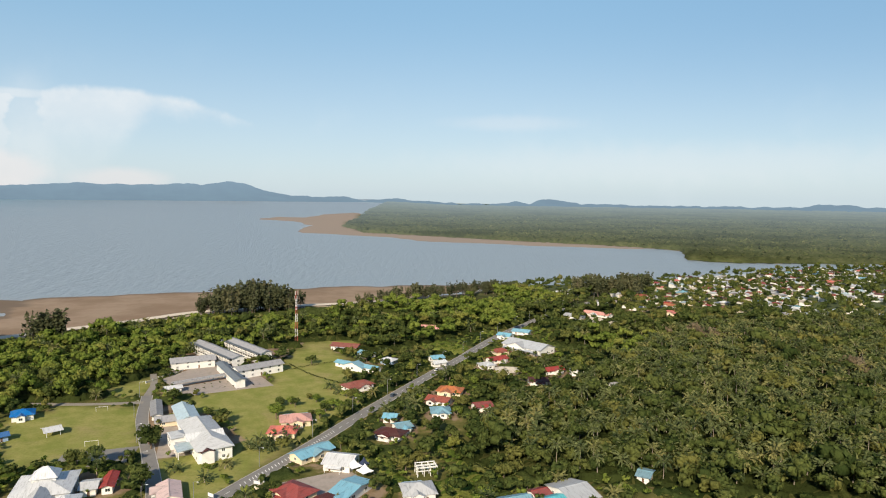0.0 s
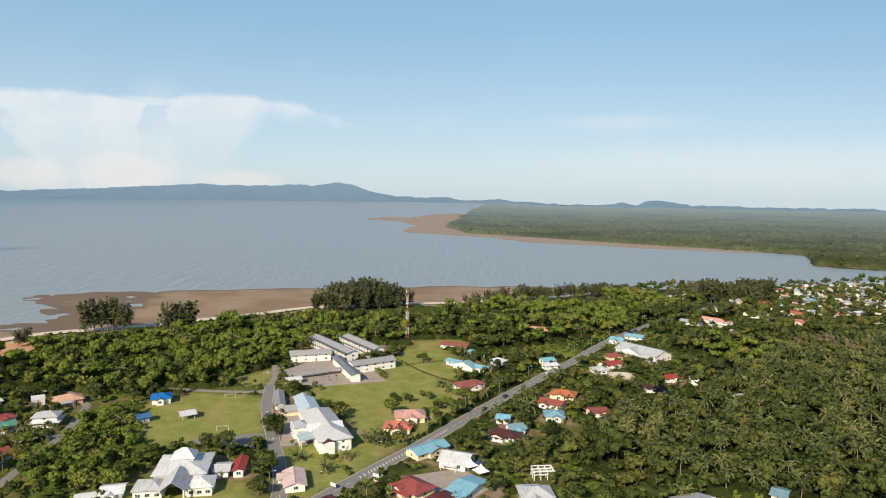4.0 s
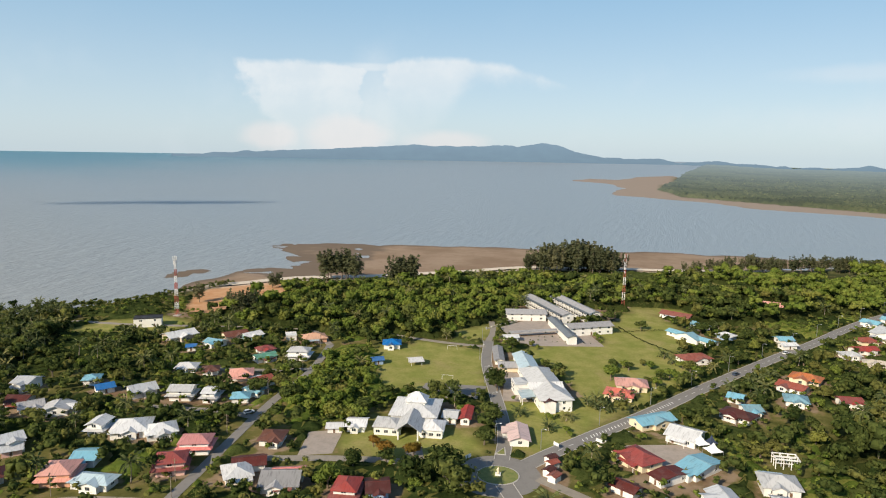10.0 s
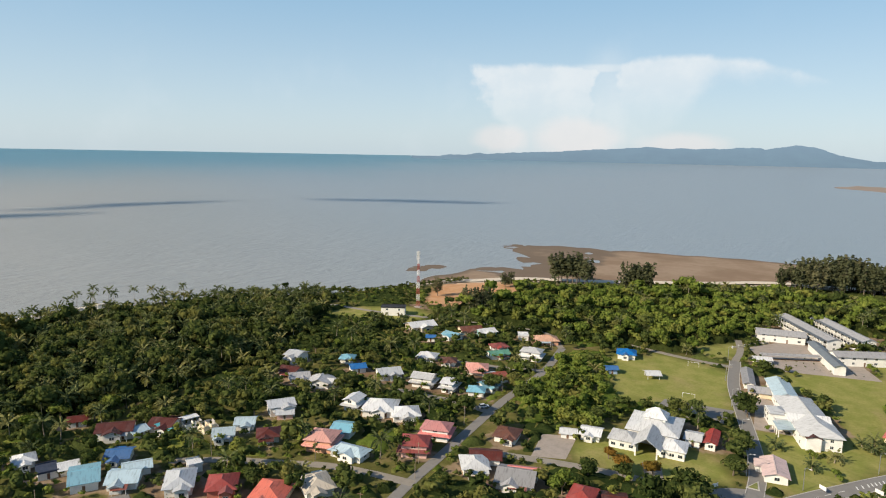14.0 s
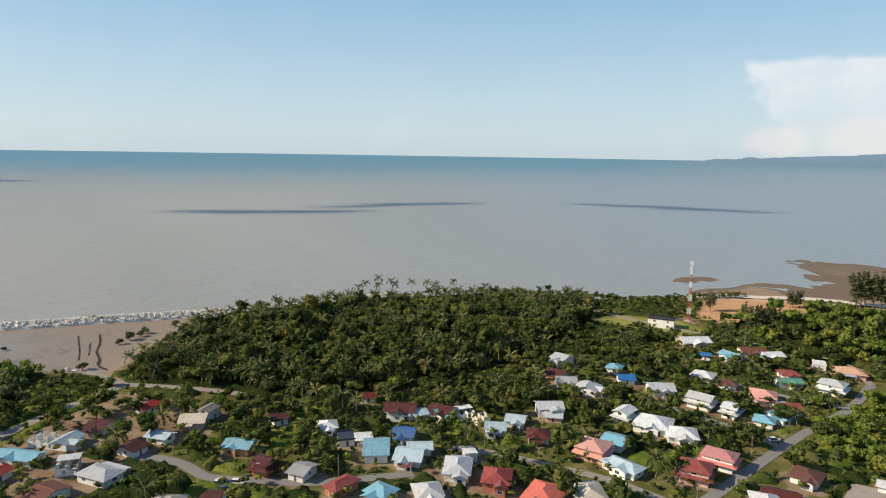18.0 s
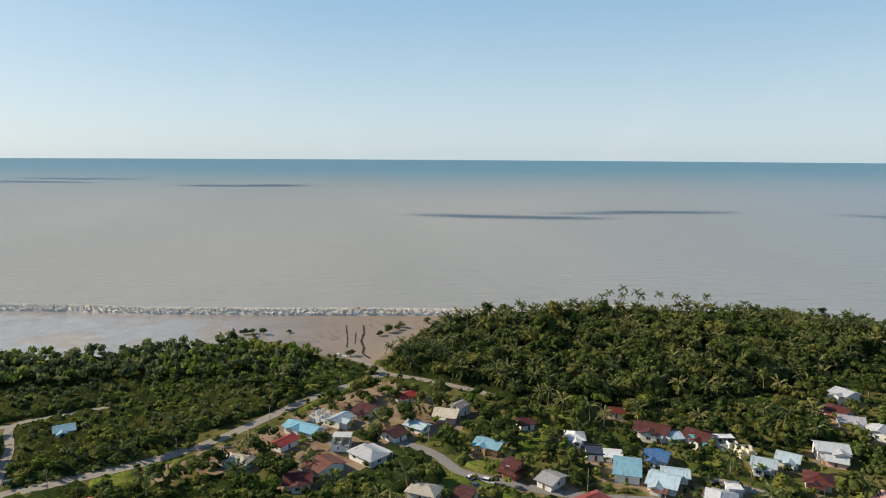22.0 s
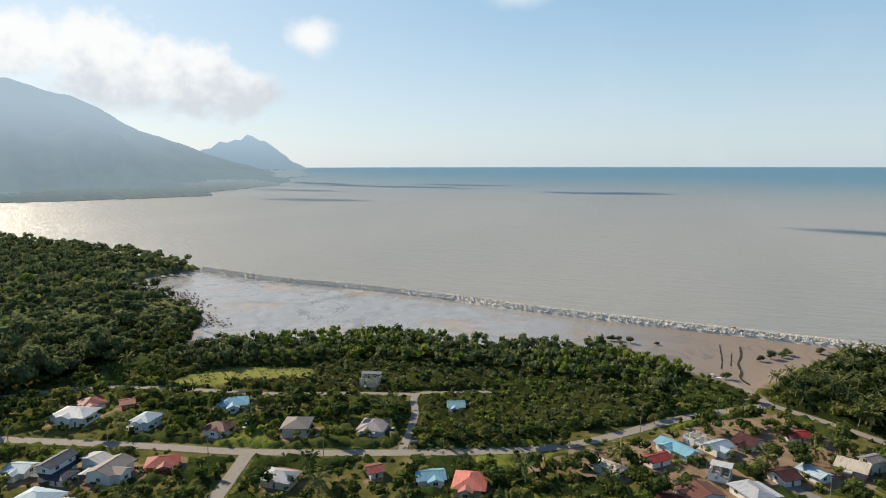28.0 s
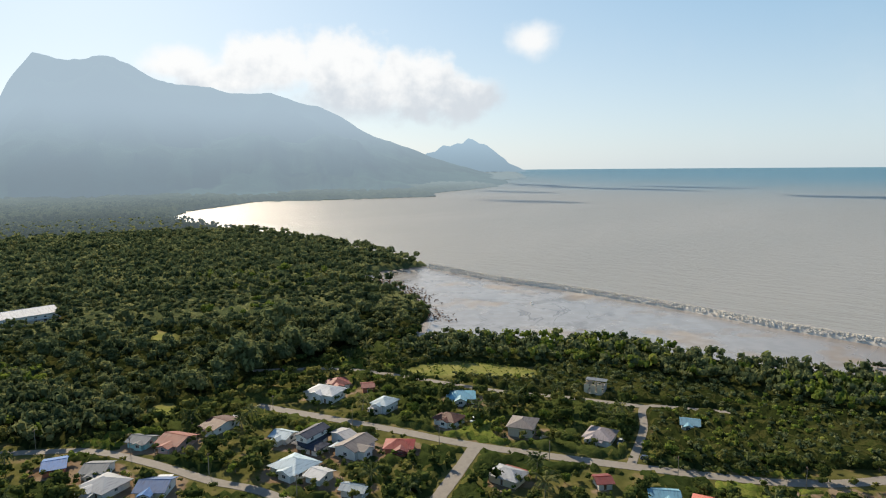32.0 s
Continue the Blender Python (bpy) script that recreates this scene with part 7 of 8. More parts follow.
def thickets():
    # between the houses and under the woods
    x, y = grid(-470, 170, -520, 620, 2.1)
    wild = in_any("palm", x, y) | in_any("wood", x, y) | in_any("scrub", x, y)
    dist = np.hypot(x - HUB.x, y - HUB.y)
    seen = (dist < 660) & ((y > -330) | (dist < 540))
    open_ = (ripple(x, y, 13, 9) + RNG.normal(0, 0.25, x.shape) < -0.62) | (ripple(x, y, 31, 1) > 0.93)
    ok = seen.copy()
    ok[seen] = free(x[seen], y[seen], 1.4, False)
    gardens = ok & ~wild & ~open_ & ~(inside(DIRT, x, y) & (ripple(x, y, 11, 3) < 0.35)) & (depth_in(LAND + COAST, x, y) > 9)
    for bx, by, bb in BLOCKED:
        gardens &= np.hypot(x - bx, y - by) > bb * 0.9 + 2.2 + 2.5 * (int(bx) % 2)
    canopy("thicket", x, y, gardens & (ripple(x, y, 21, 6) < np.where(y < -70, 0.6, 0.5)) & ~inside(MEADOW, x, y) & (ripple(x, y, 17, 2) < 0.35), 0.3, 2.3, "leaf", "low dark green thicket between the gardens", "thicket")
    canopy("thicket", x, y, gardens & ((ripple(x, y, 21, 6) >= np.where(y < -70, 0.6, 0.5)) | inside(MEADOW, x, y)), 0.2, 1.8, "leaf_bright", "low bright green thicket and tall grass", "thicket")
    # below the trees the shade is put into the leaf colour
    canopy("thicket", x, y, ok & wild & (y < -60), 0.3, 2.8, "leaf_deep_shade", "dense undergrowth behind the mudflat, tree shade put into its green", "thicket")
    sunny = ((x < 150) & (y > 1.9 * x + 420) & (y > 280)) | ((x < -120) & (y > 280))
    canopy("thicket", x, y, ok & wild & (y >= -60) & ~sunny, 0.3, 3.0, "leaf_deep_shade", "dense undergrowth of the woods, tree shade put into its green", "thicket")
    canopy("thicket", x, y, ok & wild & sunny, 0.6, 4.0, "leaf_deep_shade", "dense undergrowth of the thicket, tree shade put into its green", "thicket")
    # forest running to the mountain
    x, y = fan(112, 196, 0.36, 470, 1500, 1.0085)
    ok = (depth_in(LAND + COAST, x, y) > 5) & ((np.hypot(x - HUB.x, y - HUB.y) > 560) | (in_any("wood", x, y) & (y < -330))) & (np.hypot(x + 146, y + 533) > 34)
    canopy("forest_canopy", x, y, ok, 1.0, 5.0, "leaf_mid_haze", "closed dark green canopy of the coastal forest", "woodland")
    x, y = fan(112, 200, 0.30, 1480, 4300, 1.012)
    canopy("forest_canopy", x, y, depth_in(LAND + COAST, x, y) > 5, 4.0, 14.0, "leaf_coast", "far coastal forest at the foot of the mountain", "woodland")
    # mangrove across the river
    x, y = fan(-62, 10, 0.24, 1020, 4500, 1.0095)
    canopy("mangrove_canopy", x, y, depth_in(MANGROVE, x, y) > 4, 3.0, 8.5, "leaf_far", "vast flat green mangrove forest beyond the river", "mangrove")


TOWN = [(120, 545), (200, 600), (266, 578), (390, 556), (540, 620), (690, 800), (700, 985), (590, 985), (409, 888), (330, 850), (262, 790), (215, 715), (160, 650)]


def plant():
    hub = lambda x, y: np.hypot(x - HUB.x, y - HUB.y)
    # dense woods near the village
    x, y = candidates(-560, 520, -650, 770, 7.1)
    ok = free(x, y)
    palmy, woody, scrub = in_any("palm", x, y) & ok, in_any("wood", x, y) & ok & ~in_any("palm", x, y), in_any("scrub", x, y) & ok
    near = ((hub(x, y) < 640) | ((x > 60) & (y > 300) & (hub(x, y) < 790))) & ~((x > 0.62 * y + 80) & (y > 100)) & ~((x > -60) & (y < 0))
    gap = ripple(x, y, 38.0, 3) + RNG.normal(0, 0.35, x.size)
    w = (woody | (palmy & (RNG.rand(x.size) < 0.9))) & near & (gap > -1.15)
    wr = rows_for(x[w], y[w], (2.8, 5.4), 1.05, 0.0)
    giant = RNG.rand(len(wr)) < 0.12
    wr[giant, 4:6] *= RNG.uniform(1.25, 1.6, (giant.sum(), 1))
    wr[:, 2] += RNG.uniform(0, 6.0, len(wr)) * (RNG.rand(len(wr)) < 0.5)
    low = in_any("palm", wr[:, 0], wr[:, 1])
    beach = (wr[:, 0] < -90) & (wr[:, 1] > 340)
    wr[beach, 2] *= 0.3
    wr[beach, 4:6] *= 0.88
    wr[low, 4:6] *= 0.95
    wr[low, 2] *= 0.6
    rim = depth_in(LAND, wr[:, 0], wr[:, 1]) < 40
    wr[rim, 4:6] *= 0.62
    bright = ((ripple(x[w], y[w], 60, 7) > 0.3) | ((wr[:, 0] < 150) & (wr[:, 1] > 1.9 * wr[:, 0] + 420) & (wr[:, 1] > 280) & (RNG.rand(len(wr)) < 0.3)) | ((wr[:, 0] < -120) & (wr[:, 1] > 280) & (RNG.rand(len(wr)) < 0.55))) & ~low
    def woods(rows, mat, label):
        far_off = hub(rows[:, 0], rows[:, 1]) > 430
        stuff("woodland", scatter_mesh("woodland", WOODY, rows[~far_off], mat), label, "woodland")
        stuff("woodland", scatter_mesh("woodland", WOODY_FAR, rows[far_off], mat), label, "woodland")

    south = wr[:, 1] < -60
    wr[south, 4:6] *= RNG.uniform(0.9, 1.5, (south.sum(), 1))
    woods(wr[~bright & south], "leaf_mid_haze", "coastal woodland behind the mudflat, haze put into its green")
    bright = bright & ~(south & (RNG.rand(len(wr)) < 0.6))
    grove = low
    woods(wr[grove], "leaf", "dark broadleaf trees under the coconut palms")
    woods(wr[~bright & ~south & ~grove], "leaf", "dense dark green tropical woodland canopy")
    woods(wr[bright], "leaf_bright", "bright green thicket of broadleaf trees")
    # palms in the groves, with trunks
    p = near & ((palmy & (RNG.rand(x.size) < np.where(x > 0, 0.75, 0.65))) | (woody & (y > 280) & (RNG.rand(x.size) < 0.06)))
    pr = rows_for(x[p], y[p], (3.0, 4.6), 1.0)
    high = RNG.uniform(5.5, 10.5, len(pr)) * np.where(pr[:, 0] < -280, 0.8, 1.0)
    pr[:, 2] += high
    trunks = pr.copy()
    trunks[:, 2] -= high
    trunks[:, 4], trunks[:, 5] = 1.0, high
    tr = [wood([(0.5, 0, 0), (0.15, 0.05, 0.4), (0, 0, 1.0)], [0.24, 0.17, 0.13], 5)]
    stuff("palm_grove", scatter_mesh("palm_grove", PALM, pr, "leaf_palm"), "grove of tall coconut palms with feathery crowns", "palms")
    stuff("palm_trunks", scatter_mesh("palm_trunks", tr, trunks, "bark_pale"), "slim pale trunks of the coconut grove", "palm trunks")
    # scrub and mangrove edge behind the mudflat
    x2, y2 = candidates(-420, -40, -450, -40, 4.0)
    s = in_any("scrub", x2, y2) & free(x2, y2, 1.5)
    sr = rows_for(x2[s], y2[s], (2.0, 4.0), 1.0, -0.8)
    tall = depth_in(LAND, sr[:, 0], sr[:, 1]) < 48
    sr[~tall, 4:6] *= RNG.uniform(0.5, 0.8, (np.count_nonzero(~tall), 1))
    sr[~tall, 2] *= 0.5
    sr[tall, 5] *= 1.5
    sr[tall, 4] *= 1.2
    openish = (ripple(sr[:, 0], sr[:, 1], 24, 5) > 0.6) & ~tall
    sr = sr[~openish]
    lightside = RNG.rand(len(sr)) < np.where(ripple(sr[:, 0], sr[:, 1], 30, 8) + (sr[:, 0] < -325) * 0.5 > 0.35, 0.5, 0.06)
    stuff("scrub", scatter_mesh("scrub", BUSH, sr[~lightside], "leaf_mid_haze"), "dark green scrub and young trees behind the mudflat", "scrub")
    stuff("scrub", scatter_mesh("scrub", BUSH, sr[lightside], "leaf_bright"), "yellow-green scrub and young trees", "scrub")
    # low growth everywhere in the village
    x3, y3 = candidates(-420, 160, -330, 560, 5.0)
    b = free(x3, y3, 1.0, False) & (road_open(x3, y3) | (RNG.rand(x3.size) < 0.4)) & ~in_any("palm", x3, y3) & ~in_any("wood", x3, y3) & ~in_any("scrub", x3, y3) & (ripple(x3, y3, 15, 9) + RNG.normal(0, 0.5, x3.size) > -0.55) & (hub(x3, y3) < 640) & ~(inside(DIRT, x3, y3) & (RNG.rand(x3.size) < 0.6)) & ~((x3 > -120) & (y3 < 150) & (y3 > -200)) & ~(x3 > 90)
    b &= depth_in(LAND + COAST, x3, y3) > 9
    br = rows_for(x3[b], y3[b], (1.1, 2.8), 0.95, -0.3)
    g = (RNG.rand(len(br)) < np.where(br[:, 1] < -50, 0.2, 0.45)) | inside(MEADOW, br[:, 0], br[:, 1])
    stuff("undergrowth", scatter_mesh("undergrowth", BUSH, br[~g], "leaf"), "garden bushes and undergrowth between the houses", "bushes")
    stuff("undergrowth", scatter_mesh("undergrowth", BUSH, br[g], "leaf_bright"), "bright green bushes and tall grass", "bushes")
    # woods farther out, coarser with distance
    for lo, hi, step, size in ((560, 1100, 9.8, (3.8, 6.2)), (1100, 2000, 17, (6, 9.5))):
        x4, y4 = candidates(-1100 if lo < 2000 else -3100, 420, -2100 if lo < 2000 else -3500, -300, step)
        k = (hub(x4, y4) >= lo) & (hub(x4, y4) < hi) & (depth_in(LAND + COAST, x4, y4) > 3) & ((x4 + 30) < 0.24 * (y4 + 15) + 190)
        k &= np.hypot(x4 + 146, y4 + 533) > 36
        r = rows_for(x4[k], y4[k], size, 1.15 if lo < 1000 else 0.8, 1.0)
        stuff("far_woods", scatter_mesh("far_woods", MID if lo < 1000 else FAR, r, "leaf_mid_haze" if lo < 1000 else "leaf_coast"), "wide dark green coastal forest running to the mountain", "woodland")
    # mangrove across the river
    for lo, hi, step, size, up in ((1000, 1900, 21, (4, 8), 0.9), (1900, 3000, 42, (7, 11), 0.7)):
        x5, y5 = candidates(-500, 2700, 1000, 4700, step)
        k = (hub(x5, y5) >= lo) & (hub(x5, y5) < hi) & (depth_in(MANGROVE, x5, y5) > 2) & (x5 < 0.66 * y5 + 30)
        r = rows_for(x5[k], y5[k], size, up, -1.5)
        stuff("mangrove_forest", scatter_mesh("mangrove_forest", FAR, r, "leaf_far"), "vast flat green mangrove forest beyond the river", "mangrove")
    # trees between the houses of the far town
    x6, y6 = candidates(60, 720, 500, 1000, 9.5)
    k = depth_in(LAND + COAST, x6, y6) > 8
    k &= (RNG.rand(x6.size) < 0.75) & ~in_any("wood", x6, y6) & ~in_any("palm", x6, y6)
    for bx, by, bb in BLOCKED:
        if by > 480:
            k &= np.hypot(x6 - bx, y6 - by) > bb * 0.75
    r = rows_for(x6[k], y6[k], (2.6, 5.2), 1.2, 0.0)
    stuff("town_trees", scatter_mesh("town_trees", MID, r, "leaf"), "trees between the houses of the riverside town", "trees")
    # woods on the side away from the sea
    x7, y7 = candidates(100, 700, -500, 460, 30)
    k = (depth_in(LAND + COAST, x7, y7) > 4) & ~in_any("wood", x7, y7) & ~in_any("palm", x7, y7) & (hub(x7, y7) < 900)
    r = rows_for(x7[k], y7[k], (5, 8), 0.8, -0.5)
    stuff("far_woods", scatter_mesh("far_woods", FAR, r, "leaf"), "loose woods inland of the village", "woodland")


def as_mesh(name, proto, mat):
    v, q = proto
    return big_mesh(name, v, q, np.zeros((0, 3), int), mat)


def tree_thing(kind, i, x, y, size, turn, mat="leaf", high=None, foot=None):
    """One tree that stands alone: trunk, limbs and crown."""
    labels = {"broad": "rounded green broadleaf tree in the village", "palm": "coconut palm with arching fronds and slim trunk", "needle": "tall dark feathery casuarina tree near the shore"}
    if mat == "leaf_flame":
        labels["broad"] = "rounded bush-like tree with orange-brown leaves"
    elif mat == "leaf_bright":
        labels["broad"] = "bright green rounded broadleaf tree"
    t = thing({"broad": "tree", "palm": "palm_tree", "needle": "casuarina_tree"}[kind], x, y, turn, labels[kind], "tree" if kind != "palm" else "palm tree", {"broad": "village trees", "palm": "village palms", "needle": "shore casuarinas"}[kind], z=foot)
    if kind == "broad":
        k = i % len(BROAD)
        crown = bpy.data.meshes.get(f"crown_{k}_{mat}") or as_mesh(f"crown_{k}_{mat}", BROAD[k], mat)
        trunk = bpy.data.meshes.get("trunk_broad")
        if not trunk:
            pieces = [wood([(0, 0, -0.2), (0.02, 0.01, 0.5), (0.0, 0.03, 1.0)], [0.09, 0.07, 0.04], 6), wood([(0.02, 0.01, 0.5), (0.25, 0.1, 0.85), (0.4, 0.15, 1.1)], [0.05, 0.035, 0.015], 5), wood([(0.02, 0.01, 0.45), (-0.2, -0.15, 0.8), (-0.35, -0.25, 1.05)], [0.05, 0.035, 0.015], 5)]
            v, q = join(pieces)
            trunk = big_mesh("trunk_broad", v, q, np.zeros((0, 3), int), "bark")
        up = size * RNG.uniform(0.85, 1.1)
        part("trunk", trunk, t, "", Matrix.Diagonal((size, size, up, 1)))
        part("crown", crown, t, "", Matrix.Diagonal((size, size, up, 1)))
    elif kind == "palm":
        k = i % len(PALM)
        crown = bpy.data.meshes.get(f"palm_{k}") or as_mesh(f"palm_{k}", PALM[k], "leaf_palm")
        trunk = bpy.data.meshes.get("trunk_palm") or big_mesh("trunk_palm", *wood([(0.5, 0, -0.03), (0.2, 0.05, 0.35), (0.05, 0.02, 0.7), (0, 0, 1.0)], [0.24, 0.15, 0.11, 0.09], 7), np.zeros((0, 3), int), "bark_pale")
        high = high or RNG.uniform(2.5, 7.5)
        part("trunk", trunk, t, "", Matrix.Diagonal((1, 1, high, 1)))
        part("crown", crown, t, "", pose(0, 0, high) @ Matrix.Diagonal((size, size, size, 1)))
    else:
        k = i % len(NEEDLE)
        crown = bpy.data.meshes.get(f"needle_{k}") or as_mesh(f"needle_{k}", NEEDLE[k], "leaf_needle")
        trunk = bpy.data.meshes.get("trunk_needle") or big_mesh("trunk_needle", *wood([(0, 0, -0.01), (0.01, 0, 0.5), (0, 0, 0.97)], [0.018, 0.012, 0.003], 6), np.zeros((0, 3), int), "bark")
        part("trunk", trunk, t, "", Matrix.Diagonal((size, size, size, 1)))
        part("crown", crown, t, "", Matrix.Diagonal((size * 1.5, size * 1.5, size, 1)))
    return t


def single_trees():
    # casuarinas on the shore
    spots = []
    for ax, ay, bx, by, count, lo, hi, deep in ((-195, 560, -130, 582, 64, 20, 30, 22), (-336, 438, -306, 442, 9, 18, 24, 10), (-277, 447, -257, 452, 7, 16, 22, 8), (-80, 612, 84, 722, 70, 10, 18, 18), (150, 678, 236, 715, 34, 15, 22, 24),
                                                 (-348, 384, -340, 392, 3, 8, 12, 6), (-303, 305, -300, 309, 3, 14, 18, 5), (-365, 330, -330, 300, 1, 12, 13, 2)):
        for i in range(count):
            k = RNG.rand()
            lo_k = 0.62 + 0.38 * (1 - abs(2 * k - 1) ** 3) if count > 40 else 1.15
            spots.append((ax + (bx - ax) * k + RNG.normal(0, 0.3) * deep, ay + (by - ay) * k + RNG.normal(0, 0.3) * deep, RNG.uniform(lo, hi) * lo_k))
    for i, (x, y, s) in enumerate(spots):
        tree_thing("needle", i, x, y, s, RNG.uniform(0, 360))
    # young mangroves on the mud
    for i, (x, y, s) in enumerate(((-422, -109, 2.6), (-424, -105, 2.2), (-422, -98, 2.8), (-417, -103, 2.0), (-425, -84, 1.7), (-423, -26, 3.0), (-434, -18, 2.6), (-428, -21, 2.4), (-416, -31, 2.2), (-444, -2, 2.6), (-377, -45, 2.4))):
        tree_thing("broad", i, x, y, s, i * 77.0, "leaf_mid_haze", foot=-2.6)
    # palms that stand out over the sea edge
    for i, (x, y, h) in enumerate(((-450, 110, 13), (-461, 118, 13), (-466, 129, 15), (-452, 124, 13), (-463, 137, 13), (-452, 136, 13), (-454, 149, 13), (-451, 159, 13), (-441, 161, 13), (-446, 177, 13), (-430, 193, 12))):
        tree_thing("palm", i, x, y, 3.4, RNG.uniform(0, 360), high=h)
    # avenue trees and garden trees by the roundabout
    for i, (x, y, s, mat) in enumerate(((-121, 264, 5.0, "leaf"), (-118, 259, 4.2, "leaf"), (-108.5, 225, 4.8, "leaf"), (-105, 221, 4.0, "leaf"), (-105, 176, 6.5, "leaf"), (-98, 168, 7.0, "leaf"), (-112, 170, 6.0, "leaf"), (-121, 186, 3.4, "leaf_flame"), (-129, 181, 3.6, "leaf_flame"),
                                        (-137, 186, 2.6, "leaf_flame"), (-126, 176, 3.4, "leaf"), (-134, 168, 3.8, "leaf"), (-78, 396, 3.5, "leaf"), (-45, 404, 5, "leaf"), (-76, 296, 4.2, "leaf_bright"), (-205, 205, 5, "leaf"), (-200, 214, 4.4, "leaf"), (-189, 206, 5, "leaf"), (-343, -31, 2.6, "leaf"), (-301, -66, 2.4, "leaf"), (-268, -92, 2.8, "leaf"))):
        tree_thing("broad", i, x, y, s, RNG.uniform(0, 360), mat)
    x, y = candidates(-330, 130, -330, 420, 7.0)
    ok = free(x, y, 2.2) & road_open(x, y) & ~in_any("palm", x, y) & ~in_any("wood", x, y) & ~in_any("scrub", x, y) & ~((x > -130) & (y < 165) & (y > -190))
    ok &= ~(inside(MEADOW, x, y) & (RNG.rand(x.size) < 0.6))
    x, y = x[ok], y[ok]
    d = np.full(x.shape, 1e9)
    for bx, by, bb in BLOCKED:
        d = np.minimum(d, np.hypot(x - bx, y - by))
    pick = (d < 26) | (RNG.rand(len(x)) < 0.7)
    x, y = x[pick], y[pick]
    order = RNG.permutation(len(x))
    nb = npalm = 0
    extra_b = []
    for i in order:
        if RNG.rand() < 0.26:
            if npalm < 200:
                npalm += 1
                tree_thing("palm", i, x[i], y[i], RNG.uniform(3.2, 4.6), RNG.uniform(0, 360))
        elif nb < 295:
            nb += 1
            s = RNG.uniform(2.2, 4.4) * (0.72 if y[i] < -70 else 1.0)
            tree_thing("broad", i, x[i], y[i], s, RNG.uniform(0, 360), "leaf" if RNG.rand() < 0.75 and not inside(MEADOW, x[i:i + 1], y[i:i + 1])[0] else "leaf_bright")
        else:
            extra_b.append((x[i], y[i]))
    mx, my = candidates(-240, -130, 180, 320, 5.2)
    m = inside(BRIGHT_CLUMP, mx, my) & free(mx, my, 1.5)
    stuff("thicket_trees", scatter_mesh("thicket_trees", WOODY, rows_for(mx[m], my[m], (2.0, 3.8), 1.0, 0.0), "leaf_bright"), "mass of bright green vine-covered trees beside the hall", "thicket")
    if extra_b:
        e = np.array(extra_b)
        stuff("garden_trees", scatter_mesh("garden_trees", WOODY_FAR, rows_for(e[:, 0], e[:, 1], (2.4, 4.6), 1.0, 0.2), "leaf"), "more garden trees between the houses", "trees")


def along(pts, every, wander, size, z=0.0):
    """Rows for small plants along a line."""
    line = smooth_line(pts, every)
    x = np.array([p.x for p in line]) + RNG.normal(0, wander, len(line))
    y = np.array([p.y for p in line]) + RNG.normal(0, wander, len(line))
    r = rows_for(x, y, size, 0.9, 0.0)
    r[:, 2] += z
    return r


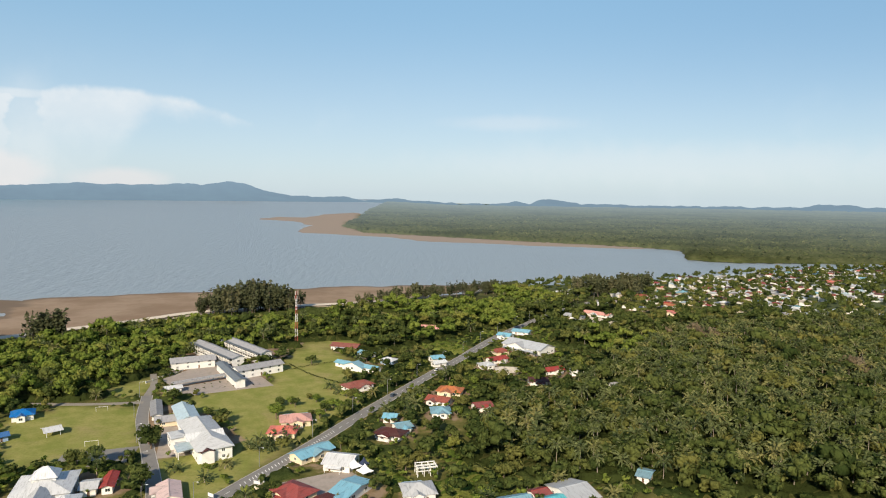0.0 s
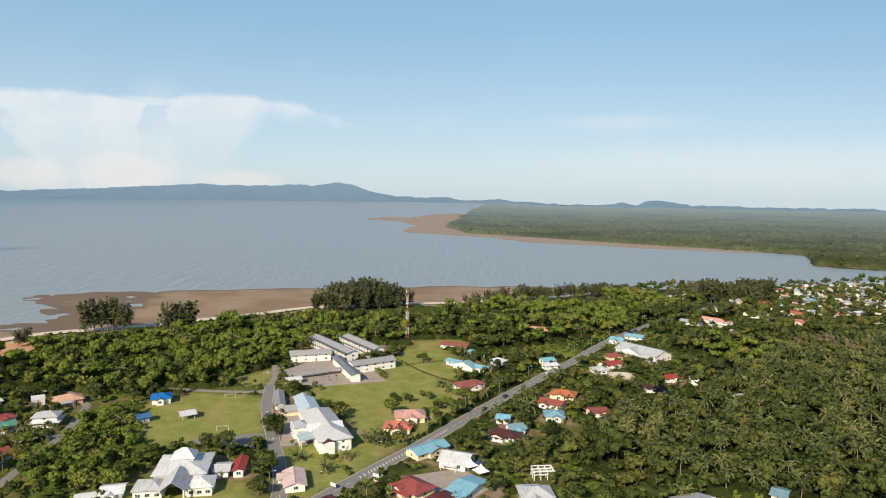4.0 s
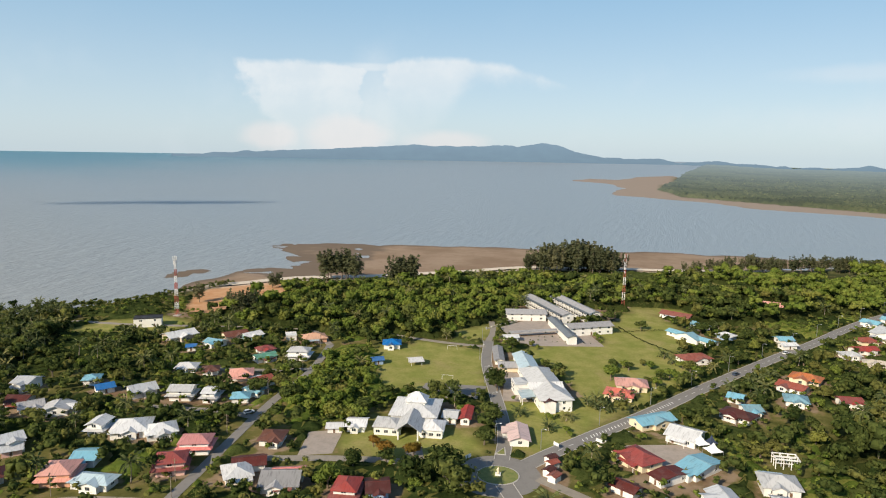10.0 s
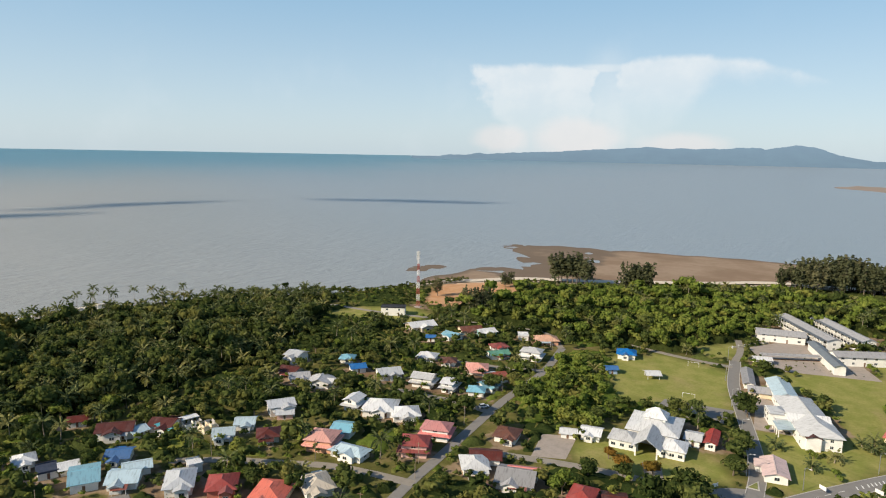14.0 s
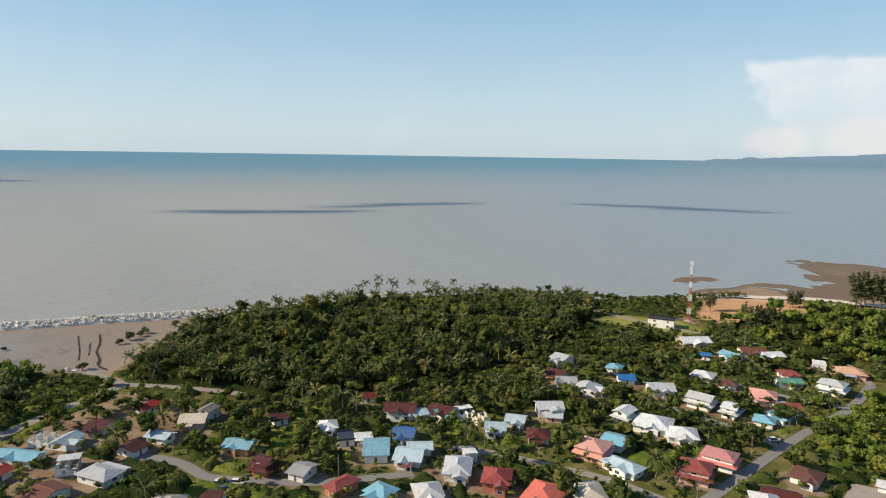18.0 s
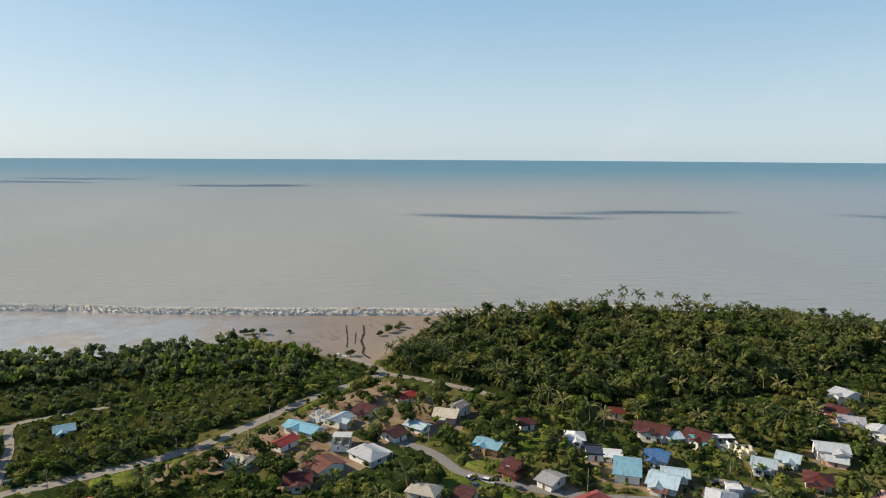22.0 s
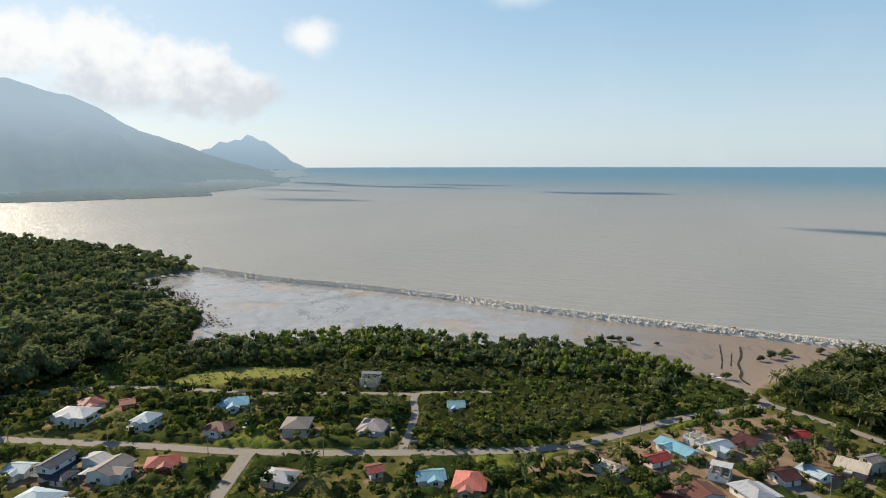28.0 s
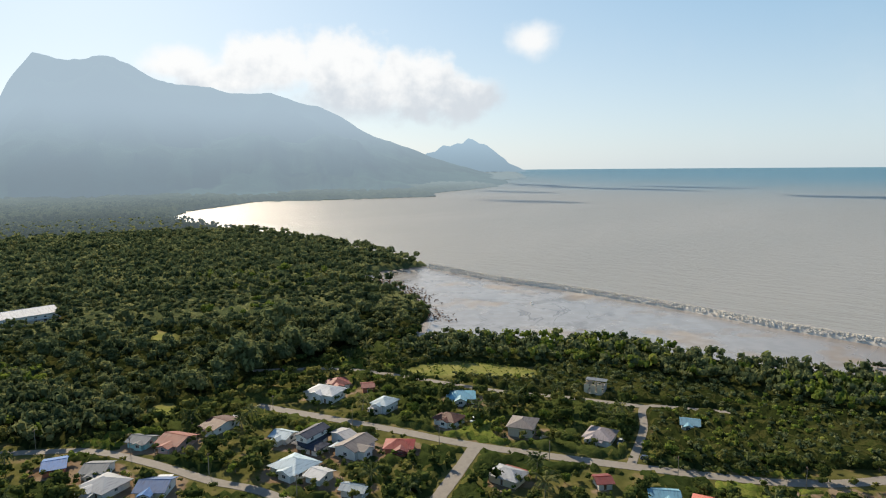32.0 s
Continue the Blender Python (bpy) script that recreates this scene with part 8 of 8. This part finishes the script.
def small_plants():
    hedges = [along(p, 0.9, 0.12, (0.55, 0.8)) for p in (HEDGE_LAWN, HEDGE_FIELD, HEDGE_GATE)]
    stuff("hedge", scatter_mesh("hedge", BUSH, np.vstack(hedges), "leaf_deep_shade"), "clipped dark green hedges round the school lawns", "hedge")
    rows = [along(p, 3.4, 0.5, (0.5, 0.95)) for p in YARD_ROWS]
    stuff("yard_shrubs", scatter_mesh("yard_shrubs", BUSH, np.vstack(rows), "leaf"), "rows of small round shrubs in the paved school yard", "shrubs")
    strip = [along([(-400, 286), (-395, 312), (-391, 345), (-386, 380)], 1.6, 3.0, (1.2, 2.4), -0.3) for k in range(3)]
    strip += [along([(-455, 205), (-432, 240), (-418, 268), (-402, 288)], 1.6, 4.5, (1.4, 3.0), -0.3) for k in range(4)]
    stuff("shore_scrub", scatter_mesh("shore_scrub", BUSH, np.vstack(strip), "leaf"), "dark green scrub along the edge of the shore", "scrub")
    verge = [along(p, 1.0, 2.2, (0.7, 1.7), -0.2) for p in ([(-352, -50), (-338, -46), (-326, -53), (-312, -64)], [(-356, -54), (-342, -54), (-328, -60)], [(-262, -104), (-248, -124), (-240, -140)])]
    stuff("verge_brush", scatter_mesh("verge_brush", BUSH, np.vstack(verge), "leaf_mid_haze"), "low rough brush along the shore road", "scrub")
    sward = [along(p, 0.8, 2.6, (0.35, 0.9), -0.15) for p in ([(-256, -268), (-272, -262), (-286, -250), (-294, -232)], [(-258, -262), (-270, -254), (-282, -238), (-290, -226)], [(-262, -271), (-280, -262), (-292, -244)])]
    stuff("tall_grass", scatter_mesh("tall_grass", BUSH, np.vstack(sward), "leaf_bright"), "tall bright grass and low bushes in the clearing behind the shore road", "grass")
    dead = [along([(-424, -500), (-409, -448), (-392, -412), (-370, -384), (-344, -344)], 1.1, 6.0, (0.5, 1.5), -2.5) for k in range(3)]
    stuff("dead_mangrove", scatter_mesh("dead_mangrove", BUSH, np.vstack(dead), "timber"), "dark dead mangrove roots and driftwood on the mud", "driftwood")
    x = np.concatenate([191 + RNG.normal(0, 9, 8), 243 + RNG.normal(0, 8, 7)])
    y = np.concatenate([467 + RNG.normal(0, 7, 8), 378 + RNG.normal(0, 6, 7)])
    stuff("dry_crowns", scatter_mesh("dry_crowns", WOODY, rows_for(x, y, (4.5, 6.5), 1.25, 1.0), "leaf_dry"), "large crowns with dry brownish foliage in the woods", "woodland")
    for i, (x, y) in enumerate(((-79, 261), (-76, 266), (-72, 264), (-69, 271), (-65, 266), (-64, 276), (-75, 258), (-70, 258), (-82, 240), (-86, 228), (-100, 236), (-58, 343), (-53, 336), (-50, 348))):
        tree_thing("palm", i, x, y, 3.2 + 0.25 * (i % 4), 77.0 * i, high=1.8 + 0.3 * (i % 3))
    for i, (x, y, size) in enumerate(((-78, 315, 3.0), (-74, 318, 2.6), (-80, 319, 2.2), (-71, 314, 2.4), (-52, 312, 3.4), (-48, 306, 3.2), (-55, 307, 2.6), (-45, 312, 3.0), (-57, 313, 2.4), (-44, 326, 3.6), (-48, 330, 2.8), (-41, 321, 3.0), (-60, 300, 2.4),
                                      (-56, 297, 2.6), (-121, 327, 1.6), (-125, 331, 1.8), (-90, 240, 1.2), (-88, 238, 1.4), (-86, 241, 1.1), (-79, 229, 1.6), (-77, 226, 1.3), (-66, 326, 2.0), (-62, 322, 2.6))):
        tree_thing("broad", i, x, y, size, 67.0 * i, "leaf_bright" if i % 3 else "leaf")
    tree_thing("needle", 1, -322, 315, 15.0, 40)
    tree_thing("needle", 2, -325, 318, 12.0, 110)


def far_town():
    rng = random.Random(21)
    x, y = candidates(120, 720, 540, 1000, 15.5)
    ok = inside(TOWN, x, y) & (depth_in(LAND + COAST, x, y) > 10) & (ripple(x, y, 34.0, 4) + RNG.normal(0, 0.4, x.size) + np.clip((y - 620) / 200, -0.5, 0.6) > 0.0)
    x, y = x[ok], y[ok]
    order = np.argsort(np.hypot(x - HUB.x, y - HUB.y))
    cols = ["white", "lightgrey", "greybrown", "beige", "rust", "red", "grey", "maroon", "skyblue", "salmon", "lightblue", "brown"]
    often = cols + ["lightgrey", "grey", "lightgrey", "grey", "skyblue", "greybrown", "rust"]
    vs, fs, ids = [], [], []
    for k, i in enumerate(order):
        px, py, turn = float(x[i]), float(y[i]), rng.choice([35, 125]) + rng.uniform(-12, 12)
        w, d, e = rng.uniform(7, 11.5), rng.uniform(5.5, 8), rng.choice([2.6, 3.0, 4.6])
        kind, col, wall = rng.choice("ggh"), rng.choice(often), rng.choice(["white", "white", "cream", "beige"])
        if k < 105:
            house(px, py, turn, w, d, e, kind, col, wall, windows=False, porch=False, group="houses of the riverside town")
            continue
        BLOCKED.append((px, py, math.hypot(w, d) / 2))
        m = pose(px, py, 0, 0, 0, turn)
        for mat, (v, f) in ((len(cols), box(-w / 2, w / 2, -d / 2, d / 2, -0.1, e)), (cols.index(col), (gable_shell if kind == "g" else hip_shell)(w, d, e, d * 0.19, 0.6))):
            o = len(vs)
            vs += [tuple(m @ Vector(q)) for q in v]
            fs += [tuple(o + a for a in q) for q in f]
            ids += [mat] * len(f)
    me = mesh_from("far_houses", vs, fs, "roof_" + cols[0])
    for c in cols[1:]:
        me.materials.append(MATS["roof_" + c])
    me.materials.append(MATS["wall_white"])
    me.polygons.foreach_set("material_index", ids)
    tagged(new("far_houses", me), "crowd of small houses at the far edge of the riverside town", "houses", kind="stuff")


far_town()
thickets()
plant()
single_trees()
small_plants()


# ---- unseen fair-weather clouds, set sunward so that their shade lies on the water ----
def cloud(x, y, long, wide, turn):
    high = 2600.0
    back = high / math.tan(radians(SUN_UP))
    c = thing("shade_cloud", x - math.sin(radians(SUN_YAW)) * back, y + math.cos(radians(SUN_YAW)) * back, turn, "unseen flat fair-weather cloud that shades the sea", "cloud", kind="structure", z=high)
    pieces = []
    rng = np.random.RandomState(int(abs(x)))
    for i in range(9):
        bv, bq = cube_ball(4, i, 0.3)
        s = (i - 4) / 4.5
        w = wide * (1 - 0.75 * s * s) * rng.uniform(0.5, 1.0)
        pieces.append((bv * np.array([long * 0.13, w * 0.5, 22]) + np.array([s * long * 0.5, rng.normal(0, 0.16) * wide, 0]), bq))
    v, q = join(pieces)
    part("puff", big_mesh("puff", v, q, np.zeros((0, 3), int), "cloud", None, True), c)


for cx, cy, long, wide, turn in ((-1165, 170, 300, 70, 80), (-1255, 430, 300, 60, 95), (-1060, 930, 330, 50, 42), (-2160, -500, 340, 90, 95), (-1510, -1150, 260, 70, 100), (-2270, -1350, 620, 110, 95), (-2350, -1750, 300, 90, 80), (-2500, -1150, 420, 80, 92), (-1900, -1500, 260, 60, 98)):
    cloud(cx, cy, long, wide, turn)
